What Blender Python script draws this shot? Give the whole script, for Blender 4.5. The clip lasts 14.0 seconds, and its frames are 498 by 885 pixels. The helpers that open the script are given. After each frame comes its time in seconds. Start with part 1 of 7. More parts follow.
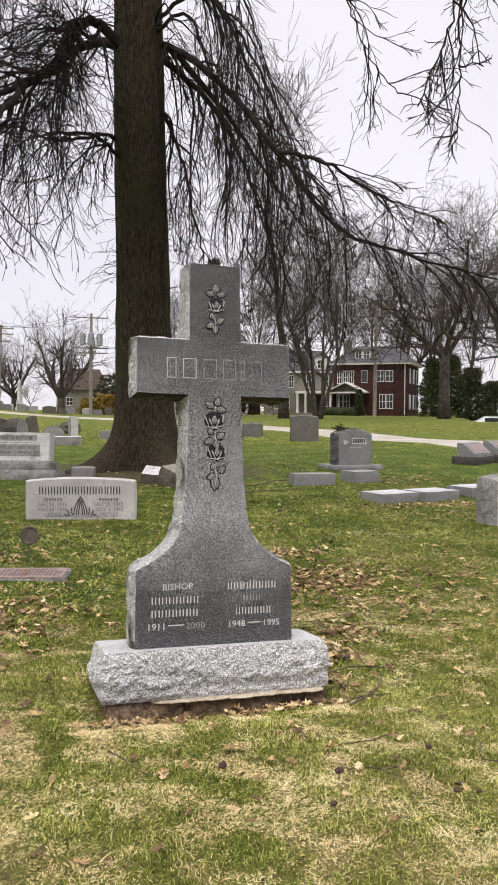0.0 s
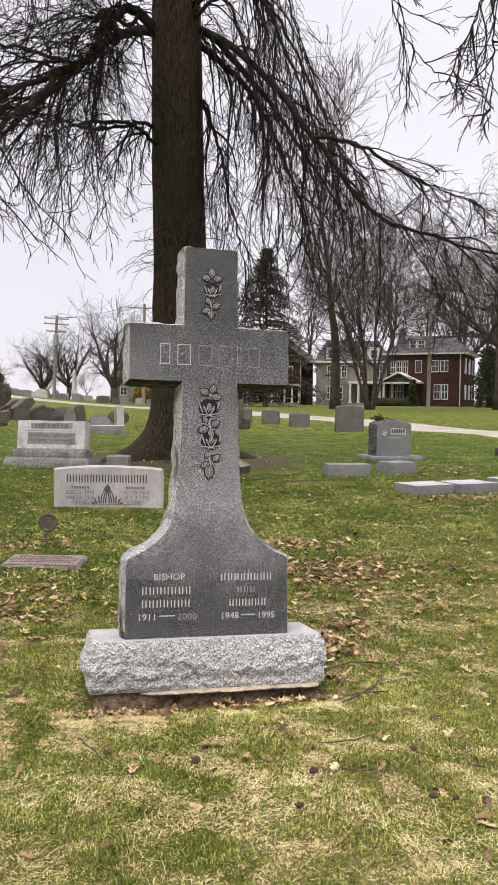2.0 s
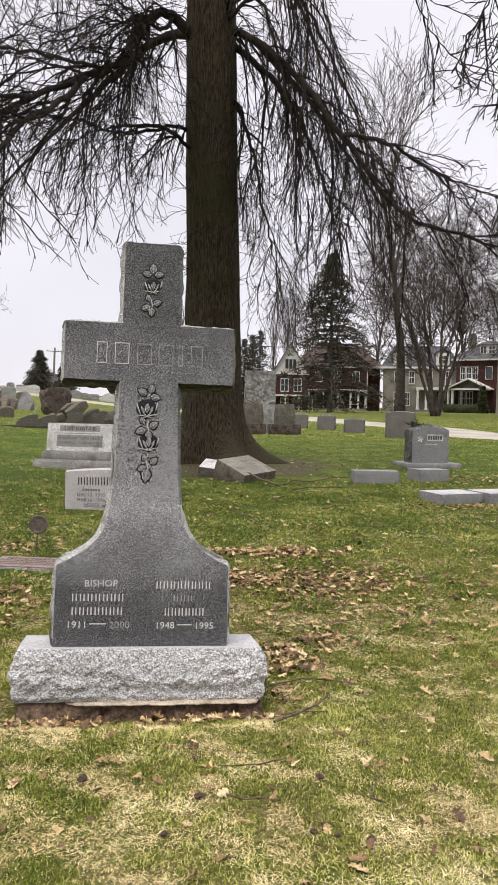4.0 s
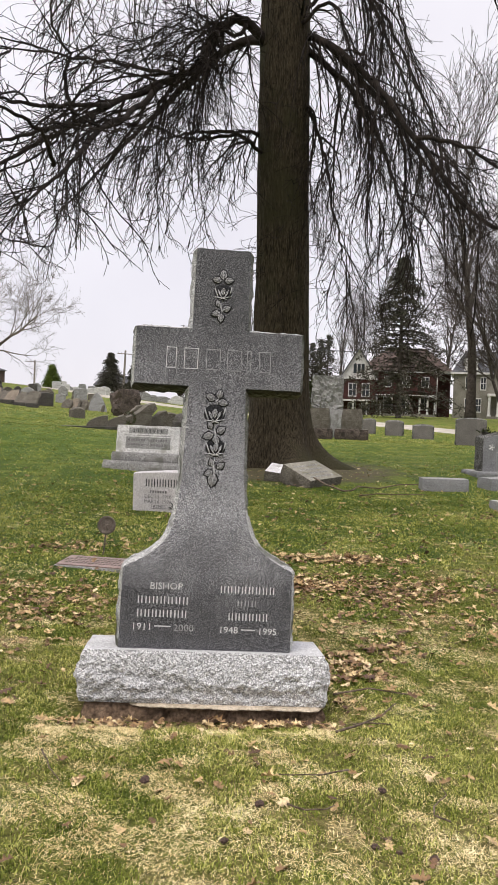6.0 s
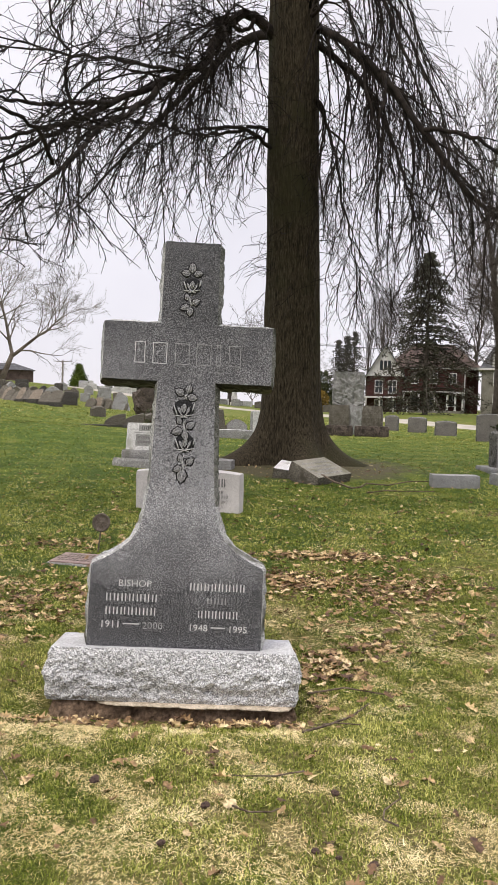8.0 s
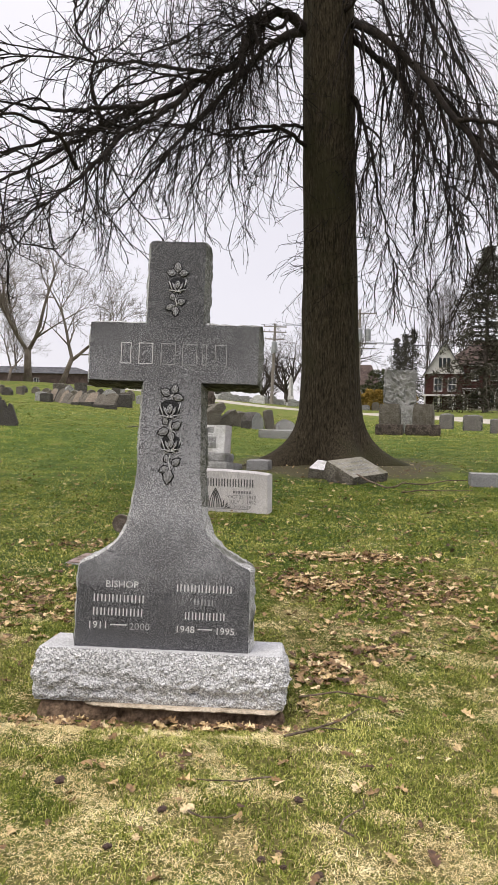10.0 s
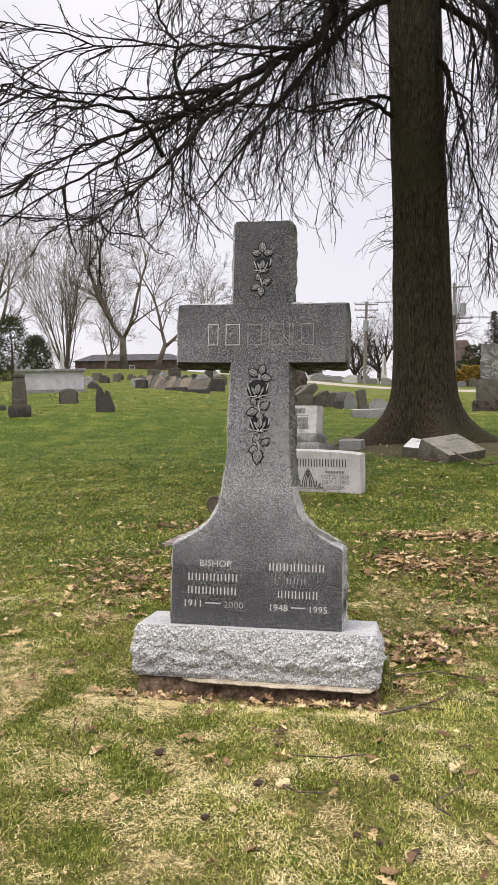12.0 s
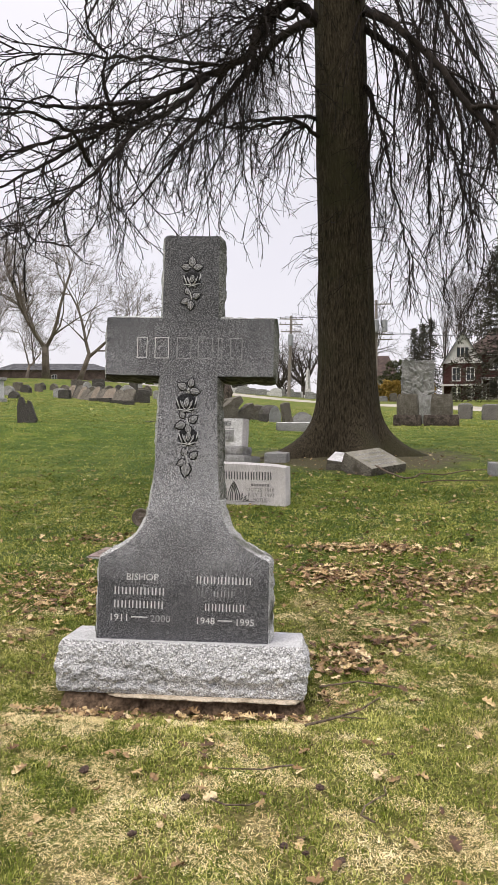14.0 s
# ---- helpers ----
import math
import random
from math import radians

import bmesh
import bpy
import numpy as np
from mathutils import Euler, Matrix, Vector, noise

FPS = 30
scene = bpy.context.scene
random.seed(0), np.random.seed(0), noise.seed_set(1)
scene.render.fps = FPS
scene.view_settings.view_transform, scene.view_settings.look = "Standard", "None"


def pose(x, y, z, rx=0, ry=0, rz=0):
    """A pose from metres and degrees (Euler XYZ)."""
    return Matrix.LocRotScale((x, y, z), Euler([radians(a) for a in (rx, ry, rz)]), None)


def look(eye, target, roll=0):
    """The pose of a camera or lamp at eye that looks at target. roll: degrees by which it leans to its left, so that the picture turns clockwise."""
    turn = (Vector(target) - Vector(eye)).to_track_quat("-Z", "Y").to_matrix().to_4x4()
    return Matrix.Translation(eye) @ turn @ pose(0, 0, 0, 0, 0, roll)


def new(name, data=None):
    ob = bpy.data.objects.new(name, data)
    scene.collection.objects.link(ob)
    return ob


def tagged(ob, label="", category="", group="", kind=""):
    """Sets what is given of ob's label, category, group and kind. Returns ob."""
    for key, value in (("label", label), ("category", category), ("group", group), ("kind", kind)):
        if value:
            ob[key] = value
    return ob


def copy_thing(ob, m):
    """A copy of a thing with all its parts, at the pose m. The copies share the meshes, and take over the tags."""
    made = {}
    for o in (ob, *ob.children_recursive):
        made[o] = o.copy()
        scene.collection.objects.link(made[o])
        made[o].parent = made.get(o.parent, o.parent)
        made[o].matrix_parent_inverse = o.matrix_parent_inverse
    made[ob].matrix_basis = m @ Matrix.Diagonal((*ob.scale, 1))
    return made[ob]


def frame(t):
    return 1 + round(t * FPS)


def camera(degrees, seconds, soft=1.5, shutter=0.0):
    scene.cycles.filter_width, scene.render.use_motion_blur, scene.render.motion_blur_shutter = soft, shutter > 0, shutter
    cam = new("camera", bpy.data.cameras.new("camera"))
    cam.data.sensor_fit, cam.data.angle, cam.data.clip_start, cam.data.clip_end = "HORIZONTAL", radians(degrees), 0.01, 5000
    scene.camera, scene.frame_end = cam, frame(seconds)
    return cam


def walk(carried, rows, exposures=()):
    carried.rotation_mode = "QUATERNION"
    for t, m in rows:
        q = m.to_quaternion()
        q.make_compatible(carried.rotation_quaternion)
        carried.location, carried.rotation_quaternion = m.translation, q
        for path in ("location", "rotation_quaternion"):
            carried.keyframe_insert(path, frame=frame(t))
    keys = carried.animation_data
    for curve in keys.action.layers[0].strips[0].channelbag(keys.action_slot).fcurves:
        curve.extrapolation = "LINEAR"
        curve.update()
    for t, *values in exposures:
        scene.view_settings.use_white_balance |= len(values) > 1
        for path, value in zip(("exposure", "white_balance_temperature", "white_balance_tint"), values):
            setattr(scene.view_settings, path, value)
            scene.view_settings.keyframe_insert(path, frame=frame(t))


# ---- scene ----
cam = camera(35.4, 14.0)
PATH = [
    (0, (-0.982, -3.462, 1.354), (-0.356, -1.564, 1.273), 0.3),
    (0.5, (-0.97, -3.456, 1.351), (-0.365, -1.552, 1.259), 0.1),
    (1, (-0.898, -3.457, 1.351), (-0.32, -1.545, 1.25), 0.1),
    (1.5, (-0.791, -3.453, 1.344), (-0.249, -1.531, 1.238), 0.2),
    (2, (-0.69, -3.452, 1.343), (-0.197, -1.517, 1.236), 0.5),
    (4.3, (-0.054, -3.406, 1.328), (0.24, -1.43, 1.234), 1.0),
    (4.5, (-0.055, -3.406, 1.329), (0.222, -1.428, 1.235), 1.1),
    (5, (-0.062, -3.406, 1.337), (0.167, -1.421, 1.242), 1.4),
    (5.5, (-0.078, -3.396, 1.344), (0.104, -1.406, 1.25), 1.7),
    (6, (-0.077, -3.4, 1.339), (0.073, -1.407, 1.25), 1.7),
    (6.5, (-0.073, -3.396, 1.335), (0.055, -1.402, 1.248), 1.6),
    (7, (-0.065, -3.392, 1.338), (0.048, -1.397, 1.249), 1.4),
    (7.5, (0.068, -3.373, 1.334), (0.16, -1.378, 1.239), 1.3),
    (7.7, (0.127, -3.367, 1.332), (0.212, -1.372, 1.236), 1.3),
    (9.8, (0.459, -3.332, 1.329), (0.437, -1.334, 1.236), 0.8),
    (10, (0.514, -3.32, 1.33), (0.439, -1.323, 1.233), 0.5),
    (10.5, (0.515, -3.328, 1.336), (0.375, -1.336, 1.225), 0.1),
    (11, (0.534, -3.32, 1.329), (0.314, -1.336, 1.203), -0.5),
    (11.5, (0.526, -3.319, 1.327), (0.238, -1.345, 1.19), -1.0),
    (12, (0.534, -3.317, 1.319), (0.221, -1.347, 1.177), -1.3),
    (12.5, (0.531, -3.316, 1.322), (0.252, -1.341, 1.175), -1.2),
    (13, (0.531, -3.32, 1.32), (0.316, -1.336, 1.176), -1.1),
    (13.5, (0.526, -3.328, 1.326), (0.37, -1.338, 1.194), -0.7),
    (14, (0.52, -3.338, 1.326), (0.399, -1.344, 1.212), -0.5),
]
walk(cam, [(t, look(eye, target, roll)) for t, eye, target, roll in PATH])

# ---- light ----
world = bpy.data.worlds.new("overcast_sky")
scene.world = world
world.use_nodes = True
wn, wl = world.node_tree.nodes, world.node_tree.links
wn.clear()
sky = wn.new("ShaderNodeTexSky")
sky.sky_type, sky.sun_disc = "NISHITA", False
sky.sun_elevation, sky.sun_rotation = radians(60), radians(222)
cloud_at = wn.new("ShaderNodeTexCoord")
cloud = wn.new("ShaderNodeTexNoise")
cloud.inputs["Scale"].default_value, cloud.inputs["Detail"].default_value = 2.2, 5
cloud_ramp = wn.new("ShaderNodeValToRGB")
cloud_ramp.color_ramp.elements[0].position, cloud_ramp.color_ramp.elements[0].color = 0.3, (9.3, 8.95, 9.75, 1)
cloud_ramp.color_ramp.elements[1].position, cloud_ramp.color_ramp.elements[1].color = 0.7, (11.3, 10.9, 11.5, 1)
veil = wn.new("ShaderNodeMixRGB")
veil.inputs[0].default_value = 0.9
back = wn.new("ShaderNodeBackground")
back.inputs["Strength"].default_value = 0.1
sky_out = wn.new("ShaderNodeOutputWorld")
wl.new(cloud_at.outputs["Generated"], cloud.inputs["Vector"])
wl.new(cloud.outputs["Fac"], cloud_ramp.inputs["Fac"])
wl.new(sky.outputs["Color"], veil.inputs[1])
dome = wn.new("ShaderNodeSeparateXYZ")
wl.new(cloud_at.outputs["Generated"], dome.inputs[0])
zenith = wn.new("ShaderNodeMapRange")
zenith.interpolation_type = "SMOOTHSTEP"
zenith.inputs["From Min"].default_value, zenith.inputs["From Max"].default_value = 0.45, 0.95
zenith.inputs["To Min"].default_value, zenith.inputs["To Max"].default_value = 1.0, 2.6
wl.new(dome.outputs["Z"], zenith.inputs["Value"])
lift = wn.new("ShaderNodeVectorMath")
lift.operation = "SCALE"
wl.new(cloud_ramp.outputs["Color"], lift.inputs[0])
wl.new(zenith.outputs["Result"], lift.inputs["Scale"])
wl.new(lift.outputs["Vector"], veil.inputs[2])
wl.new(veil.outputs["Color"], back.inputs["Color"])
wl.new(back.outputs["Background"], sky_out.inputs["Surface"])

sun = new("sun", bpy.data.lights.new("sun", "SUN"))
sun.data.energy, sun.data.angle, sun.data.color = 1.6, radians(25), (1.0, 0.91, 0.76)
sun.matrix_world = look((-5, -5.5, 13), (0, 0, 0))
scene.view_settings.exposure = -0.06


# ---- materials ----
def rgb(c, k=1.0):
    return (c[0] * k, c[1] * k, c[2] * k, 1)


def surface(name, low, high, grain=8.0, fine=120.0, fine_mix=0.35, rough=0.9, bump=0.3, bump_scale=60.0, vary=0.0,
            stain=None, stain_scale=2.0, metal=0.0, stretch=(1, 1, 1), island=False):
    """A worn surface: two colours by a broad noise, fine grain over it, stains and relief."""
    m = bpy.data.materials.new(name)
    m.use_nodes = True
    n, l = m.node_tree.nodes, m.node_tree.links
    bsdf = n["Principled BSDF"]
    bsdf.inputs["Roughness"].default_value, bsdf.inputs["Metallic"].default_value = rough, metal
    bsdf.inputs["Specular IOR Level"].default_value = 0.1 if rough >= 0.85 else 0.4
    at = n.new("ShaderNodeTexCoord")
    mp = n.new("ShaderNodeMapping")
    mp.inputs["Scale"].default_value = stretch
    l.new(at.outputs["Object"], mp.inputs["Vector"])
    broad = n.new("ShaderNodeTexNoise")
    broad.inputs["Scale"].default_value, broad.inputs["Detail"].default_value = grain, 4
    l.new(mp.outputs["Vector"], broad.inputs["Vector"])
    ramp = n.new("ShaderNodeValToRGB")
    ramp.color_ramp.elements[0].position, ramp.color_ramp.elements[0].color = 0.32, rgb(low)
    ramp.color_ramp.elements[1].position, ramp.color_ramp.elements[1].color = 0.68, rgb(high)
    l.new(broad.outputs["Fac"], ramp.inputs["Fac"])
    small = n.new("ShaderNodeTexNoise")
    small.inputs["Scale"].default_value, small.inputs["Detail"].default_value = fine, 2
    l.new(mp.outputs["Vector"], small.inputs["Vector"])
    spread = n.new("ShaderNodeMapRange")
    spread.inputs["From Min"].default_value, spread.inputs["From Max"].default_value = 0.3, 0.7
    spread.inputs["To Min"].default_value, spread.inputs["To Max"].default_value = 1 - fine_mix, 1 + fine_mix
    l.new(small.outputs["Fac"], spread.inputs["Value"])
    mul = n.new("ShaderNodeVectorMath")
    mul.operation = "SCALE"
    l.new(ramp.outputs["Color"], mul.inputs[0])
    l.new(spread.outputs["Result"], mul.inputs["Scale"])
    colour = mul.outputs["Vector"]
    if stain:
        blot = n.new("ShaderNodeTexNoise")
        blot.inputs["Scale"].default_value, blot.inputs["Detail"].default_value = stain_scale, 6
        l.new(at.outputs["Object"], blot.inputs["Vector"])
        sr = n.new("ShaderNodeMapRange")
        sr.inputs["From Min"].default_value, sr.inputs["From Max"].default_value = 0.52, 0.68
        l.new(blot.outputs["Fac"], sr.inputs["Value"])
        mx = n.new("ShaderNodeMixRGB")
        mx.inputs[2].default_value = rgb(stain)
        l.new(sr.outputs["Result"], mx.inputs[0])
        l.new(colour, mx.inputs[1])
        colour = mx.outputs["Color"]
    if vary:
        if island:
            info = n.new("ShaderNodeNewGeometry").outputs["Random Per Island"]
        else:
            info = n.new("ShaderNodeObjectInfo").outputs["Random"]
        vr = n.new("ShaderNodeMapRange")
        vr.inputs["To Min"].default_value, vr.inputs["To Max"].default_value = 1 - vary, 1 + vary
        l.new(info, vr.inputs["Value"])
        vm = n.new("ShaderNodeVectorMath")
        vm.operation = "SCALE"
        l.new(colour, vm.inputs[0])
        l.new(vr.outputs["Result"], vm.inputs["Scale"])
        colour = vm.outputs["Vector"]
    l.new(colour, bsdf.inputs["Base Color"])
    if bump:
        bn = n.new("ShaderNodeTexNoise")
        bn.inputs["Scale"].default_value, bn.inputs["Detail"].default_value = bump_scale, 6
        l.new(mp.outputs["Vector"], bn.inputs["Vector"])
        bp = n.new("ShaderNodeBump")
        bp.inputs["Strength"].default_value, bp.inputs["Distance"].default_value = bump, 0.02
        l.new(bn.outputs["Fac"], bp.inputs["Height"])
        l.new(bp.outputs["Normal"], bsdf.inputs["Normal"])
    return m


def lawn_material(name, blades):
    """Spring lawn: green and dormant straw in patches, more straw in the worn open part by the cross."""
    m = bpy.data.materials.new(name)
    m.use_nodes = True
    n, l = m.node_tree.nodes, m.node_tree.links
    bsdf = n["Principled BSDF"]
    bsdf.inputs["Roughness"].default_value = 0.85
    bsdf.inputs["Specular IOR Level"].default_value = 0.12
    geo = n.new("ShaderNodeNewGeometry")
    patch = n.new("ShaderNodeTexNoise")
    patch.inputs["Scale"].default_value, patch.inputs["Detail"].default_value, patch.inputs["Roughness"].default_value = 2.3, 5, 0.62
    l.new(geo.outputs["Position"], patch.inputs["Vector"])
    wide = n.new("ShaderNodeTexNoise")
    wide.inputs["Scale"].default_value, wide.inputs["Detail"].default_value = 0.35, 3
    l.new(geo.outputs["Position"], wide.inputs["Vector"])
    xyz = n.new("ShaderNodeSeparateXYZ")
    l.new(geo.outputs["Position"], xyz.inputs[0])
    worn = n.new("ShaderNodeMapRange")
    worn.interpolation_type = "SMOOTHSTEP"
    worn.inputs["From Min"].default_value, worn.inputs["From Max"].default_value = 0.6, 3.0
    worn.inputs["To Min"].default_value, worn.inputs["To Max"].default_value = 0.02, -0.15
    side = n.new("ShaderNodeMath")
    side.operation, side.inputs[1].default_value = "MULTIPLY_ADD", -0.42
    l.new(xyz.outputs["X"], side.inputs[0])
    l.new(xyz.outputs["Y"], side.inputs[2])
    l.new(side.outputs[0], worn.inputs["Value"])
    total = n.new("ShaderNodeMath")
    l.new(patch.outputs["Fac"], total.inputs[0])
    l.new(worn.outputs["Result"], total.inputs[1])
    far_dry = n.new("ShaderNodeMath")
    far_dry.operation, far_dry.inputs[1].default_value = "MULTIPLY_ADD", 0.22
    l.new(wide.outputs["Fac"], far_dry.inputs[0])
    l.new(total.outputs[0], far_dry.inputs[2])
    reach = n.new("ShaderNodeVectorMath")
    reach.operation = "LENGTH"
    l.new(geo.outputs["Position"], reach.inputs[0])
    distant = n.new("ShaderNodeMapRange")
    distant.inputs["From Min"].default_value, distant.inputs["From Max"].default_value = 13, 42
    distant.inputs["To Min"].default_value, distant.inputs["To Max"].default_value = 0.0, 0.12
    l.new(reach.outputs["Value"], distant.inputs["Value"])
    drier = n.new("ShaderNodeMath")
    l.new(far_dry.outputs[0], drier.inputs[0])
    l.new(distant.outputs["Result"], drier.inputs[1])
    last = drier.outputs[0]
    if blades:
        jitter = n.new("ShaderNodeMath")
        jitter.operation, jitter.inputs[1].default_value = "MULTIPLY_ADD", 0.16
        l.new(geo.outputs["Random Per Island"], jitter.inputs[0])
        l.new(last, jitter.inputs[2])
        last = jitter.outputs[0]
    ramp = n.new("ShaderNodeValToRGB")
    e = ramp.color_ramp.elements
    if blades:
        stops = [(0.50, (0.055, 0.105, 0.020)), (0.62, (0.105, 0.165, 0.030)), (0.74, (0.24, 0.24, 0.075)), (0.85, (0.48, 0.38, 0.19)), (1.0, (0.60, 0.48, 0.27))]
    else:
        stops = [(0.45, (0.058, 0.096, 0.010)), (0.56, (0.115, 0.148, 0.020)), (0.68, (0.16, 0.155, 0.040)), (0.80, (0.24, 0.20, 0.08)), (1.0, (0.32, 0.26, 0.12))]
    e[0].position, e[0].color = stops[0][0], rgb(stops[0][1])
    e[1].position, e[1].color = stops[-1][0], rgb(stops[-1][1])
    for p, c in stops[1:-1]:
        s = e.new(p)
        s.color = rgb(c)
    l.new(last, ramp.inputs["Fac"])
    fine = n.new("ShaderNodeTexNoise")
    fine.inputs["Scale"].default_value, fine.inputs["Detail"].default_value = (9.0 if blades else 45.0), 3
    l.new(geo.outputs["Position"], fine.inputs["Vector"])
    spread = n.new("ShaderNodeMapRange")
    spread.inputs["From Min"].default_value, spread.inputs["From Max"].default_value = 0.3, 0.7
    spread.inputs["To Min"].default_value, spread.inputs["To Max"].default_value = 0.5, 1.42
    l.new(fine.outputs["Fac"], spread.inputs["Value"])
    mul = n.new("ShaderNodeVectorMath")
    mul.operation = "SCALE"
    l.new(ramp.outputs["Color"], mul.inputs[0])
    l.new(spread.outputs["Result"], mul.inputs["Scale"])
    # the sheet between the near blades is darker; far off it is itself the sward
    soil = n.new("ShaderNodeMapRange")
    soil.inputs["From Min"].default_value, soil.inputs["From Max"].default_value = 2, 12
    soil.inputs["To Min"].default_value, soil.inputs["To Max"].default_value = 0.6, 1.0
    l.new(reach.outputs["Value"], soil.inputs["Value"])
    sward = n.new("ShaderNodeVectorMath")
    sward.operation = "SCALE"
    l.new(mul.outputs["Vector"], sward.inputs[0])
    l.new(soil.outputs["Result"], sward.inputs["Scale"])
    # worn bare earth round the foot of the oak, ragged at its edge
    foot = n.new("ShaderNodeVectorMath")
    foot.operation, foot.inputs[1].default_value = "DISTANCE", (1.45, 8.45, 0.35)
    l.new(geo.outputs["Position"], foot.inputs[0])
    ragged = n.new("ShaderNodeMath")
    ragged.operation, ragged.inputs[1].default_value = "MULTIPLY_ADD", 1.5
    l.new(patch.outputs["Fac"], ragged.inputs[0])
    l.new(foot.outputs["Value"], ragged.inputs[2])
    bare = n.new("ShaderNodeMapRange")
    bare.inputs["From Min"].default_value, bare.inputs["From Max"].default_value = 2.1, 2.7
    bare.inputs["To Min"].default_value, bare.inputs["To Max"].default_value = 0.85, 0.0
    l.new(ragged.outputs[0], bare.inputs["Value"])
    earth = n.new("ShaderNodeMix")
    earth.data_type = "RGBA"
    l.new(bare.outputs["Result"], earth.inputs[0])
    l.new(sward.outputs["Vector"], earth.inputs[6])
    earth.inputs[7].default_value = rgb((0.085, 0.068, 0.042))
    l.new(earth.outputs[2], bsdf.inputs["Base Color"])
    if not blades:
        bp = n.new("ShaderNodeBump")
        bp.inputs["Strength"].default_value, bp.inputs["Distance"].default_value = 0.8, 0.03
        l.new(fine.outputs["Fac"], bp.inputs["Height"])
        l.new(bp.outputs["Normal"], bsdf.inputs["Normal"])
    return m


def granite(name, dark, mid, light, rough=0.6, grain=170.0, bump=0.15, bump_scale=90.0, stain=None, pale_band=None):
    """Granite: dark, grey and pale crystals, with slow weathering over them."""
    m = bpy.data.materials.new(name)
    m.use_nodes = True
    n, l = m.node_tree.nodes, m.node_tree.links
    bsdf = n["Principled BSDF"]
    bsdf.inputs["Roughness"].default_value, bsdf.inputs["Specular IOR Level"].default_value = rough, 0.15
    at = n.new("ShaderNodeTexCoord")
    g = n.new("ShaderNodeTexVoronoi")
    g.inputs["Scale"].default_value, g.inputs["Randomness"].default_value = grain * 1.5, 1.0
    l.new(at.outputs["Object"], g.inputs["Vector"])
    pick = n.new("ShaderNodeSeparateColor")
    l.new(g.outputs["Color"], pick.inputs[0])
    coarse = n.new("ShaderNodeTexNoise")
    coarse.inputs["Scale"].default_value, coarse.inputs["Detail"].default_value = grain * 3.0, 2
    l.new(at.outputs["Object"], coarse.inputs["Vector"])
    blend = n.new("ShaderNodeMath")
    blend.operation, blend.inputs[1].default_value = "MULTIPLY_ADD", 0.30
    l.new(coarse.outputs["Fac"], blend.inputs[0])
    half = n.new("ShaderNodeMath")
    half.operation, half.inputs[1].default_value = "MULTIPLY", 0.85
    l.new(pick.outputs[0], half.inputs[0])
    l.new(half.outputs[0], blend.inputs[2])
    ramp = n.new("ShaderNodeValToRGB")
    e = ramp.color_ramp.elements
    e[0].position, e[0].color = 0.22, rgb(dark)
    e[1].position, e[1].color = 0.98, rgb(light)
    s = e.new(0.62)
    s.color = rgb(mid)
    l.new(blend.outputs[0], ramp.inputs["Fac"])
    w = n.new("ShaderNodeTexNoise")
    w.inputs["Scale"].default_value, w.inputs["Detail"].default_value = 3.5, 5
    l.new(at.outputs["Object"], w.inputs["Vector"])
    wr = n.new("ShaderNodeMapRange")
    wr.inputs["From Min"].default_value, wr.inputs["From Max"].default_value = 0.3, 0.7
    wr.inputs["To Min"].default_value, wr.inputs["To Max"].default_value = 0.82, 1.15
    l.new(w.outputs["Fac"], wr.inputs["Value"])
    mul = n.new("ShaderNodeVectorMath")
    mul.operation = "SCALE"
    l.new(ramp.outputs["Color"], mul.inputs[0])
    l.new(wr.outputs["Result"], mul.inputs["Scale"])
    colour = mul.outputs["Vector"]
    if pale_band:
        # a paler band across the stone between two heights, wavering with the noise
        xyz = n.new("ShaderNodeSeparateXYZ")
        l.new(at.outputs["Object"], xyz.inputs[0])
        wob = n.new("ShaderNodeTexNoise")
        wob.inputs["Scale"].default_value, wob.inputs["Detail"].default_value = 3.0, 4
        l.new(at.outputs["Object"], wob.inputs["Vector"])
        sh = n.new("ShaderNodeMath")
        sh.operation, sh.inputs[1].default_value = "MULTIPLY_ADD", 0.5
        l.new(wob.outputs["Fac"], sh.inputs[0])
        l.new(xyz.outputs["Z"], sh.inputs[2])
        curve = n.new("ShaderNodeValToRGB")
        ce = curve.color_ramp.elements
        k = 1 / 2.4
        ce[0].position, ce[0].color = (pale_band[0] + 0.1) * k, (1, 1, 1, 1)
        ce[1].position, ce[1].color = (pale_band[1] + 0.55) * k, (1, 1, 1, 1)
        c2 = ce.new((pale_band[0] + 0.5) * k)
        c2.color = (pale_band[2], pale_band[2], pale_band[2], 1)
        sc = n.new("ShaderNodeMath")
        sc.operation, sc.inputs[1].default_value = "MULTIPLY", k
        l.new(sh.outputs[0], sc.inputs[0])
        l.new(sc.outputs[0], curve.inputs["Fac"])
        bl = n.new("ShaderNodeVectorMath")
        bl.operation = "MULTIPLY"
        l.new(colour, bl.inputs[0])
        l.new(curve.outputs["Color"], bl.inputs[1])
        colour = bl.outputs["Vector"]
    if stain:
        b = n.new("ShaderNodeTexNoise")
        b.inputs["Scale"].default_value, b.inputs["Detail"].default_value = 6, 8
        l.new(at.outputs["Object"], b.inputs["Vector"])
        sr = n.new("ShaderNodeMapRange")
        sr.inputs["From Min"].default_value, sr.inputs["From Max"].default_value = 0.53, 0.66
        l.new(b.outputs["Fac"], sr.inputs["Value"])
        mx = n.new("ShaderNodeMixRGB")
        mx.inputs[2].default_value = rgb(stain)
        l.new(sr.outputs["Result"], mx.inputs[0])
        l.new(colour, mx.inputs[1])
        colour = mx.outputs["Color"]
    l.new(colour, bsdf.inputs["Base Color"])
    bn = n.new("ShaderNodeTexNoise")
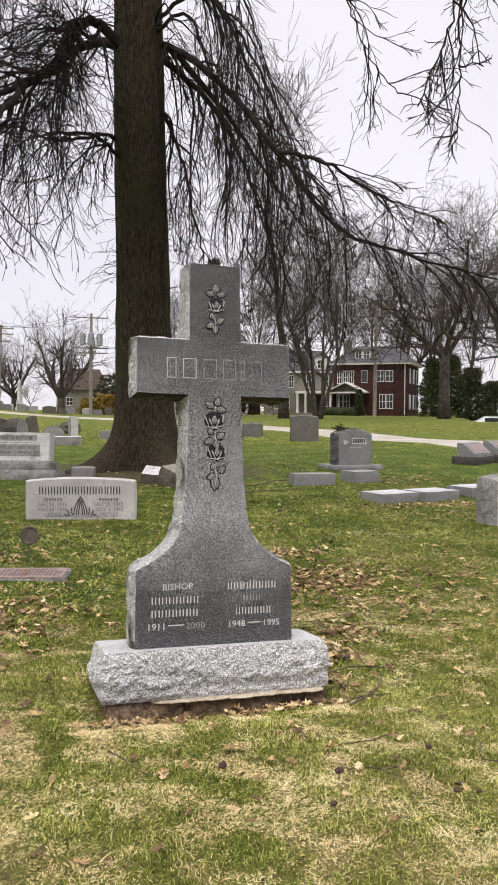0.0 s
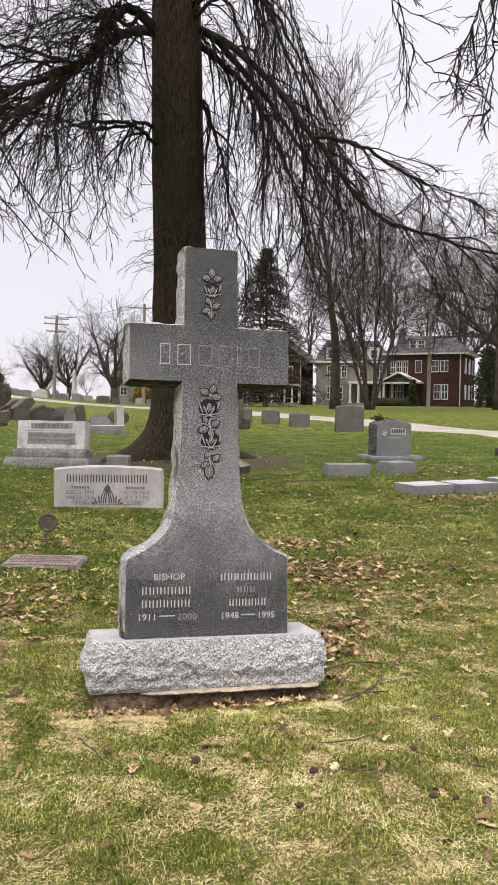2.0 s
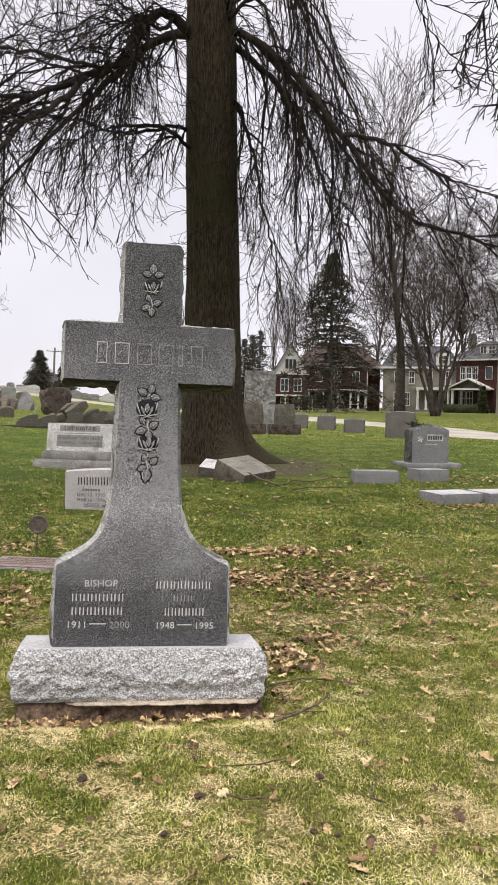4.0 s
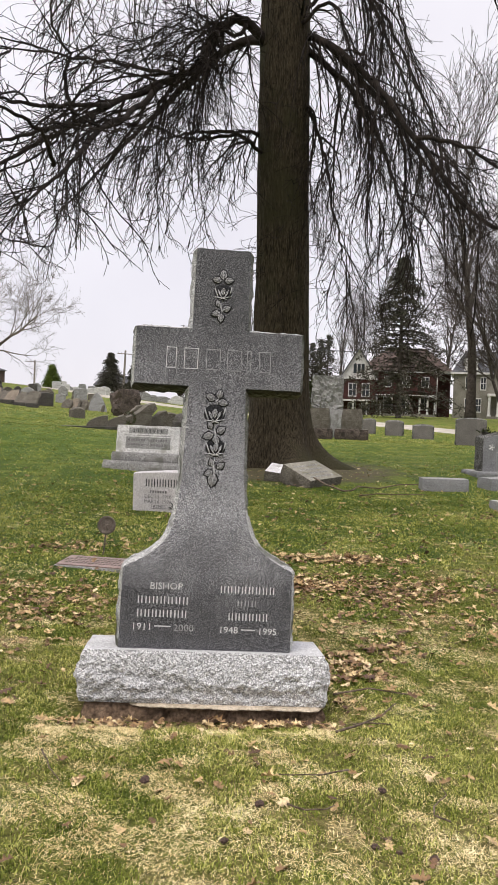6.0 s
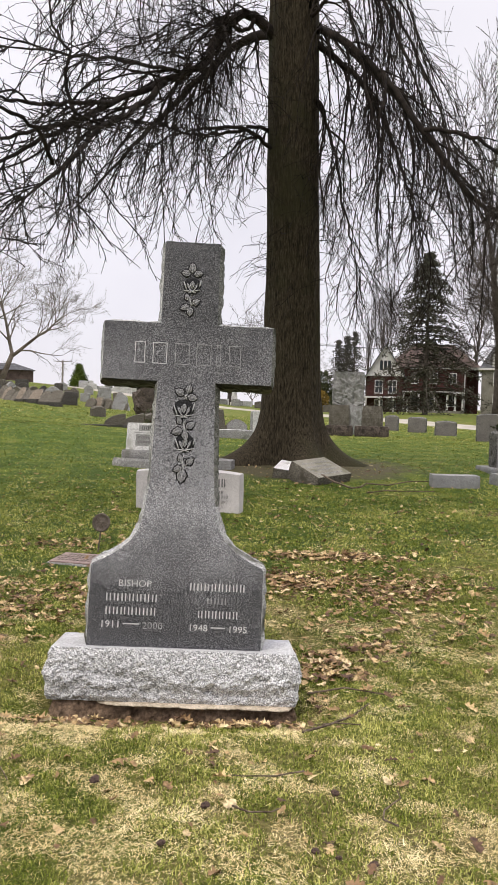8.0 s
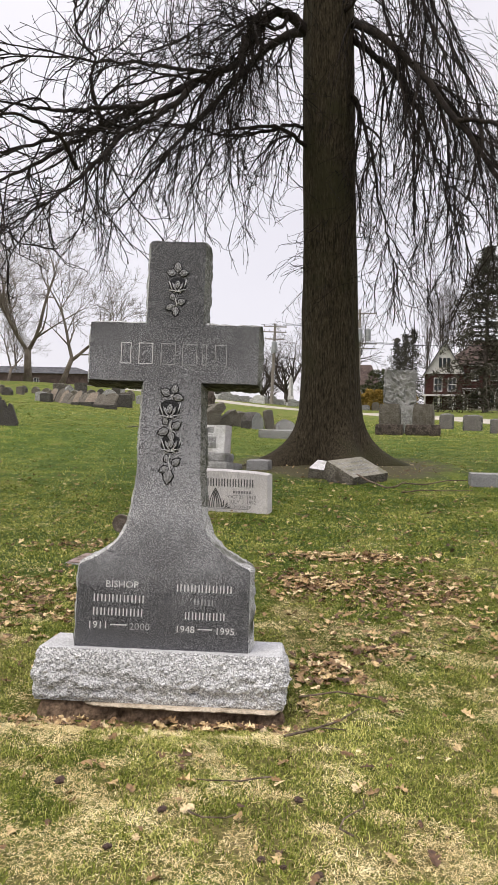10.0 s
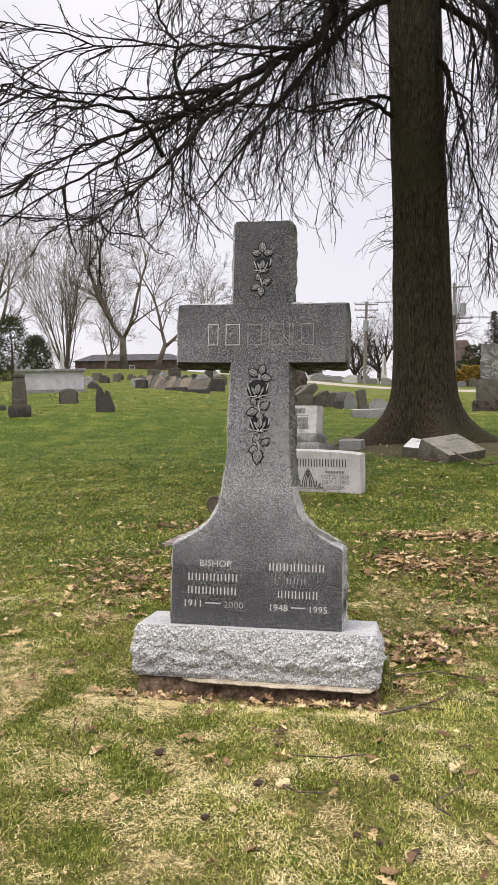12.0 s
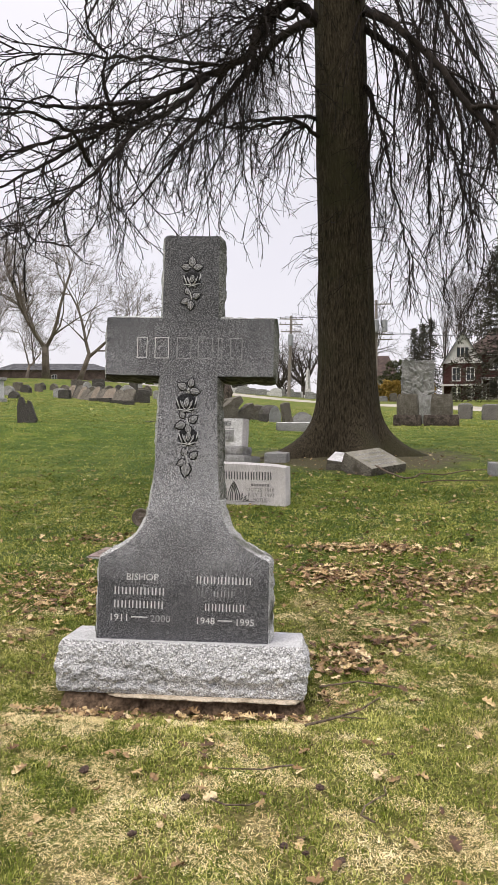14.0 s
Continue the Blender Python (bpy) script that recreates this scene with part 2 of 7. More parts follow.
    bn.inputs["Scale"].default_value, bn.inputs["Detail"].default_value = bump_scale, 5
    l.new(at.outputs["Object"], bn.inputs["Vector"])
    bp = n.new("ShaderNodeBump")
    bp.inputs["Strength"].default_value, bp.inputs["Distance"].default_value = bump, 0.01
    l.new(bn.outputs["Fac"], bp.inputs["Height"])
    l.new(bp.outputs["Normal"], bsdf.inputs["Normal"])
    return m


def glass_pane(name, tint):
    m = bpy.data.materials.new(name)
    m.use_nodes = True
    b = m.node_tree.nodes["Principled BSDF"]
    b.inputs["Base Color"].default_value, b.inputs["Roughness"].default_value = rgb(tint), 0.08
    return m


M_FACE = granite("dark_granite_face", (0.016, 0.016, 0.018), (0.060, 0.060, 0.064), (0.265, 0.265, 0.273), 0.68, 280, 0.02, 400, pale_band=(0.34, 1.20, 2.9))
M_PITCH = granite("pitched_granite_side", (0.12, 0.12, 0.115), (0.38, 0.38, 0.37), (0.70, 0.70, 0.685), 0.85, 150, 0.9, 40, stain=(0.055, 0.057, 0.040))
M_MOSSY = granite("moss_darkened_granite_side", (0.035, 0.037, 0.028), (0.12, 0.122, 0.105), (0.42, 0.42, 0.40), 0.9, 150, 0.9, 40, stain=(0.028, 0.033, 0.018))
M_BASE = granite("pale_granite_base", (0.15, 0.15, 0.15), (0.47, 0.47, 0.468), (0.78, 0.78, 0.775), 0.85, 170, 1.0, 75)
M_SAWN = granite("sawn_granite_top", (0.32, 0.32, 0.32), (0.47, 0.47, 0.47), (0.60, 0.60, 0.60), 0.8, 140, 0.1)
M_CUT = granite("carved_granite_pale", (0.26, 0.26, 0.26), (0.42, 0.42, 0.42), (0.60, 0.60, 0.60), 0.8, 220, 0.2)
M_LEAFCUT = granite("carved_leaf_granite", (0.07, 0.07, 0.072), (0.19, 0.19, 0.192), (0.40, 0.40, 0.41), 0.7, 220, 0.2)
# rose grounds and leaf cuts; also painted shade under the cross arms
M_SHADE = granite("black_granite_and_shade", (0.007, 0.007, 0.008), (0.013, 0.013, 0.014), (0.05, 0.05, 0.053), 0.4, 200, 0.1)
M_FROST = surface("frosted_lettering", (0.46, 0.46, 0.46), (0.62, 0.62, 0.61), 30, 300, 0.3, 0.9, 0.2, 200)
M_FROST_DIM = surface("weathered_lettering", (0.20, 0.20, 0.205), (0.36, 0.36, 0.36), 40, 300, 0.35, 0.9, 0.2, 200)
M_CONCRETE = surface("foundation_concrete", (0.055, 0.036, 0.024), (0.22, 0.155, 0.105), 22, 70, 0.4, 0.95, 0.8, 35)
M_MORTAR = surface("pale_mortar", (0.36, 0.30, 0.22), (0.58, 0.50, 0.39), 12, 90, 0.3, 0.95, 0.6, 45)
M_PALE = granite("pale_pink_granite", (0.34, 0.32, 0.315), (0.54, 0.51, 0.50), (0.68, 0.65, 0.64), 0.75, 160, 0.12)
M_GREY = granite("grey_granite", (0.13, 0.128, 0.125), (0.28, 0.275, 0.268), (0.45, 0.445, 0.435), 0.75, 140, 0.25, 60, stain=(0.16, 0.16, 0.14))
M_GREY_ROUGH = granite("rough_grey_granite", (0.10, 0.10, 0.095), (0.25, 0.245, 0.235), (0.44, 0.43, 0.42), 0.9, 110, 0.8, 30, stain=(0.155, 0.15, 0.135))
M_DARKSTONE = granite("dark_weathered_stone", (0.028, 0.025, 0.023), (0.068, 0.062, 0.057), (0.14, 0.13, 0.12), 0.85, 90, 0.6, 25, stain=(0.05, 0.05, 0.035))
M_BROWNSTONE = granite("brown_weathered_stone", (0.048, 0.042, 0.034), (0.12, 0.108, 0.088), (0.24, 0.218, 0.182), 0.9, 80, 0.6, 22, stain=(0.08, 0.07, 0.055))
M_SPLIT = granite("dark_split_granite_side", (0.03, 0.029, 0.027), (0.11, 0.108, 0.10), (0.34, 0.33, 0.31), 0.95, 90, 1.0, 28, stain=(0.035, 0.034, 0.026))
M_STEEL = granite("honed_grey_granite", (0.14, 0.14, 0.142), (0.24, 0.24, 0.242), (0.37, 0.37, 0.37), 0.7, 160, 0.05, 200, stain=(0.19, 0.187, 0.183))
M_DUN = granite("dun_grey_granite", (0.09, 0.082, 0.075), (0.15, 0.138, 0.127), (0.235, 0.218, 0.20), 0.8, 150, 0.05, 200)
M_LICHEN = granite("lichen_covered_granite", (0.12, 0.115, 0.09), (0.25, 0.24, 0.19), (0.40, 0.385, 0.32), 0.85, 110, 0.5, 30, stain=(0.17, 0.17, 0.12))
M_OLIVE = granite("lichen_dulled_granite", (0.16, 0.15, 0.12), (0.235, 0.222, 0.18), (0.33, 0.315, 0.265), 0.9, 90, 0.3, 30, stain=(0.15, 0.145, 0.10))
M_TOMB = granite("smooth_grey_tomb_stone", (0.38, 0.375, 0.39), (0.52, 0.51, 0.53), (0.64, 0.63, 0.65), 0.8, 60, 0.15, 20)
M_RUST = granite("reddish_brown_stone", (0.10, 0.078, 0.06), (0.22, 0.18, 0.14), (0.36, 0.31, 0.25), 0.9, 80, 0.6, 22, stain=(0.12, 0.10, 0.085))
M_DARKBROWN = granite("dark_brown_rough_stone", (0.03, 0.022, 0.018), (0.075, 0.06, 0.05), (0.17, 0.14, 0.12), 0.95, 60, 1.0, 14, stain=(0.035, 0.03, 0.024))
M_MARBLE = granite("weathered_white_marble", (0.42, 0.41, 0.40), (0.60, 0.59, 0.58), (0.74, 0.73, 0.72), 0.8, 60, 0.2, 30, stain=(0.38, 0.37, 0.34))
M_INK = surface("dark_letter_cut", (0.05, 0.05, 0.05), (0.11, 0.11, 0.11), 30, 200, 0.3, 0.9, 0.1, 100)
M_INK_SOFT = surface("worn_letter_cut", (0.11, 0.105, 0.105), (0.22, 0.21, 0.21), 30, 200, 0.3, 0.9, 0.1, 100)
M_BRONZE = surface("weathered_bronze", (0.075, 0.062, 0.05), (0.17, 0.14, 0.115), 30, 200, 0.4, 0.6, 0.4, 120, metal=0.5)
M_PLATE = surface("bronze_marker_plate", (0.20, 0.14, 0.125), (0.33, 0.25, 0.225), 25, 160, 0.35, 0.6, 0.4, 90, metal=0.2)
M_BARK = surface("oak_bark", (0.017, 0.0135, 0.0088), (0.070, 0.057, 0.036), 48, 150, 0.45, 0.95, 1.0, 44, stain=(0.040, 0.038, 0.019), stain_scale=1.2, stretch=(1, 1, 0.16))
M_TWIG = surface("oak_twig_bark", (0.008, 0.0062, 0.0052), (0.032, 0.025, 0.020), 6, 60, 0.3, 0.9, 0.2, 40)
M_TWIGDRY = surface("dry_broken_twig", (0.07, 0.052, 0.038), (0.19, 0.15, 0.115), 30, 90, 0.3, 0.95, 0.2, 60)
M_POD = surface("dark_seed_pod", (0.04, 0.024, 0.018), (0.13, 0.08, 0.062), 2, 9, 0.4, 0.8, 0.6, 7)
M_FARBARK = surface("grey_brown_bark", (0.045, 0.037, 0.031), (0.105, 0.089, 0.076), 3, 20, 0.3, 0.95, 0.3, 8)
M_PALEBARK = surface("pale_sycamore_bark", (0.085, 0.069, 0.055), (0.21, 0.18, 0.145), 1.2, 20, 0.3, 0.95, 0.3, 8)
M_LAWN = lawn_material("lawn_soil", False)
def leaf_material(name, island):
    """Dry leaves: each its own shade, from dark brown to pale tan."""
    m = bpy.data.materials.new(name)
    m.use_nodes = True
    n, l = m.node_tree.nodes, m.node_tree.links
    bsdf = n["Principled BSDF"]
    bsdf.inputs["Roughness"].default_value = 0.7
    src = n.new("ShaderNodeNewGeometry").outputs["Random Per Island"] if island else n.new("ShaderNodeObjectInfo").outputs["Random"]
    ramp = n.new("ShaderNodeValToRGB")
    e = ramp.color_ramp.elements
    e[0].position, e[0].color = 0.0, (0.085, 0.042, 0.024, 1)
    e[1].position, e[1].color = 1.0, (0.72, 0.58, 0.35, 1)
    for p, c in ((0.25, (0.17, 0.092, 0.040)), (0.55, (0.35, 0.225, 0.100)), (0.82, (0.56, 0.41, 0.20))):
        s = e.new(p)
        s.color = rgb(c)
    l.new(src, ramp.inputs["Fac"])
    at = n.new("ShaderNodeTexCoord")
    f = n.new("ShaderNodeTexNoise")
    f.inputs["Scale"].default_value, f.inputs["Detail"].default_value = (60 if island else 5), 3
    l.new(at.outputs["Object"], f.inputs["Vector"])
    r = n.new("ShaderNodeMapRange")
    r.inputs["From Min"].default_value, r.inputs["From Max"].default_value, r.inputs["To Min"].default_value, r.inputs["To Max"].default_value = 0.3, 0.7, 0.45, 1.3
    l.new(f.outputs["Fac"], r.inputs["Value"])
    mul = n.new("ShaderNodeVectorMath")
    mul.operation = "SCALE"
    l.new(ramp.outputs["Color"], mul.inputs[0])
    l.new(r.outputs["Result"], mul.inputs["Scale"])
    l.new(mul.outputs["Vector"], bsdf.inputs["Base Color"])
    return m


def blade_material(name, stops):
    """Grass blades: each blade its own shade along the stops, shifted by slow patches."""
    m = bpy.data.materials.new(name)
    m.use_nodes = True
    n, l = m.node_tree.nodes, m.node_tree.links
    bsdf = n["Principled BSDF"]
    bsdf.inputs["Roughness"].default_value = 0.7
    bsdf.inputs["Specular IOR Level"].default_value = 0.15
    geo = n.new("ShaderNodeNewGeometry")
    patch = n.new("ShaderNodeTexNoise")
    patch.inputs["Scale"].default_value, patch.inputs["Detail"].default_value, patch.inputs["Roughness"].default_value = 1.7, 7, 0.72
    l.new(geo.outputs["Position"], patch.inputs["Vector"])
    mix = n.new("ShaderNodeMath")
    mix.operation, mix.inputs[1].default_value = "MULTIPLY_ADD", 0.55
    wide = n.new("ShaderNodeMapRange")
    wide.inputs["From Min"].default_value, wide.inputs["From Max"].default_value = 0.30, 0.70
    wide.inputs["To Min"].default_value, wide.inputs["To Max"].default_value = 0.02, 0.56
    l.new(patch.outputs["Fac"], wide.inputs["Value"])
    l.new(geo.outputs["Random Per Island"], mix.inputs[0])
    l.new(wide.outputs["Result"], mix.inputs[2])
    ramp = n.new("ShaderNodeValToRGB")
    e = ramp.color_ramp.elements
    e[0].position, e[0].color = 0.12, rgb(stops[0])
    e[1].position, e[1].color = 1.0, rgb(stops[2])
    s = e.new(0.55)
    s.color = rgb(stops[1])
    l.new(mix.outputs[0], ramp.inputs["Fac"])
    l.new(ramp.outputs["Color"], bsdf.inputs["Base Color"])
    return m


M_GREEN = blade_material("green_grass_blades", ((0.020, 0.038, 0.003), (0.150, 0.180, 0.020), (0.66, 0.62, 0.21)))
M_STRAW = blade_material("straw_grass_blades", ((0.30, 0.205, 0.08), (0.74, 0.59, 0.30), (0.98, 0.88, 0.56)))
M_THATCH = blade_material("turf_thatch", ((0.020, 0.025, 0.006), (0.20, 0.19, 0.050), (0.80, 0.68, 0.32)))
M_LEAF = leaf_material("dry_oak_leaf", False)
M_LEAFPILE = leaf_material("dry_leaf_drift", True)
M_ROAD = surface("worn_asphalt_lane", (0.30, 0.275, 0.235), (0.45, 0.415, 0.36), 0.7, 30, 0.2, 0.95, 0.3, 40)
M_BRICK = surface("red_brick", (0.040, 0.019, 0.017), (0.072, 0.035, 0.030), 1.4, 9, 0.3, 0.95, 0.3, 12)
M_STUCCO = surface("grey_stucco", (0.16, 0.150, 0.125), (0.235, 0.222, 0.188), 1.0, 9, 0.2, 0.95, 0.2, 8)
M_TRIM = surface("white_painted_wood", (0.50, 0.485, 0.465), (0.66, 0.645, 0.625), 2, 12, 0.1, 0.7, 0.1, 10)
M_SLATE = surface("slate_roof", (0.055, 0.055, 0.06), (0.12, 0.12, 0.125), 1.5, 9, 0.3, 0.85, 0.3, 7)
M_PANE = glass_pane("dark_window_glass", (0.035, 0.04, 0.045))
M_NEEDLE = surface("spruce_needles", (0.038, 0.037, 0.026), (0.092, 0.088, 0.066), 1.5, 12, 0.35, 0.9, 0, 8, vary=0.3, island=True)
M_YEW = surface("evergreen_foliage", (0.028, 0.036, 0.016), (0.078, 0.084, 0.042), 1.5, 12, 0.35, 0.9, 0, 8, vary=0.35, island=True)
M_CLIPPED = surface("clipped_shrub", (0.05, 0.075, 0.012), (0.12, 0.16, 0.03), 1.5, 12, 0.35, 0.9, 0, 8, vary=0.3, island=True)
M_SHRUB = surface("spring_shrub", (0.16, 0.11, 0.025), (0.33, 0.22, 0.05), 1.5, 12, 0.35, 0.9, 0, 8, vary=0.35, island=True)
M_POLE = surface("grey_utility_pole", (0.20, 0.175, 0.15), (0.33, 0.30, 0.265), 2, 20, 0.25, 0.95, 0.3, 10, stretch=(1, 1, 0.1))
M_METAL = surface("galvanised_metal", (0.30, 0.31, 0.32), (0.42, 0.43, 0.44), 4, 30, 0.15, 0.5, 0.1, 10, metal=0.6)
M_WIRE = surface("black_cable", (0.02, 0.02, 0.02), (0.035, 0.035, 0.035), 4, 30, 0.1, 0.7, 0, 10)
M_WHITECAR = surface("white_car_paint", (0.70, 0.71, 0.72), (0.78, 0.79, 0.80), 2, 30, 0.03, 0.25, 0, 10)
M_RUBBER = surface("tyre_rubber", (0.02, 0.02, 0.02), (0.035, 0.035, 0.035), 9, 30, 0.1, 0.8, 0, 10)
M_BROWNROOF = surface("brown_shingle_roof", (0.06, 0.045, 0.04), (0.115, 0.085, 0.075), 1.0, 8, 0.3, 0.9, 0.2, 7)


# ---- mesh helpers ----
def part(name, bm, material, parent=None, label="", smooth=False):
    """One mesh object from a bmesh (or from lists of vertices and faces), under a thing or a part."""
    me = bpy.data.meshes.new(name)
    if isinstance(bm, tuple):
        me.from_pydata(bm[0], [], bm[1])
    else:
        bm.to_mesh(me)
        bm.free()
    for m in material if isinstance(material, (list, tuple)) else [material]:
        me.materials.append(m)
    if smooth:
        me.polygons.foreach_set("use_smooth", [True] * len(me.polygons))
    me.update()
    ob = new(name, me)
    if parent is not None:
        ob.parent = parent
    if label:
        tagged(ob, label)
    return ob


def thing(name, label, category, m=None, group="", kind=""):
    ob = new(name)
    ob.empty_display_size = 0.1
    if m is not None:
        ob.matrix_basis = m
    return tagged(ob, label, category, group, kind)


def box(bm, x0, x1, y0, y1, z0, z1, bevel=0.0, mi=0):
    vs = [bm.verts.new((x, y, z)) for z in (z0, z1) for y in (y0, y1) for x in (x0, x1)]
    fs = [bm.faces.new([vs[i] for i in f]) for f in ((0, 2, 3, 1), (4, 5, 7, 6), (0, 1, 5, 4), (2, 6, 7, 3), (0, 4, 6, 2), (1, 3, 7, 5))]
    for f in fs:
        f.material_index = mi
    if bevel:
        es = list({e for f in fs for e in f.edges})
        bmesh.ops.bevel(bm, geom=es, offset=bevel, segments=2, profile=0.6, affect="EDGES")
    return bm


def one_box(*a, **k):
    return box(bmesh.new(), *a, **k)


def tube(vs, fs, pts, radii, sides=6, cap=True):
    """Adds a tapered tube along pts to the lists vs, fs."""
    base = len(vs)
    up = Vector((0, 0, 1))
    for i, p in enumerate(pts):
        a, b = pts[max(0, i - 1)], pts[min(len(pts) - 1, i + 1)]
        t = (Vector(b) - Vector(a)).normalized()
        u = t.cross(up if abs(t.z) < 0.95 else Vector((1, 0, 0))).normalized()
        v = t.cross(u)
        for k in range(sides):
            c = 2 * math.pi * k / sides
            q = Vector(p) + (u * math.cos(c) + v * math.sin(c)) * radii[i]
            vs.append((q.x, q.y, q.z))
    for i in range(len(pts) - 1):
        for k in range(sides):
            k2 = (k + 1) % sides
            r = base + i * sides
            fs.append((r + k, r + k2, r + sides + k2, r + sides + k))
    if cap:
        fs.append(tuple(base + (len(pts) - 1) * sides + k for k in range(sides)))
        fs.append(tuple(base + sides - 1 - k for k in range(sides)))


def resample(outline, step):
    out = []
    for a, b in zip(outline, outline[1:] + outline[:1]):
        d = math.hypot(b[0] - a[0], b[1] - a[1])
        k = max(1, round(d / step))
        out += [(a[0] + (b[0] - a[0]) * i / k, a[1] + (b[1] - a[1]) * i / k) for i in range(k)]
    return out


def prism(outline, depth, bulge=0.0, layers=6, step=0.05, axis="y", seed=0, chip=0.15, freq=7.0, taper=0.0, low=0.3, shape=None):
    """A slab cut to an outline (counter-clockwise), with split, bulging sides. Front and back (or top and foot) stay flat.
    Slot 0: the flat faces; slot 1: the split sides."""
    pts = resample(outline, step)
    n = len(pts)
    cx, cz = sum(p[0] for p in pts) / n, sum(p[1] for p in pts) / n
    normals = []
    for i in range(n):
        a, b = pts[i - 1], pts[(i + 1) % n]
        d = math.hypot(b[0] - a[0], b[1] - a[1]) or 1
        normals.append(((b[1] - a[1]) / d, -(b[0] - a[0]) / d))
    vs, fs, mats = [], [], []
    for i in range(layers + 1):
        u = i / layers
        swell = max(chip, min(1.0, 4.2 * u * (1 - u) + 0.1)) if 0 < i < layers else chip
        for (x, z), (nx, nz) in zip(pts, normals):
            q = Vector((x, u * depth, z)) + Vector((seed * 3.7, seed * 1.3, seed * 7.1))
            f = 0.55 * (noise.noise(q * freq) + 1) / 2 + 0.3 * (noise.noise(q * freq * 2.7) + 1) / 2 + 0.15 * (noise.noise(q * freq * 7) + 1) / 2
            if shape:
                swell = shape(u, q)
            o = bulge * swell * (low + (1 - low) * 1.6 * f)
            k = 1 - taper * u
            px, pz = cx + (x - cx) * k + nx * o, (cz + (z - cz) * k if axis == "z" else z) + nz * o
            vs.append((px, u * depth, pz) if axis == "y" else (px, pz, u * depth))
    for i in range(layers):
        for k in range(n):
            k2 = (k + 1) % n
            q = (i * n + k, i * n + k2, (i + 1) * n + k2, (i + 1) * n + k)
            fs.append(q)
            mats.append(1)
    fs.append(tuple(range(n)))
    fs.append(tuple(layers * n + k for k in reversed(range(n))))
    mats += [0, 0]
    bm = bmesh.new()
    bv = [bm.verts.new(v) for v in vs]
    for f, mi in zip(fs, mats):
        bm.faces.new([bv[i] for i in f]).material_index = mi
    bmesh.ops.recalc_face_normals(bm, faces=bm.faces)
    return bm


def lettering(body, size, depth=0.002, align="CENTER", width=1.0):
    """A mesh of built-in lettering, standing upright in the x-z plane and facing -y."""
    cu = bpy.data.curves.new("lettering", "FONT")
    cu.body, cu.size, cu.extrude, cu.align_x, cu.resolution_u = body, size, depth, align, 2
    ob = bpy.data.objects.new("lettering", cu)
    scene.collection.objects.link(ob)
    me = bpy.data.meshes.new_from_object(ob.evaluated_get(bpy.context.evaluated_depsgraph_get()))
    bpy.data.objects.remove(ob)
    me.transform(pose(0, 0, 0, 90) @ Matrix.Diagonal((width, 1, 1, 1)))
    bm = bmesh.new()
    bm.from_mesh(me)
    bpy.data.meshes.remove(me)
    return bm


def put(ob, x, y, z, rx=0, ry=0, rz=0):
    ob.matrix_basis = pose(x, y, z, rx, ry, rz)
    return ob


# ---- ground ----
def lerp_tab(tab, v):
    if v <= tab[0][0]: return tab[0][1]
    for (a, p), (b, q) in zip(tab, tab[1:]):
        if v <= b:
            u = (v - a) / (b - a); u = u * u * (3 - 2 * u)
            return p + (q - p) * u
    return tab[-1][1]
NEAR = [(-8, .09), (-1.1, .08), (0.1, .02), (0.8, .04), (2.7, .15), (4.5, .23), (6.6, .35), (8.5, .42), (12, .46)]
RIGHT = [(12, .46), (20, .52), (28, .38), (40, .42), (60, .72), (95, .85)]
LEFT = [(12, .55), (18, .90), (30, 1.18), (40, 1.36), (55, 2.05), (78, 3.4), (95, 3.75), (150, 3.9), (260, 4.2)]
def ground_z(x, y):
    r = math.hypot(x, y + 3.4)
    a = math.degrees(math.atan2(x, y + 3.4))
    near = lerp_tab(NEAR, y) if y > -8 else .09
    near -= 0.052 * math.exp(-((y + 0.09) / 0.17) ** 2) * min(1, max(0, (0.78 - abs(x)) / 0.2))
    near -= 0.035 * max(-1.5, min(1.5, x)) * math.exp(-(y * y) / 4)
    w = min(1, max(0, (8 - a) / 28)) if y > -3.4 else 0.5
    w = w * w * (3 - 2 * w)
    far = lerp_tab(RIGHT, r) * (1 - w) + lerp_tab(LEFT, r) * w
    k = min(1, max(0, (r - 9) / 7)); k = k * k * (3 - 2 * k)
    s = min(1, max(0, (a - 32.5) / 3)) * min(1, max(0, (r - 54) / 12)) if abs(a) < 90 else 0
    return near * (1 - k) + far * k - 1.3 * s * s * (3 - 2 * s)


def bumpy(x, y):
    k = 1 / (1 + (math.hypot(x, y) / 14) ** 2)
    return ground_z(x, y) + k * (0.028 * noise.noise((x * 0.9, y * 0.9, 3)) + 0.010 * noise.noise((x * 4, y * 4, 7)))


def ground_sheet():
    radii = [0.08 * i for i in range(1, 50)] + [4 + 0.2 * i for i in range(42)]
    while radii[-1] < 4200:
        radii.append(radii[-1] * 1.055)
    seg = 320
    vs, fs = [(0.5, 2.0, bumpy(0.5, 2.0))], []
    for r in radii:
        for k in range(seg):
            a = 2 * math.pi * k / seg
            x, y = 0.5 + r * math.sin(a), 2.0 + r * math.cos(a)
            vs.append((x, y, bumpy(x, y)))
    for k in range(seg):
        fs.append((0, 1 + (k + 1) % seg, 1 + k))
    for i in range(len(radii) - 1):
        for k in range(seg):
            k2 = (k + 1) % seg
            fs.append((1 + i * seg + k, 1 + i * seg + k2, 1 + (i + 1) * seg + k2, 1 + (i + 1) * seg + k))
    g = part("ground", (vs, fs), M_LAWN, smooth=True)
    tagged(g, "cemetery lawn of green and dormant straw-coloured grass", "ground", kind="structure")


ground_sheet()


def polar(a, d):
    return d * math.sin(radians(a)), -3.4 + d * math.cos(radians(a))


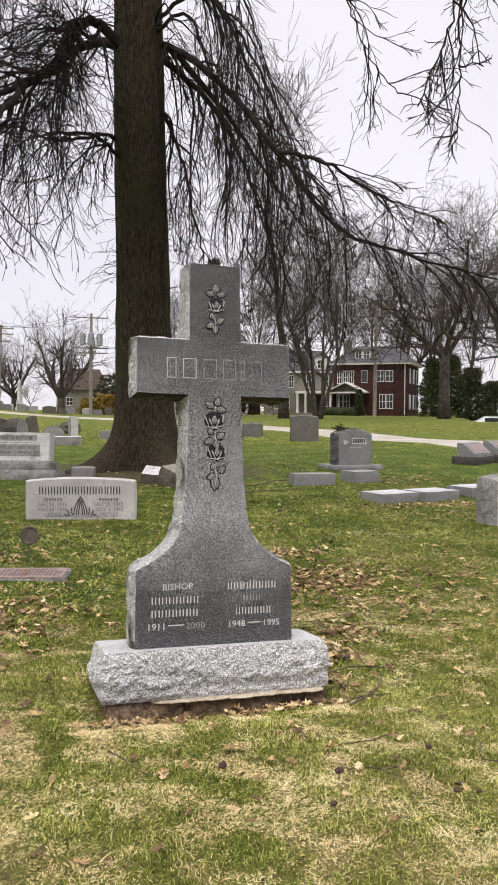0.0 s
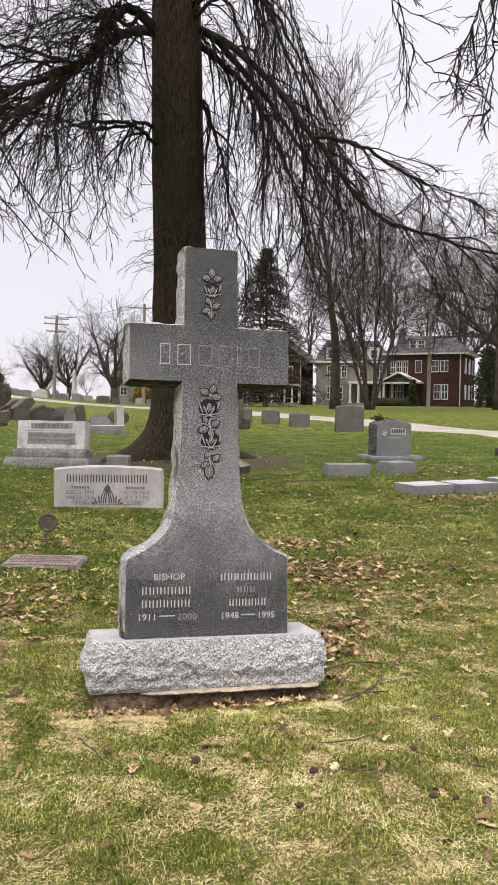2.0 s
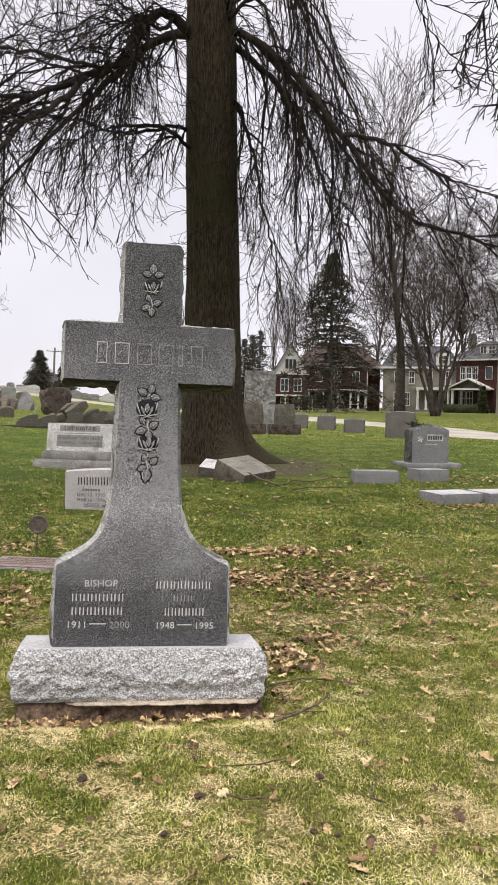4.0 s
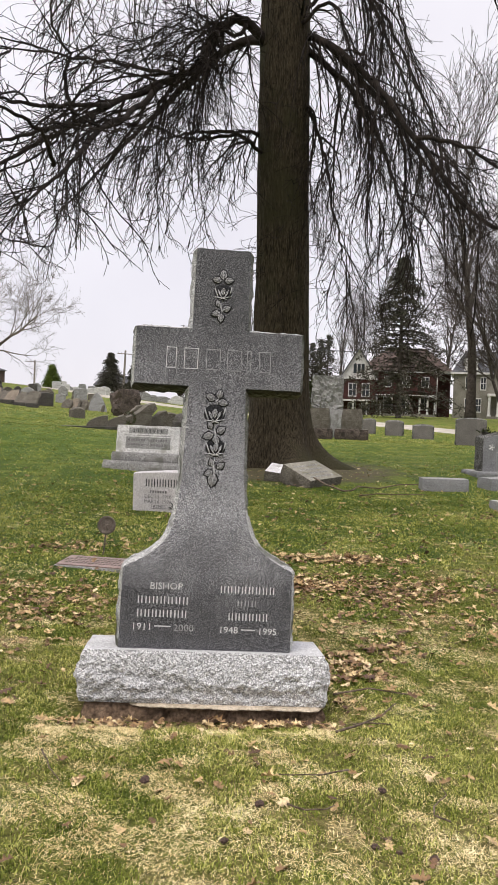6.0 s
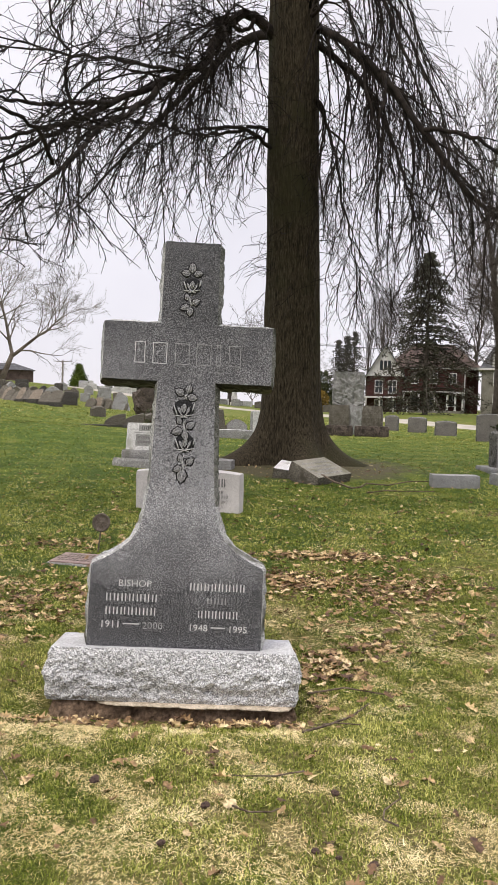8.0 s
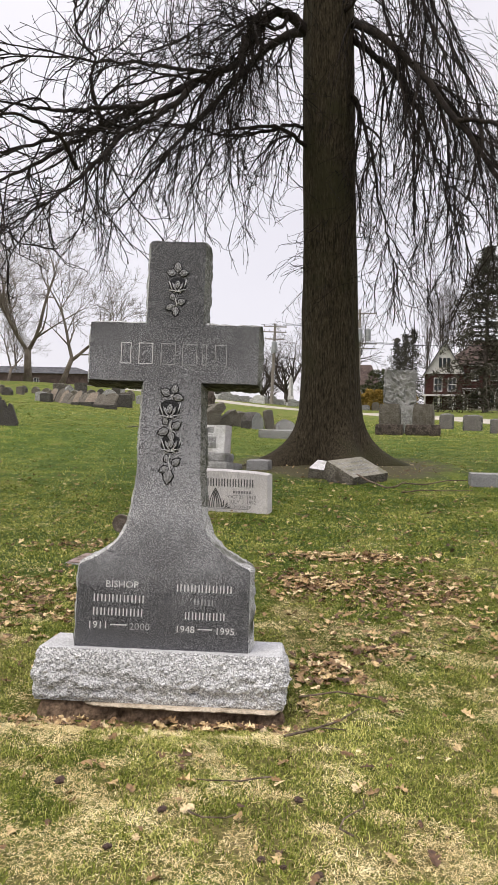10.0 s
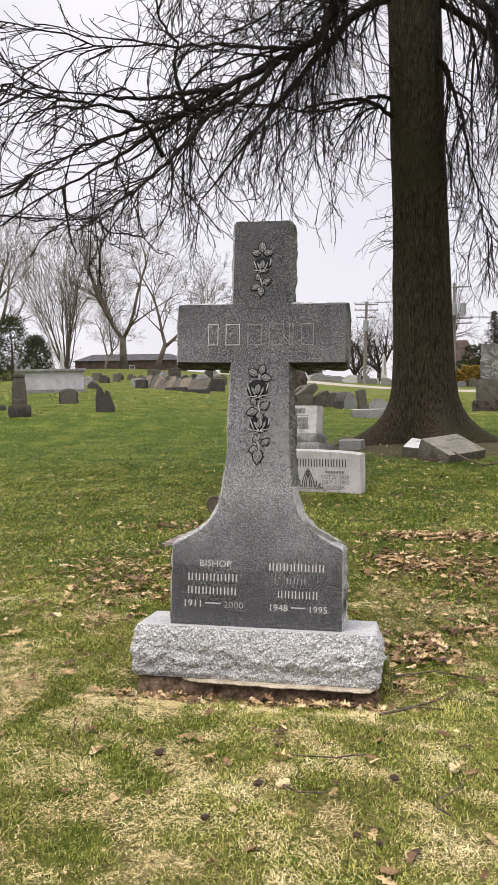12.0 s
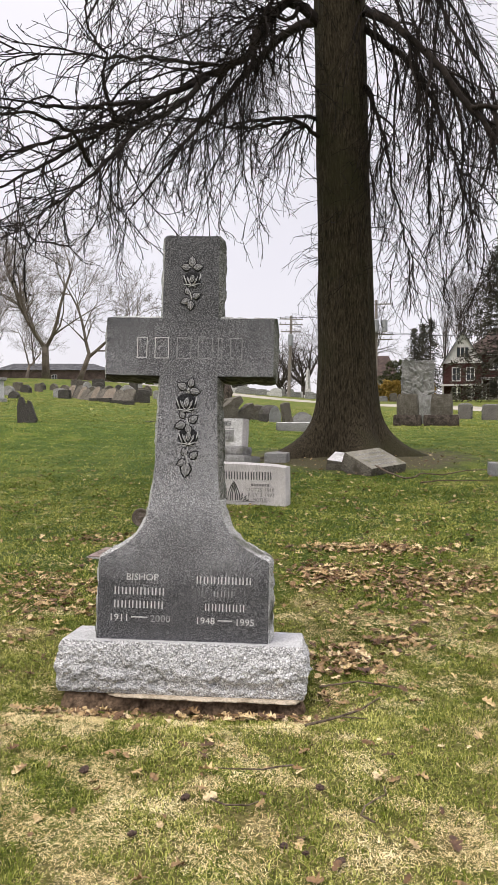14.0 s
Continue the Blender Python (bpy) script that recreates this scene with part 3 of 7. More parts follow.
def cemetery_lane():
    knots = [(46, 13.5), (40, 16), (35.5, 19), (27, 26.5), (20.5, 39), (13, 50), (7, 58), (0.5, 66), (-6, 72), (-14, 82), (-24, 98)]
    line = []
    for (a, d), (b, e) in zip(knots, knots[1:]):
        for i in range(12):
            u = i / 12
            line.append(polar(a + (b - a) * u, d + (e - d) * u))
    for _ in range(6):
        line = [line[0]] + [((p[0] + 2 * q[0] + r[0]) / 4, (p[1] + 2 * q[1] + r[1]) / 4) for p, q, r in zip(line, line[1:], line[2:])] + [line[-1]]
    vs, fs = [], []
    for i, p in enumerate(line):
        a, b = line[max(0, i - 1)], line[min(len(line) - 1, i + 1)]
        t = Vector((b[0] - a[0], b[1] - a[1])).normalized()
        for k in range(7):
            o = (k - 3) / 3 * (1.85 + 1.5 * min(1, max(0, i / len(line) - 0.45) / 0.3))
            x, y = p[0] + t.y * o, p[1] - t.x * o
            vs.append((x, y, ground_z(x, y) + 0.05 - 0.08 * (abs(k - 3) / 3) ** 4))
    for i in range(len(line) - 1):
        for k in range(6):
            fs.append((i * 7 + k, i * 7 + k + 1, i * 7 + 8 + k, i * 7 + 7 + k))
    tagged(part("road", (vs, fs), M_ROAD, smooth=True), "narrow pale worn cemetery lane between the lawns", "road", kind="structure")
    return np.array(line)


LANE = cemetery_lane()


# ---- the cross monument ----
def split_face(u, q):
    """How far a rock-faced base swells at height u: out from the top edge to a ragged ledge, then back under it."""
    ledge = 0.34 + 0.20 * noise.noise(Vector((q.x * 3.1, 0, q.z * 3.1))) + 0.09 * noise.noise(Vector((q.x * 9, 3, q.z * 9)))
    upper = 0.02 + 0.98 * (max(0, 1 - u) / (1 - ledge)) ** 0.8
    lower = 0.50 + 0.22 * (u / max(0.05, ledge))
    k = min(1, max(0, (u - ledge + 0.05) / 0.10))
    scoop = (0.60 * max(0, noise.noise(Vector((q.x * 8, u * 2.8, q.z * 8)))) + 0.45 * max(0, noise.noise(Vector((q.x * 21, u * 6, q.z * 21))))) * math.sin(math.pi * min(1, max(0, u * 1.5)))
    foot = 0.25 * max(0, 1 - u / 0.10) - (0.10 * noise.noise(Vector((q.x * 38, u * 8, q.z * 38))) + 0.12 * noise.noise(Vector((q.x * 80, u * 18, q.z * 80))) if 0.02 < u < 0.97 else 0)
    return max(0.02, lower + (upper - lower) * k - scoop - foot)


def shade_and_moss(bm):
    """Under the arms near-black stone stands in for shade, and moss has darkened the split sides that face right."""
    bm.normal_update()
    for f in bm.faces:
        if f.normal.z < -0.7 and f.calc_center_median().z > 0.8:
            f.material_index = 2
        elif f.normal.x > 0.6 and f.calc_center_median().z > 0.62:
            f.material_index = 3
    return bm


def cross_monument():
    root = thing("cross_monument", "tall dark granite cross with carved roses on a rough base", "gravestone", pose(0, 0, 0, -6.23, 1.476, 0))
    z0 = 0.26
    right = [(0.380, 0.0), (0.377, 0.345), (0.372, 0.356), (0.352, 0.366), (0.318, 0.382), (0.280, 0.403), (0.240, 0.434), (0.208, 0.466), (0.184, 0.502),
             (0.168, 0.545), (0.156, 0.60), (0.146, 0.67), (0.139, 0.76), (0.131, 1.0), (0.127, 1.178), (0.377, 1.180), (0.377, 1.436), (0.125, 1.437),
             (0.1225, 1.806), (0.118, 1.812)]
    outline = right + [(-x, z) for x, z in reversed(right)]
    cross = part("cross", shade_and_moss(prism(outline, 0.205, 0.024, 12, 0.012, seed=1, chip=0.10, freq=17, low=0.05)), [M_FACE, M_PITCH, M_SHADE, M_MOSSY], root, "speckled dark granite face with split sides")
    cross.matrix_basis = pose(0.003, 0, z0)
    foot = [(-0.520, -0.044), (0.534, -0.044), (0.536, 0.282), (-0.520, 0.282)]
    base = part("base", prism(foot, 0.222, 0.050, 44, 0.0065, axis="z", seed=4, freq=12, low=0.25, shape=split_face), [M_SAWN, M_BASE], root, "pale rough-split granite base with a sawn top")
    base.matrix_basis = pose(0, 0, 0.036)
    slab = [(-0.50, -0.03), (0.52, -0.03), (0.52, 0.27), (-0.50, 0.27)]
    f = part("foundation", prism(slab, 0.30, 0.05, 16, 0.014, axis="z", seed=8, freq=15, low=0.0), [M_CONCRETE, M_CONCRETE], root, "crumbling brown mortar bed under the base")
    f.matrix_basis = pose(0.005, 0, -0.262)
    lip = part("mortar_lip", prism([(-0.26, -0.056), (0.0, -0.068), (0.50, -0.074), (0.53, 0.0), (-0.32, 0.0)], 0.015, 0.034, 4, 0.010, axis="z", seed=9, freq=13, low=0.0), [M_MORTAR, M_MORTAR], root, "broken ledge of pale mortar")
    lip.matrix_basis = pose(0, 0, 0.021)

    def ridge(pts, r, y=-0.002):
        vs, fs = [], []
        tube(vs, fs, [(p[0], y, p[1]) for p in pts], [r * (0.55 + 0.45 * math.sin(math.pi * (i + 0.6) / (len(pts) + 0.2))) for i in range(len(pts))], 5)
        return vs, fs

    def join(strokes):
        vs, fs = [], []
        for v, f2 in strokes:
            fs += [tuple(i + len(vs) for i in q) for q in f2]
            vs += v
        return vs, fs

    def leaf_on(x, z, angle, size):
        """A rose leaf cut in low relief: a domed blade of the dark stone with a pale rim and rib."""
        n = 11
        rim = [(i / (n - 1), 0.33 * math.sin(math.pi * (i / (n - 1)) ** 0.75) * (1 + 0.10 * math.sin(i * 2.1))) for i in range(n)]
        bm = bmesh.new()
        mid = [bm.verts.new((u * size, -0.003 * math.sin(math.pi * u) - 0.001, 0.0)) for u, w in rim]
        for s in (1, -1):
            inner = [bm.verts.new((u * size, -0.007 * math.sin(math.pi * u) - 0.001, s * w * size * 0.55)) for u, w in rim]
            outer = [bm.verts.new((u * size, 0.0005, s * w * size)) for u, w in rim]
            for a, b in ((mid, inner), (inner, outer)):
                for i in range(n - 1):
                    bm.faces.new([a[i], a[i + 1], b[i + 1], b[i]] if s > 0 else [a[i], b[i], b[i + 1], a[i + 1]])
        lf = put(part("carved_leaf", bm, M_LEAFCUT, cross, smooth=True), x, -0.0005, z, 0, -angle, 0)
        part("leaf_cut", join([ridge([(u * size * 1.04, s * w * size * 1.10) for u, w in rim], 0.0034, -0.0004) for s in (1, -1)]), M_SHADE, lf, "dark cut line round the leaf")
        part("leaf_rib", join([ridge([(u * size * 0.9, 0) for u, w in rim], 0.0012, -0.0045)] + [ridge([(u * size, s * w * size * 0.8) for u, w in rim[2:-2]], 0.0012, -0.0045) for s in (1, -1)]), M_CUT, lf, "pale rib and edge")

    def rose(x, z, s):
        bm = bmesh.new()
        n = 26
        rings = []
        for r, y in ((0.0, -0.0010), (0.5, -0.0014), (0.95, -0.0014), (1.12, -0.0002)):
            rings.append([bm.verts.new((s * r * math.sin(2 * math.pi * i / n), y, s * (r * 0.92 * math.cos(2 * math.pi * i / n) + 0.08))) for i in range(n)] if r else [bm.verts.new((0, y, 0.08 * s))])
        for a, b in zip(rings, rings[1:]):
            for i in range(n):
                j = (i + 1) % n
                bm.faces.new([a[0], b[i], b[j]] if len(a) == 1 else [a[i], b[i], b[j], a[j]])
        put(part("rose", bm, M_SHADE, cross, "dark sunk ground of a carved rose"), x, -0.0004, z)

        def arc(cx, cz, rx, rz, a0, a1, k=9):
            return [(s * (cx + rx * math.cos(radians(a0 + (a1 - a0) * i / k))), s * (cz + rz * math.sin(radians(a0 + (a1 - a0) * i / k)))) for i in range(k + 1)]

        def dome(cx, cz, rx, rz, tilt, high):
            """A raised petal: an egg-shaped swelling on the sunk ground."""
            k, rows = 16, ((0.0, 1.0), (0.4, 0.9), (0.75, 0.55), (1.0, 0.0))
            v2, f2 = [], []
            for r, h in rows:
                for i in range(k):
                    a = 2 * math.pi * i / k
                    px, pz = rx * r * math.cos(a), rz * r * math.sin(a) * (1 + 0.18 * math.sin(a))
                    v2.append((s * (cx + px * math.cos(tilt) - pz * math.sin(tilt)), -0.0014 - high * h, s * (cz + px * math.sin(tilt) + pz * math.cos(tilt))))
            for r in range(len(rows) - 1):
                for i in range(k):
                    f2.append((r * k + i, r * k + (i + 1) % k, r * k + k + (i + 1) % k, r * k + k + i))
            return v2, f2

        part_at = (x, -0.0004, z)
        put(part("bud", join([dome(0.05, 0.16, 0.24, 0.44, -0.12, 0.006), dome(-0.34, -0.10, 0.12, 0.34, 0.35, 0.0035), dome(0.44, -0.06, 0.12, 0.34, -0.35, 0.0035)]),
                 M_LEAFCUT, cross, "raised carved rosebud", smooth=True), *part_at)
        line = lambda *p: [(s * a, s * b) for a, b in p]
        strokes = [ridge(p, r, -0.0065) for p, r in (
            (line((-0.10, 0.44), (0.04, 0.56), (0.20, 0.44), (0.16, 0.24), (0.02, 0.20), (-0.02, 0.34)), 0.0017), (line((0.30, 0.40), (0.24, 0.05), (0.06, -0.30)), 0.0018), (line((-0.20, 0.36), (-0.16, 0.0), (0.02, -0.34)), 0.0018),
            (line((-0.60, 0.34), (-0.48, -0.10), (-0.22, -0.48), (0.0, -0.62)), 0.0022), (line((0.70, 0.40), (0.58, -0.06), (0.30, -0.46), (0.06, -0.62)), 0.0022),
            (line((-1.02, 0.52), (-0.84, 0.0), (-0.62, -0.52)), 0.0030), (line((1.12, 0.78), (0.98, 0.1), (0.78, -0.46)), 0.0030),
            (line((-1.0, -0.60), (-0.3, -0.66), (0.5, -0.84)), 0.0026), (line((1.12, -0.44), (0.4, -0.60), (-0.45, -0.90)), 0.0026))]
        put(part("rose_petals", join(strokes), M_CUT, cross, "pale carved petal edges", smooth=True), x, -0.0006, z)

    for x, z, s in ((0.003, 1.612, 0.036), (-0.008, 1.050, 0.043), (0.004, 0.898, 0.041)):
        rose(x, z, s)
    for x, z, a, s in ((0.002, 1.672, 90, 0.052), (-0.004, 1.668, 172, 0.046), (0.008, 1.668, 6, 0.046), (-0.012, 1.545, 105, 0.036), (0.006, 1.530, 28, 0.044),
                       (-0.004, 1.522, 200, 0.046), (0.0, 1.518, 268, 0.046), (-0.008, 1.118, 150, 0.05), (0.006, 1.124, 74, 0.046), (0.006, 1.112, -12, 0.05),
                       (-0.016, 0.985, 118, 0.038), (0.006, 0.968, 36, 0.05), (-0.008, 0.962, 200, 0.054), (-0.004, 0.955, 292, 0.046), (-0.008, 0.815, 100, 0.04),
                       (0.014, 0.806, 40, 0.046), (-0.002, 0.795, 205, 0.046), (0.002, 0.785, 262, 0.066)):
        leaf_on(x, z, a, s)
    for z1, z2 in ((1.515, 1.575), (0.945, 1.005), (0.775, 0.855), (1.095, 1.12)):
        part("carved_stem", ridge([(0.004 * math.sin(i * 1.3), z1 + (z2 - z1) * i / 6) for i in range(7)], 0.0035), M_CUT, cross, smooth=True)

    # the family name and the given names stand as plain bars
    for x, w in ((-0.238, 0.046), (-0.158, 0.064), (-0.058, 0.066), (0.038, 0.066), (0.128, 0.020), (0.184, 0.054)):
        bm = bmesh.new()
        zb, zt, e = 1.254, 1.350, 0.0032
        for a in ((x, x + e, zb, zt), (x + w - e, x + w, zb, zt), (x, x + w, zb, zb + e), (x, x + w, zt - e, zt)):
            box(bm, a[0], a[1], -0.0022, 0.0006, a[2], a[3])
        part("name_bar", bm, M_FROST if x < -0.1 else M_FROST_DIM, cross)
    for x0, x1, zb, h, m in ((-0.306, -0.072, 0.196, 0.032, M_FROST), (-0.306, -0.076, 0.137, 0.032, M_FROST),
                             (0.060, 0.312, 0.252, 0.032, M_FROST), (0.138, 0.232, 0.196, 0.026, M_FROST_DIM), (0.10, 0.285, 0.133, 0.032, M_FROST)):
        n = max(2, round((x1 - x0) / 0.033))
        for i in range(n):
            w = (x1 - x0) / n
            a = x0 + i * w
            for o in (0.0, 0.46):
                part("name_bar", one_box(a + o * w, a + o * w + 0.0055, -0.0015, 0.001, zb, zb + h), m, cross)
    for body, x, z, size, m in (("BISHOP", -0.183, 0.260, 0.042, M_FROST), ("1911", -0.283, 0.079, 0.044, M_FROST), ("2000", -0.098, 0.078, 0.044, M_FROST_DIM),
                                ("1948", 0.102, 0.076, 0.042, M_FROST), ("1995", 0.277, 0.074, 0.042, M_FROST)):
        put(part("inscription", lettering(body, size, 0.0012, width=1.05), m, cross), x, -0.001, z)
    for x0, x1, z in ((-0.228, -0.155, 0.095), (0.158, 0.222, 0.090)):
        part("dash", one_box(x0, x1, -0.0015, 0.001, z, z + 0.005), M_FROST, cross)


cross_monument()


# ---- gravestones near the cross ----
def seat(x, y, sink=0.03):
    return ground_z(x, y) - sink


def headstone(name, label, x, y, w, d, h, mats, turn=0, tip=0, side=0, crown=0.0, base=None, bulge=0.02, step=0.05, seed=0, group="", shoulder=0.0, sink=0.03, base_mats=None):
    """A slab headstone; crown: rise of the top's curve; base: (overhang, height) of a rough plinth."""
    root = thing(name, label, "gravestone", pose(x, y, seat(x, y, sink), tip, side, turn), group)
    up = base[1] if base else 0.0
    top = []
    for i in range(13):
        u = i / 12
        s = math.sin(math.pi * u)
        top.append((w / 2 - w * u, h - crown + crown * s ** 0.8 - shoulder * (1 - min(1, 8 * min(u, 1 - u)))))
    outline = [(-w / 2, 0), (w / 2, 0)] + top
    body = part("die" if base else "slab", prism(outline, d, bulge, 6, step, seed=seed, freq=8), mats, root)
    body.matrix_basis = pose(0, 0, up)
    if base:
        o = base[0]
        ring = [(-w / 2 - o, -o), (w / 2 + o, -o), (w / 2 + o, d + o), (-w / 2 - o, d + o)]
        part("base", prism(ring, base[1], 0.02, 5, step, axis="z", seed=seed + 3, freq=8), base_mats or [mats[0], mats[1]], root)
    return root, body, up


def bars(body, rows, material, name="inscription_bar", y=-0.0025, dash=0.03):
    """Rows of plain bars on a stone's face: x0, x1, foot, height."""
    for x0, x1, z, h in rows:
        n = max(1, round((x1 - x0) / dash))
        for i in range(n):
            w = (x1 - x0) / n
            part(name, one_box(x0 + i * w, x0 + i * w + w * (0.62 if n > 1 else 1), y, 0.001, z, z + h), material, body)


def words(body, rows, material):
    for text, x, z, size in rows:
        pieces = text.split(" ")
        if len(pieces) > 1:
            total = (len(text) - len(pieces) + 1) * size * 0.58 + (len(pieces) - 1) * size * 0.25
            at = x - total / 2
            for word in pieces:
                wide = len(word) * size * 0.58
                put(part("inscription", lettering(word, size, 0.0012), material, body), at + wide / 2, -0.001, z)
                at += wide + size * 0.25
        else:
            put(part("inscription", lettering(text, size, 0.0012), material, body), x, -0.001, z)


def pale_family_stone():
    a = math.degrees(math.atan2(4.50 - 4.78, 0.41 + 0.66))
    root, body, up = headstone("headstone", "low pale pink granite family headstone with dark lettering in the grass", -0.125, 4.64, 1.10, 0.19, 0.455,
                               [M_PALE, M_PALE], turn=a, crown=0.03, bulge=0.016, seed=11, step=0.04, sink=0.04)
    for i in range(14):
        x = -0.415 + i * 0.060
        for q in (x, x + 0.028):
            part("name_bar", one_box(q, q + 0.011, -0.0025, 0.001, 0.300, 0.380), M_INK, body)
    bars(body, [(-0.37, -0.18, 0.234, 0.026), (0.19, 0.39, 0.234, 0.026)], M_INK_SOFT, dash=0.028)
    words(body, [("DEC 15 1910", -0.275, 0.180, 0.052), ("MAR 16 1976", -0.275, 0.128, 0.052), ("FATHER", -0.275, 0.080, 0.046),
                 ("OCT 25 1910", 0.295, 0.180, 0.052), ("JULY 2 1992", 0.295, 0.128, 0.052), ("MOTHER", 0.295, 0.080, 0.046)], M_INK_SOFT)
    for k, (w, h) in enumerate(((0.066, 0.17), (0.040, 0.15), (0.018, 0.12))):
        pts = [(-w, 0.085)] + [(-w * (1 - abs(u / 6) ** 1.6), 0.11 + h * u / 6) for u in range(7)] + [(w * (1 - abs(u / 6) ** 1.6), 0.11 + h * u / 6) for u in range(5, -1, -1)] + [(w, 0.085)]
        vs, fs = [], []
        tube(vs, fs, [(x, -0.001, z) for x, z in pts], [0.0055] * len(pts), 5)
        part("carved_arch", (vs, fs), M_INK, body)
    for side in (-1, 1):
        for k, (x, z, a) in enumerate(((0.075, 0.085, 60), (0.10, 0.082, 35), (0.085, 0.12, 80), (0.125, 0.080, 20), (0.11, 0.105, 50))):
            vs, fs = [], []
            dx, dz = 0.045 * math.cos(radians(a)), 0.045 * math.sin(radians(a))
            tube(vs, fs, [(side * x, -0.001, z), (side * (x + dx / 2), -0.002, z + dz / 2), (side * (x + dx), -0.001, z + dz)], [0.003, 0.008, 0.002], 5)
            part("carved_foliage", (vs, fs), M_INK, body)
    bars(body, [(-0.36, 0.36, 0.072, 0.005)], M_INK_SOFT, "carved_line", dash=9)


pale_family_stone()


def second_family_stone():
    a = math.degrees(math.atan2(7.46 - 8.0, -0.15 + 1.11))
    root, body, up = headstone("headstone", "pale grey granite headstone on a two-step rough base beside the oak", -0.70, 7.70, 0.98, 0.20, 0.385,
                               [M_MARBLE, M_PALE], turn=a * 0.8, tip=-7, bulge=0.012, seed=14, base=(0.03, 0.13), base_mats=[M_GREY, M_GREY_ROUGH], sink=-0.11)
    part("lower_base", prism([(-0.60, -0.12), (0.60, -0.12), (0.60, 0.36), (-0.60, 0.36)], 0.19, 0.025, 5, 0.04, axis="z", seed=15, freq=8), [M_GREY, M_GREY_ROUGH], root).matrix_basis = pose(0, 0, -0.188)
    for i in range(8):
        x = -0.245 + i * 0.064
        for q in (x, x + 0.026):
            part("name_bar", one_box(q, q + 0.011, -0.003, 0.001, 0.292, 0.342), M_INK, body)
    part("name_panel", one_box(-0.30, 0.31, -0.0012, 0.001, 0.275, 0.358), M_GREY, body)
    bars(body, [(-0.36, 0.36, 0.245, 0.006)], M_INK_SOFT, "carved_line", dash=9)
    part("date_panel", one_box(-0.34, 0.36, -0.0012, 0.001, 0.06, 0.225), M_GREY, body)
    bars(body, [(-0.30, -0.02, 0.165, 0.032), (0.05, 0.32, 0.165, 0.032), (-0.30, -0.05, 0.10, 0.032), (0.06, 0.31, 0.10, 0.032)], M_INK_SOFT, dash=0.04)
    headstone("footstone", "small square grey footstone beside the rough base", 0.22, 7.62, 0.30, 0.28, 0.16, [M_GREY, M_GREY_ROUGH], turn=-12, seed=16)


second_family_stone()


def grey_stone_with_flowers():
    root, body, up = headstone("headstone", "grey granite headstone with curved top and flowers on a base", 4.55, 7.87, 0.58, 0.30, 0.54, [M_STEEL, M_SPLIT],
                               turn=2, crown=0.06, bulge=0.05, seed=21, base=(0.14, 0.10), shoulder=0.0, base_mats=[M_GREY, M_STEEL])
    part("name_panel", one_box(-0.06, 0.20, -0.003, 0.001, 0.335, 0.435), M_MARBLE, body, "pale polished name panel")
    for i in range(6):
        part("name_bar", one_box(-0.045 + i * 0.039, -0.045 + i * 0.039 + 0.026, -0.006, 0.0, 0.355, 0.415), M_INK, body)
    for k in range(5):
        a = k * 1.256
        vs, fs = [], []
        tube(vs, fs, [(-0.17, -0.001, 0.36), (-0.17 + 0.045 * math.cos(a), -0.004, 0.36 + 0.045 * math.sin(a))], [0.006, 0.017], 6)
        part("carved_petal", (vs, fs), M_MARBLE, body)
    bars(body, [(-0.1, 0.1, 0.28, 0.008)], M_MARBLE, "carved_line", dash=9)
    rng = random.Random(4)
    pot = thing("flower_pot", "small dark flower vase with faded greenery on the stone", "flower pot", pose(4.33, 8.0, seat(4.55, 7.87) + 0.60))
    vs, fs = [], []
    tube(vs, fs, [(0, 0, 0), (0, 0, 0.05), (0, 0, 0.09)], [0.04, 0.05, 0.06], 10)
    part("vase", (vs, fs), M_DARKSTONE, pot)
    vs, fs = [], []
    for _ in range(70):
        p = Vector((rng.gauss(0, 0.05), rng.gauss(0, 0.04), 0.08 + abs(rng.gauss(0, 0.025))))
        a, b = Vector((rng.uniform(-1, 1), rng.uniform(-1, 1), rng.uniform(-1, 1))).normalized() * 0.018, Vector((rng.uniform(-1, 1), rng.uniform(-1, 1), rng.uniform(-1, 1))).normalized() * 0.015
        i = len(vs)
        vs += [tuple(p), tuple(p + a + b), tuple(p + 2 * a), tuple(p + a - b)]
        fs.append((i, i + 1, i + 2, i + 3))
    tagged(part("greenery", (vs, fs), M_YEW, pot), kind="stuff")


grey_stone_with_flowers()


def low_block(label, x, y, w, d, h, turn, mats, seed, group="", tip=0):
    root = thing("grave_block", label, "grave marker", pose(x, y, seat(x, y, 0.04), tip, 0, turn), group)
    part("block", prism([(-w / 2, 0), (w / 2, 0), (w / 2, d), (-w / 2, d)], h + 0.04, 0.006, 4, 0.05, axis="z", seed=seed, freq=9), mats, root)
    return root


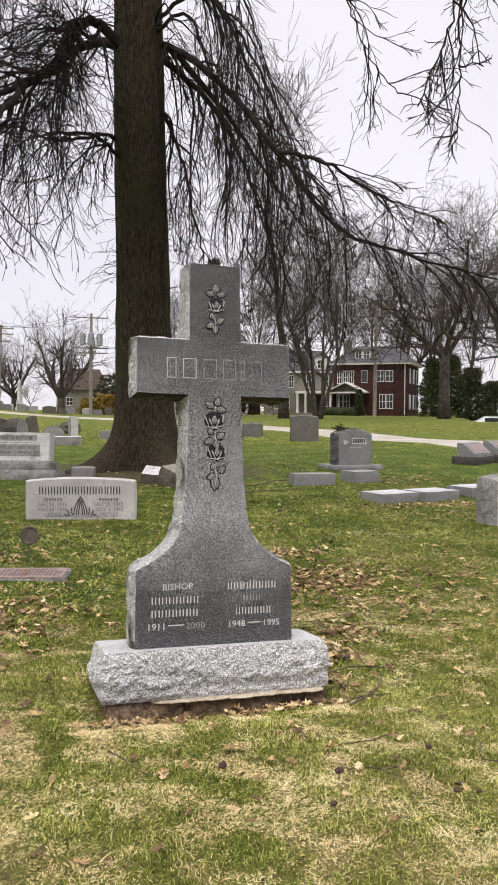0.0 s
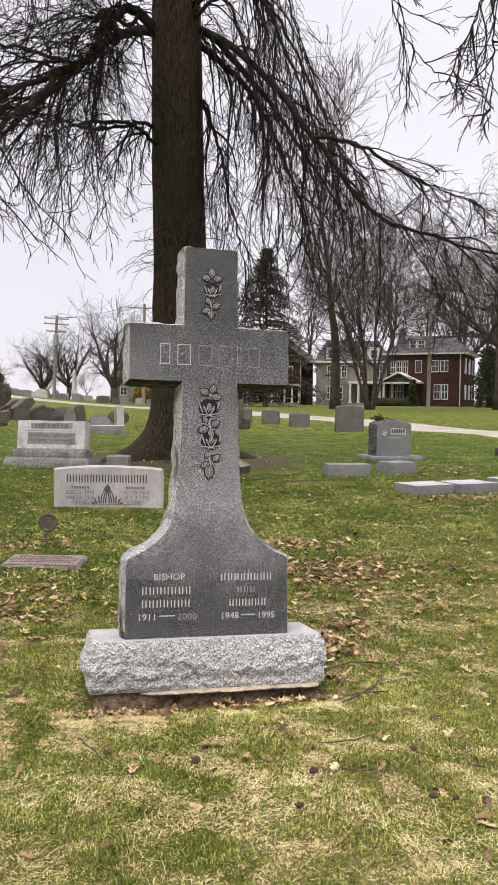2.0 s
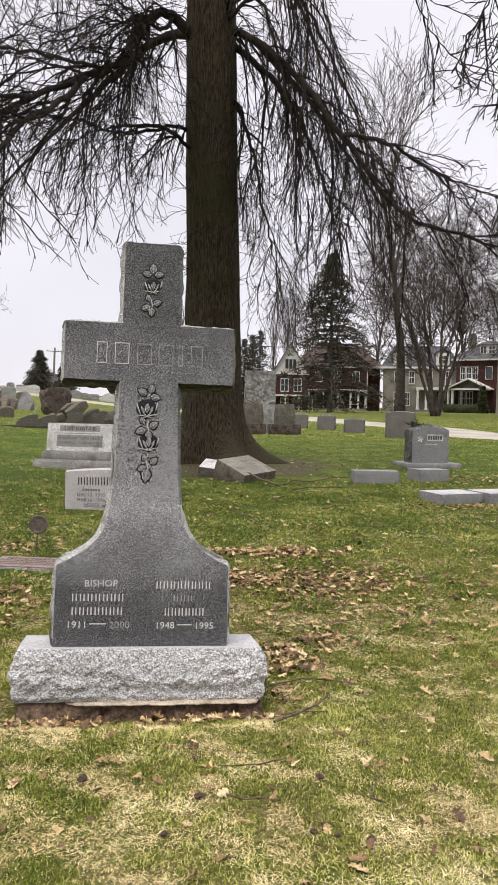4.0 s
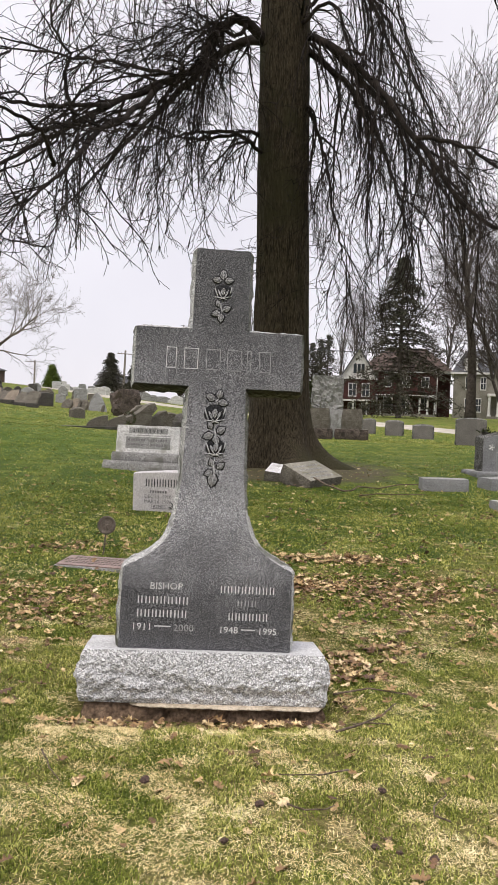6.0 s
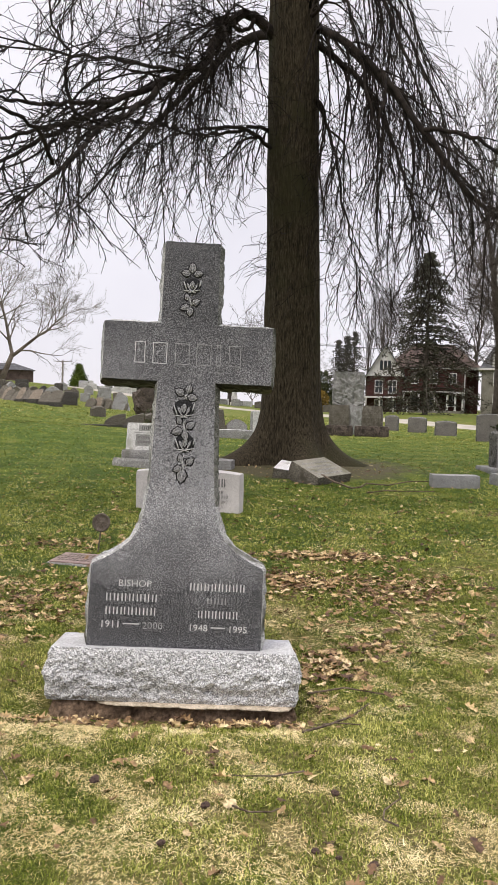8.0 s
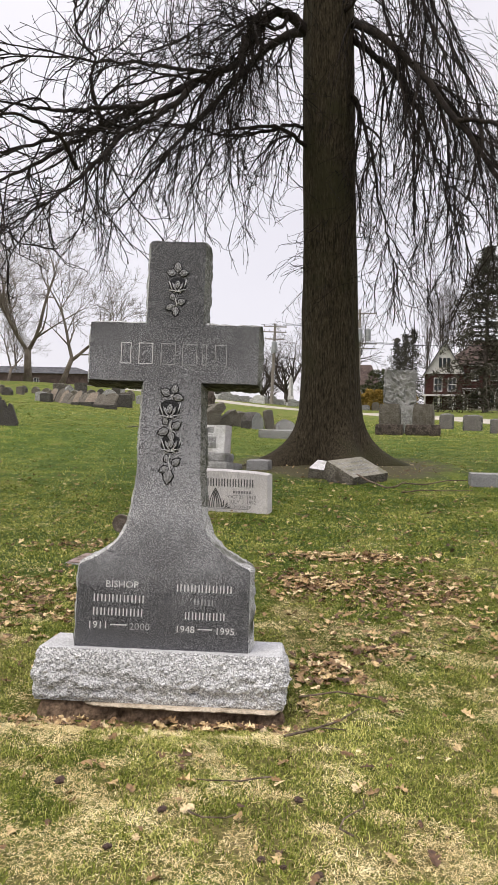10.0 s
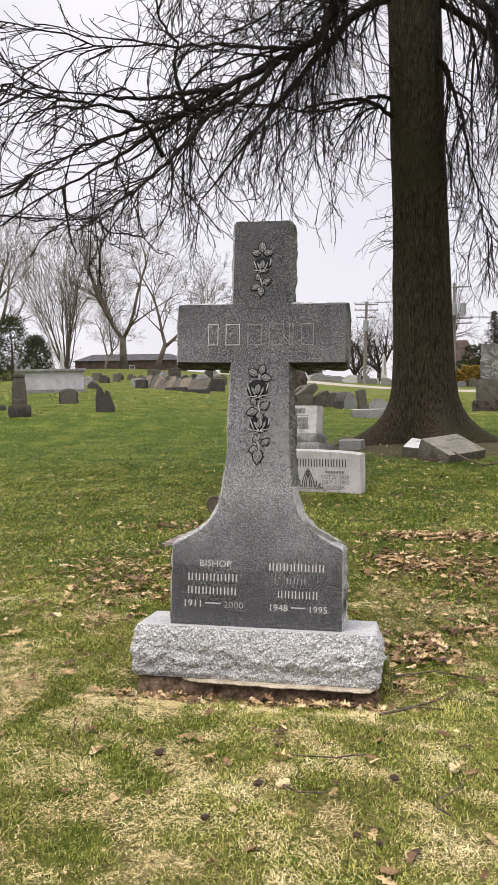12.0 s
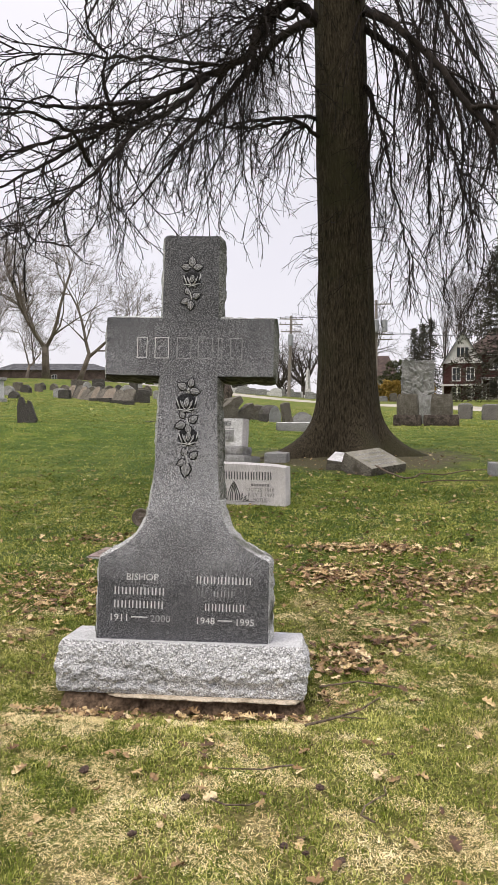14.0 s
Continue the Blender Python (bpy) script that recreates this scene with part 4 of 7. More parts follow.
low_block("low plain grey granite block set in the lawn", 3.17, 6.26, 0.58, 0.26, 0.155, -6, [M_GREY, M_STEEL], 31)
low_block("low grey granite block before the curved headstone", 4.00, 6.36, 0.42, 0.34, 0.155, 10, [M_GREY, M_STEEL], 32)
for k, (x, y, w) in enumerate(((3.73, 4.92, 0.56), (4.34, 4.96, 0.56), (5.08, 5.12, 0.50))):
    low_block("low pale granite grave block among fallen leaves", x, y, w, 0.44, 0.120, 11, [M_SAWN, M_STEEL], 33 + k, "row of low grave blocks")
for k, (x, y) in enumerate(((7.08, 8.10), (7.85, 8.45))):
    root = thing("slant_marker", "low slanted grave marker on a rough dark base", "grave marker", pose(x, y, seat(x, y), 0, 0, 28), "pair of slant markers")
    part("base", prism([(-0.36, -0.05), (0.36, -0.05), (0.36, 0.36), (-0.36, 0.36)], 0.17, 0.02, 4, 0.05, axis="z", seed=41 + k), [M_GREY_ROUGH, M_DARKSTONE], root)
    bm = bmesh.new()
    sec = [(-0.02, 0.17), (0.31, 0.17), (0.31, 0.40), (0.20, 0.40), (-0.02, 0.23)]
    a = [bm.verts.new((-0.31, y2, z)) for y2, z in sec]
    b = [bm.verts.new((0.31, y2, z)) for y2, z in sec]
    bm.faces.new(a[::-1])
    bm.faces.new(b)
    for i in range(5):
        bm.faces.new([a[i], a[(i + 1) % 5], b[(i + 1) % 5], b[i]])
    bmesh.ops.bevel(bm, geom=list(bm.edges), offset=0.008, segments=2, affect="EDGES")
    s = part("slant", bm, M_STEEL, root)
    part("plaque", one_box(-0.22, 0.22, -0.0, 0.17, -0.003, 0.004), M_PLATE, root).matrix_basis = pose(0, 0.02, 0.262, 37.7)

headstone("headstone", "rough-sided pale granite headstone at the lawn's edge", 4.20, 3.46, 0.42, 0.26, 0.50, [M_SAWN, M_GREY_ROUGH], turn=20, tip=0, crown=0.02, bulge=0.06, seed=51, step=0.03)


def flush_marker():
    x, y = -0.735, 2.38
    root = thing("flush_marker", "worn bronze plate on a flat granite marker in the grass", "grave marker", pose(x, y, ground_z(x, y) - 0.058, 3, 0, -16))
    part("stone", prism([(-0.275, -0.145), (0.275, -0.145), (0.275, 0.145), (-0.275, 0.145)], 0.075, 0.012, 4, 0.03, axis="z", seed=55), [M_GREY, M_GREY_ROUGH], root)
    p = part("plate", one_box(-0.265, 0.265, -0.135, 0.135, 0.0755, 0.085, 0.003), M_PLATE, root, "brownish bronze plate")
    for r, (z0, z1, a, b) in enumerate(((0.06, 0.095, -0.2, 0.2), (0.01, 0.035, -0.25, 0.25), (-0.035, -0.015, -0.25, 0.25), (-0.085, -0.06, -0.22, 0.22))):
        n = round((b - a) / 0.03)
        for i in range(n):
            part("raised_bar", one_box(a + (b - a) * i / n, a + (b - a) * (i + 0.6) / n, z0, z1, 0.0852, 0.0875), M_BRONZE, p)


flush_marker()


def medallion():
    x, y = -0.735, 2.70
    z = ground_z(x, y)
    root = thing("grave_medallion", "round weathered bronze medallion on a short stake in the grass", "grave medallion", pose(x, y, z, -8, 4, -10))
    vs, fs = [], []
    tube(vs, fs, [(0, 0.012, -0.1), (0, 0.012, 0.17)], [0.006, 0.006], 8)
    part("stake", (vs, fs), M_BRONZE, root)
    bm = bmesh.new()
    n = 36
    rings = [(0.0, 0.0), (0.030, -0.003), (0.036, -0.001), (0.050, -0.001), (0.053, -0.005), (0.060, -0.005), (0.065, -0.008), (0.071, -0.006), (0.073, 0.004), (0.070, 0.010)]
    prev = None
    for r, yy in rings:
        ring = [bm.verts.new((0.0, yy, 0.0))] if r == 0 else [bm.verts.new((r * math.cos(2 * math.pi * i / n), yy, r * math.sin(2 * math.pi * i / n))) for i in range(n)]
        if prev:
            for i in range(n):
                j = (i + 1) % n
                bm.faces.new([prev[0], ring[i], ring[j]] if len(prev) == 1 else [prev[i], ring[i], ring[j], prev[j]])
        prev = ring
    bm.faces.new(prev)
    bmesh.ops.recalc_face_normals(bm, faces=bm.faces)
    d = put(part("disc", bm, M_BRONZE, root, smooth=True), 0, 0, 0.238)
    for i in range(5):
        a = radians(90 + i * 72)
        vs, fs = [], []
        tube(vs, fs, [(0, -0.003, 0), (0.027 * math.cos(a), -0.004, 0.027 * math.sin(a))], [0.008, 0.002], 5)
        part("star_point", (vs, fs), M_BRONZE, d)
    for i in range(22):
        a = 2 * math.pi * i / 22
        part("raised_bar", one_box(-0.003, 0.003, -0.004, 0.0, -0.005, 0.005), M_BRONZE, d).matrix_basis = pose(0.044 * math.cos(a), 0, 0.044 * math.sin(a), 0, -math.degrees(a), 0)


medallion()


def tipped_markers():
    for k, (x, y, z, turn, roll, w, d, h, lab) in enumerate(((1.40, 6.36, 0.22, 40, 0, 0.62, 0.50, 0.24, "slanted grey granite marker heaved up at the foot of the oak"),
                                                             (1.06, 6.92, 0.26, -20, 0, 0.30, 0.36, 0.24, "tipped pale slab marker leaning by the oak roots"))):
        root = thing("fallen_marker", lab, "gravestone", pose(x, y, z, 0, 0, 0) @ pose(0, 0, 0, 0, 0, turn) @ pose(0, 0, 0, 21 if k == 0 else 14, -3 if k == 0 else 6, 0))
        s = part("slab", prism([(-w / 2 + (w / 2 if k == 0 else 0), 0), (w / 2 + (w / 2 if k == 0 else 0), 0), (w / 2 + (w / 2 if k == 0 else 0), d), (-w / 2 + (w / 2 if k == 0 else 0), d)], h, 0.012, 5, 0.04, axis="z", seed=61 + k, freq=9),
                 [M_OLIVE if k == 0 else M_MARBLE, M_BROWNSTONE], root, "lichen-streaked sloping top")
        if k == 0:
            for r in range(4):
                for c in range(8):
                    part("worn_bar", one_box(0.08 + c * 0.058, 0.08 + c * 0.058 + 0.034, 0.07 + r * 0.10, 0.10 + r * 0.10, h - 0.001, h + 0.003), M_GREY_ROUGH, s)


tipped_markers()


def fallen_branch(pts, r):
    vs, fs = [], []
    q = [(x, y, ground_z(x, y) + z) for x, y, z in pts]
    tube(vs, fs, q, [r * (1 - 0.7 * i / len(q)) for i in range(len(q))], 7)
    tagged(part("fallen_branch", (vs, fs), M_TWIGDRY, smooth=True), "thin bare fallen branch lying on the lawn", "branch")


fallen_branch([(1.50, 6.42, 0.12), (1.62, 6.2, 0.07), (1.80, 5.98, 0.03), (1.90, 5.93, 0.05), (2.02, 6.15, 0.06), (2.3, 6.22, 0.03), (2.62, 6.45, 0.05), (3.0, 6.6, 0.04), (3.4, 6.75, 0.03)], 0.013)
fallen_branch([(1.95, 5.75, 0.02), (2.2, 5.85, 0.03), (2.45, 5.82, 0.03), (2.8, 5.9, 0.02)], 0.009)
fallen_branch([(0.55, -0.30, 0.02), (0.66, -0.22, 0.03), (0.78, -0.12, 0.02), (0.88, 0.02, 0.03)], 0.006)
fallen_branch([(0.62, -0.12, 0.015), (0.70, -0.20, 0.03), (0.80, -0.22, 0.02)], 0.004)
fallen_branch([(0.62, 0.15, 0.02), (0.80, 0.20, 0.03), (1.0, 0.16, 0.02)], 0.005)


# ---- the oak ----
def spline(pts, k=6):
    out = []
    for i in range(len(pts) - 1):
        p0, p1, p2, p3 = (Vector(pts[max(0, min(len(pts) - 1, j))]) for j in (i - 1, i, i + 1, i + 2))
        for s in range(k):
            t = s / k
            out.append(0.5 * ((2 * p1) + (p2 - p0) * t + (2 * p0 - 5 * p1 + 4 * p2 - p3) * t * t + (3 * p1 - p0 - 3 * p2 + p3) * t ** 3))
    out.append(Vector(pts[-1]))
    return out


class Wood:
    """Collects the tubes of twigs."""

    def __init__(self, seed):
        self.vs, self.fs, self.rng = [], [], random.Random(seed)

    def shoot(self, p, d, length, r, level, droop, wiggle=0.12, kids=(6, 4), floor=-99.0):
        rng = self.rng
        n = (12, 9, 6)[min(level, 2)]
        step = length / n
        pts, d, dirs = [Vector(p)], Vector(d).normalized(), []
        drift = Vector((rng.gauss(0, 1), rng.gauss(0, 1), rng.gauss(0, 0.8))) * 0.8 / max(0.35, length)
        low = floor + rng.uniform(-0.1, 0.5)
        for i in range(n):
            if i and pts[-1].z < low:
                break
            if rng.random() < 0.18:
                drift = -drift * rng.uniform(0.5, 1.3)
            kink = wiggle * (2.2 if rng.random() < 0.12 else 0.7)
            d = (d + drift * step + Vector((rng.gauss(0, kink), rng.gauss(0, kink), rng.gauss(0, kink) - droop * step * 0.9))).normalized()
            pts.append(pts[-1] + d * step)
            dirs.append(d)
        m = len(dirs)
        thin = (0.0056, 0.0042, 0.0030)[min(level, 2)]
        radii = [max(thin, r * (1 - 0.72 * i / n)) for i in range(m + 1)]
        tube(self.vs, self.fs, pts, radii, 4 if level < 1 else 3, cap=False)
        if level < len(kids):
            side = dirs[0].cross(Vector((rng.gauss(0, 1), rng.gauss(0, 1), rng.gauss(0, 1)))).normalized()
            for c in range(kids[level]):
                u = (c + rng.uniform(0.2, 1.0)) / kids[level]
                i = max(1, min(m, round(u * m)))
                side = (-side + Vector((rng.gauss(0, 0.5), rng.gauss(0, 0.5), rng.gauss(0, 0.5)))).normalized()
                self.shoot(pts[i], dirs[i - 1] + side * rng.uniform(0.4, 0.85), length * (0.66 - 0.34 * u) * rng.uniform(0.5, 1.2), max(0.0034, radii[i] * 0.62),
                           level + 1, droop * rng.uniform(0.6, 1.3), wiggle, kids, floor)


def oak():
    bx, by = 1.30, 8.78
    z = ground_z(bx, by)
    root = thing("oak_tree", "big bare drooping oak with dark furrowed bark and spreading roots", "tree", pose(bx, by, z - 0.15))
    rng = random.Random(3)
    vs, fs = [], []
    seg, heights = 72, [0.0, 0.06, 0.12, 0.18, 0.24, 0.3, 0.37, 0.45, 0.55, 0.66, 0.8, 1.0, 1.25] + [1.5 + 0.25 * i for i in range(60)]
    for h in heights:
        ax, ay = -0.012 * h + 0.02 * math.sin(h * 0.7), -0.026 * h
        hh = max(0, h - 0.13)
        for k in range(seg):
            a = 2 * math.pi * k / seg
            root_lobe = 0.42 + 0.5 * math.cos(5 * a + 0.6) * 0.9 + 0.3 * math.cos(3 * a + 2.2)
            r = 0.425 * max(0.25, 1 - 0.012 * h - 0.0016 * h * h) + 0.10 * math.exp(-hh / 0.9) + (0.10 + 0.80 * max(0, root_lobe)) * math.exp(-hh / 0.26) - 0.05 * max(0, 0.5 - root_lobe) * math.exp(-hh / 0.6)
            q = Vector((math.cos(a) * 5, math.sin(a) * 5, h * 0.9))
            r += 0.024 * noise.noise(Vector((math.cos(a) * 16, math.sin(a) * 16, h * 0.8))) + 0.018 * noise.noise(q * 1.6) + 0.012 * noise.noise(Vector((math.cos(a) * 13, math.sin(a) * 13, h * 1.4))) + 0.02 * noise.noise(q * 0.4)
            vs.append((ax + r * math.cos(a), ay + r * math.sin(a), h))
    for i in range(len(heights) - 1):
        for k in range(seg):
            k2 = (k + 1) % seg
            fs.append((i * seg + k, i * seg + k2, (i + 1) * seg + k2, (i + 1) * seg + k))
    part("trunk", (vs, fs), M_BARK, root, "dark furrowed trunk", smooth=True)

    twigs = Wood(12)
    off = Vector((bx, by, z - 0.15))
    def limb(pts, r, n, reach, droop, floor):
        """A drooping limb along a few bends, with shoots all along it; floor: how low its shoots may hang."""
        line = spline(pts)
        vs, fs = [], []
        k = len(line)
        line = [p + Vector((rng.gauss(0, 0.014), rng.gauss(0, 0.014), rng.gauss(0, 0.010))) for p in line]
        radii = [max(0.006, r * (1 - 0.92 * i / (k - 1)) * (1 + 0.10 * noise.noise(p * 3.1))) for i, p in enumerate(line)]
        if r > 0.08:
            radii = [q * (1 + 0.45 * math.exp(-i / 2.0)) for i, q in enumerate(radii)]
        tube(vs, fs, [p - off for p in line], radii, 9)
        part("limb", (vs, fs), M_TWIG, root, smooth=True)
        start = 0.55 if r < 0.024 else 0.12
        for c in range(n):
            u = start + (1 - start) * (c + rng.random()) / n
            i = min(k - 2, int(k * u))
            t = (line[i + 1] - line[i]).normalized()
            side = t.cross(Vector((rng.gauss(0, 1), rng.gauss(0, 1), rng.gauss(0, 1)))).normalized()
            fall = droop[0] + (droop[1] - droop[0]) * u
            twigs.shoot(line[i] - off, t + side * rng.uniform(0.35, 1.0), rng.uniform(0.55, 1.5) * reach * (1.15 - 0.35 * u), max(0.009, min(0.018, radii[i] * 0.5)) * (1.35 if c % 5 == 0 else rng.uniform(0.75, 1.1)), 0,
                        fall * rng.uniform(0.7, 1.3), 0.11, (4, 3) if r < 0.024 else (5, 4) if len(pts) > 4 else (4, 2), floor - off.z)

    limb([(1.15, 8.6, 6.5), (0.70, 8.5, 7.02), (0.37, 8.3, 7.0), (0.05, 7.9, 6.48), (-0.12, 7.3, 5.85), (-0.56, 6.6, 5.34), (-1.10, 5.7, 4.70), (-1.52, 4.7, 4.02), (-1.88, 3.9, 3.46), (-2.15, 3.2, 3.05)], 0.082, 36, 1.4, (1.2, 0.15), 2.3)
    limb([(-1.10, 5.7, 4.70), (-1.16, 4.7, 4.35), (-1.55, 4.1, 4.08), (-1.88, 3.4, 3.90), (-2.2, 2.9, 3.80)], 0.030, 13, 1.0, (0.25, 0.08), 2.7)
    limb([(-1.30, 5.2, 4.35), (-1.62, 4.0, 3.78), (-1.95, 3.4, 3.45), (-2.22, 2.8, 3.06)], 0.026, 12, 1.0, (0.30, 0.10), 2.5)
    limb([(-1.35, 4.9, 4.20), (-1.42, 4.75, 4.50), (-1.40, 4.65, 4.80), (-1.55, 4.55, 5.15), (-1.48, 4.5, 5.6), (-1.34, 4.4, 6.1)], 0.024, 9, 0.9, (0.1, 0.1), 3.0)
    limb([(-0.56, 6.6, 5.34), (-0.86, 5.65, 4.62), (-1.09, 4.69, 4.05), (-1.25, 3.85, 3.44), (-1.5, 3.32, 3.01), (-1.75, 2.89, 2.68)], 0.040, 20, 1.0, (0.6, 0.12), 2.2)
    limb([(1.0, 8.7, 5.45), (0.72, 8.6, 5.5), (0.22, 8.02, 5.22), (-0.27, 7.18, 4.9), (-0.75, 6.35, 4.73), (-0.94, 5.72, 4.44)], 0.034, 24, 1.3, (1.8, 1.6), 2.8)
    limb([(-0.30, 7.0, 5.62), (-0.66, 5.95, 5.24), (-1.01, 4.73, 4.79), (-1.51, 3.69, 4.4), (-1.8, 2.96, 4.13)], 0.029, 14, 1.1, (0.4, 0.1), 2.6)
    limb([(-1.39, 3.98, 3.5), (-1.45, 3.58, 3.68), (-1.68, 3.13, 3.7), (-1.98, 2.67, 3.63), (-2.19, 2.33, 3.63)], 0.022, 9, 0.9, (0.2, 0.05), 2.6)
    limb([(1.3, 8.6, 6.6), (1.49, 8.5, 6.95), (2.1, 7.26, 5.96), (2.62, 6.3, 4.76), (3.1, 5.57, 3.69), (3.58, 4.55, 3.15), (4.1, 3.31, 2.67)], 0.066, 40, 1.4, (1.7, 1.5), 1.7)
    limb([(1.54, 8.6, 6.79), (2.13, 8.14, 6.05), (2.44, 7.59, 5.23), (2.6, 7.14, 4.34), (2.76, 6.79, 3.61)], 0.052, 28, 1.35, (1.8, 1.8), 1.8)
    limb([(1.4, 8.6, 6.3), (1.69, 8.35, 5.53), (1.84, 8.11, 4.82), (2.01, 7.95, 3.82), (2.17, 7.81, 3.16)], 0.038, 25, 1.2, (1.8, 1.7), 2.2)
    limb([(1.25, 8.4, 8.3), (2.0, 6.6, 8.4), (2.8, 4.4, 7.2), (3.05, 2.9, 5.6), (2.85, 2.55, 4.83), (2.6, 2.4, 4.31), (2.32, 2.26, 3.85)], 0.022, 9, 0.8, (1.6, 1.2), 3.3)
    limb([(1.3, 8.5, 7.6), (1.83, 8.3, 8.0), (2.25, 7.79, 7.23), (2.54, 7.12, 6.04), (2.73, 6.71, 5.23), (3.04, 6.26, 4.46)], 0.042, 24, 1.6, (2.0, 1.9), 2.2)
    limb([(2.62, 6.3, 4.76), (2.94, 5.66, 4.49), (3.22, 5.13, 4.09), (3.47, 4.62, 3.75), (3.73, 4.1, 3.43)], 0.03, 18, 0.95, (1.0, 0.9), 2.0)
    limb([(0.60, 8.45, 7.02), (0.42, 8.2, 6.75), (0.10, 7.9, 6.75), (-0.15, 7.5, 6.45), (-0.42, 7.2, 6.35), (-0.75, 6.9, 6.05)], 0.036, 30, 0.95, (0.5, 0.4), 4.2)
    limb([(0.37, 8.3, 7.0), (0.10, 8.0, 6.45), (0.02, 7.8, 6.0), (-0.20, 7.6, 5.75), (-0.30, 7.4, 5.35)], 0.032, 26, 0.95, (0.7, 0.5), 3.8)
    limb([(1.0, 8.62, 5.1), (0.5, 8.16, 5.32), (-0.1, 7.5, 5.08), (-0.5, 6.87, 4.76), (-0.78, 6.42, 4.42)], 0.036, 17, 1.3, (1.8, 1.5), 2.8)
    limb([(1.2, 8.9, 6.9), (0.6, 9.6, 7.3), (-0.4, 10.2, 6.7), (-1.6, 10.6, 5.6), (-2.6, 10.9, 4.6)], 0.09, 26, 1.1, (1.2, 1.0), 2.8)
    limb([(1.4, 9.0, 7.2), (2.0, 9.9, 7.5), (3.2, 10.6, 6.8), (4.4, 11.0, 5.6), (5.3, 11.2, 4.6)], 0.08, 18, 1.1, (1.3, 1.2), 2.8)
    limb([(1.2, 8.5, 8.6), (0.2, 7.4, 9.0), (-1.2, 5.8, 8.0), (-2.4, 4.2, 6.4), (-3.0, 3.2, 5.2)], 0.08, 15, 1.0, (1.0, 0.6), 3.6)
    limb([(1.35, 8.5, 7.9), (1.9, 8.2, 8.3), (2.35, 7.6, 7.6), (2.6, 7.2, 6.7), (2.75, 6.9, 5.8)], 0.036, 20, 1.7, (1.9, 1.9), 2.6)
    limb([(1.2, 8.5, 7.9), (0.5, 8.0, 8.4), (-0.3, 7.2, 7.7), (-0.9, 6.4, 6.8), (-1.5, 5.6, 6.0)], 0.05, 32, 1.5, (1.7, 1.0), 3.2)
    limb([(1.4, 8.4, 7.2), (2.0, 8.1, 7.6), (2.45, 7.6, 6.9), (2.75, 7.0, 5.8), (2.95, 6.6, 5.0), (3.1, 6.3, 4.3)], 0.034, 18, 1.3, (1.9, 1.8), 2.2)
    limb([(1.4, 8.3, 7.0), (1.75, 8.0, 7.2), (2.0, 7.6, 6.4), (2.15, 7.3, 5.4), (2.3, 7.1, 4.5), (2.42, 7.0, 3.8)], 0.03, 18, 1.2, (1.9, 1.8), 2.3)
    limb([(1.3, 8.6, 9.6), (3.0, 8.0, 10.2), (4.6, 7.2, 9.2), (5.8, 6.4, 7.6)], 0.1, 14, 1.2, (0.4, 0.3), 3)
    limb([(1.1, 8.6, 10.2), (-0.8, 8.4, 10.8), (-2.6, 8.0, 9.6), (-3.8, 7.6, 8.0)], 0.1, 14, 1.2, (0.4, 0.3), 3)
    limb([(1.1, 8.7, 11.5), (0.4, 10.4, 12.6), (-0.2, 12.2, 12.4), (-0.6, 13.6, 11.2)], 0.09, 12, 1.2, (0.3, 0.3), 3)
    limb([(1.1, 8.5, 12.5), (2.2, 7.0, 14.0), (3.2, 5.6, 14.4)], 0.08, 12, 1.2, (0.3, 0.3), 3)
    limb([(1.05, 8.4, 13.5), (-0.2, 7.2, 15.2), (-1.0, 6.0, 15.8)], 0.08, 12, 1.2, (0.3, 0.3), 3)
    limb([(1.25, 8.4, 8.6), (1.7, 7.0, 8.9), (1.95, 5.4, 7.4), (2.24, 4.5, 6.35), (2.63, 4.5, 6.01), (2.9, 4.5, 5.52), (3.1, 4.5, 5.19), (3.41, 4.5, 4.92)], 0.02, 8, 0.9, (1.4, 1.1), 4.0)
    limb([(1.3, 8.4, 9.0), (2.4, 6.2, 9.2), (3.0, 3.6, 7.0), (2.95, 2.6, 5.4), (2.94, 2.6, 4.55), (2.95, 2.6, 4.1), (2.9, 2.6, 3.65)], 0.018, 7, 0.7, (1.4, 1.2), 3.4)
    # tangled short growth on the left limb
    for p, n, size in (((-0.25, 7.0, 5.75), 30, 0.26), ((-0.62, 6.4, 5.25), 20, 0.26), ((0.1, 7.9, 6.5), 14, 0.26)):
        for _ in range(n):
            q = Vector(p) + Vector((rng.gauss(0, size * 0.7), rng.gauss(0, size * 0.7), rng.gauss(0, size * 0.5)))
            d = Vector((rng.gauss(0, 1), rng.gauss(0, 1), rng.gauss(0, 0.7)))
            twigs.shoot(q - off, d, rng.uniform(0.35, 0.9), rng.uniform(0.008, 0.016), 1, 0.8, 0.2, (0, 4), 2.6 - off.z)
    # fine shoots on the trunk
    for _ in range(70):
        h, a = rng.uniform(2.6, 7.5), rng.uniform(0, 2 * math.pi)
        d = Vector((math.cos(a), math.sin(a), 0.2))
        twigs.shoot(Vector((0, -0.026 * h, h)) + d * 0.34, d, rng.uniform(0.3, 0.9), 0.006, 1, 1.4, 0.16, (0, 4))
    c = part("crown", (twigs.vs, twigs.fs), M_TWIG, root, "dense drooping bare twigs")
    tagged(c, kind="stuff")


oak()


# ---- the older graves behind ----
def old_stone(label, x, y, w, h, mats, d=0.18, turn=0, tip=0, side=0, crown=0.05, bulge=0.03, seed=0, group="", base=None, name="headstone"):
    return headstone(name, label, x, y, w, d, h, mats, turn=turn, tip=tip, side=side, crown=crown, bulge=bulge, step=0.08, seed=seed, group=group, base=base)


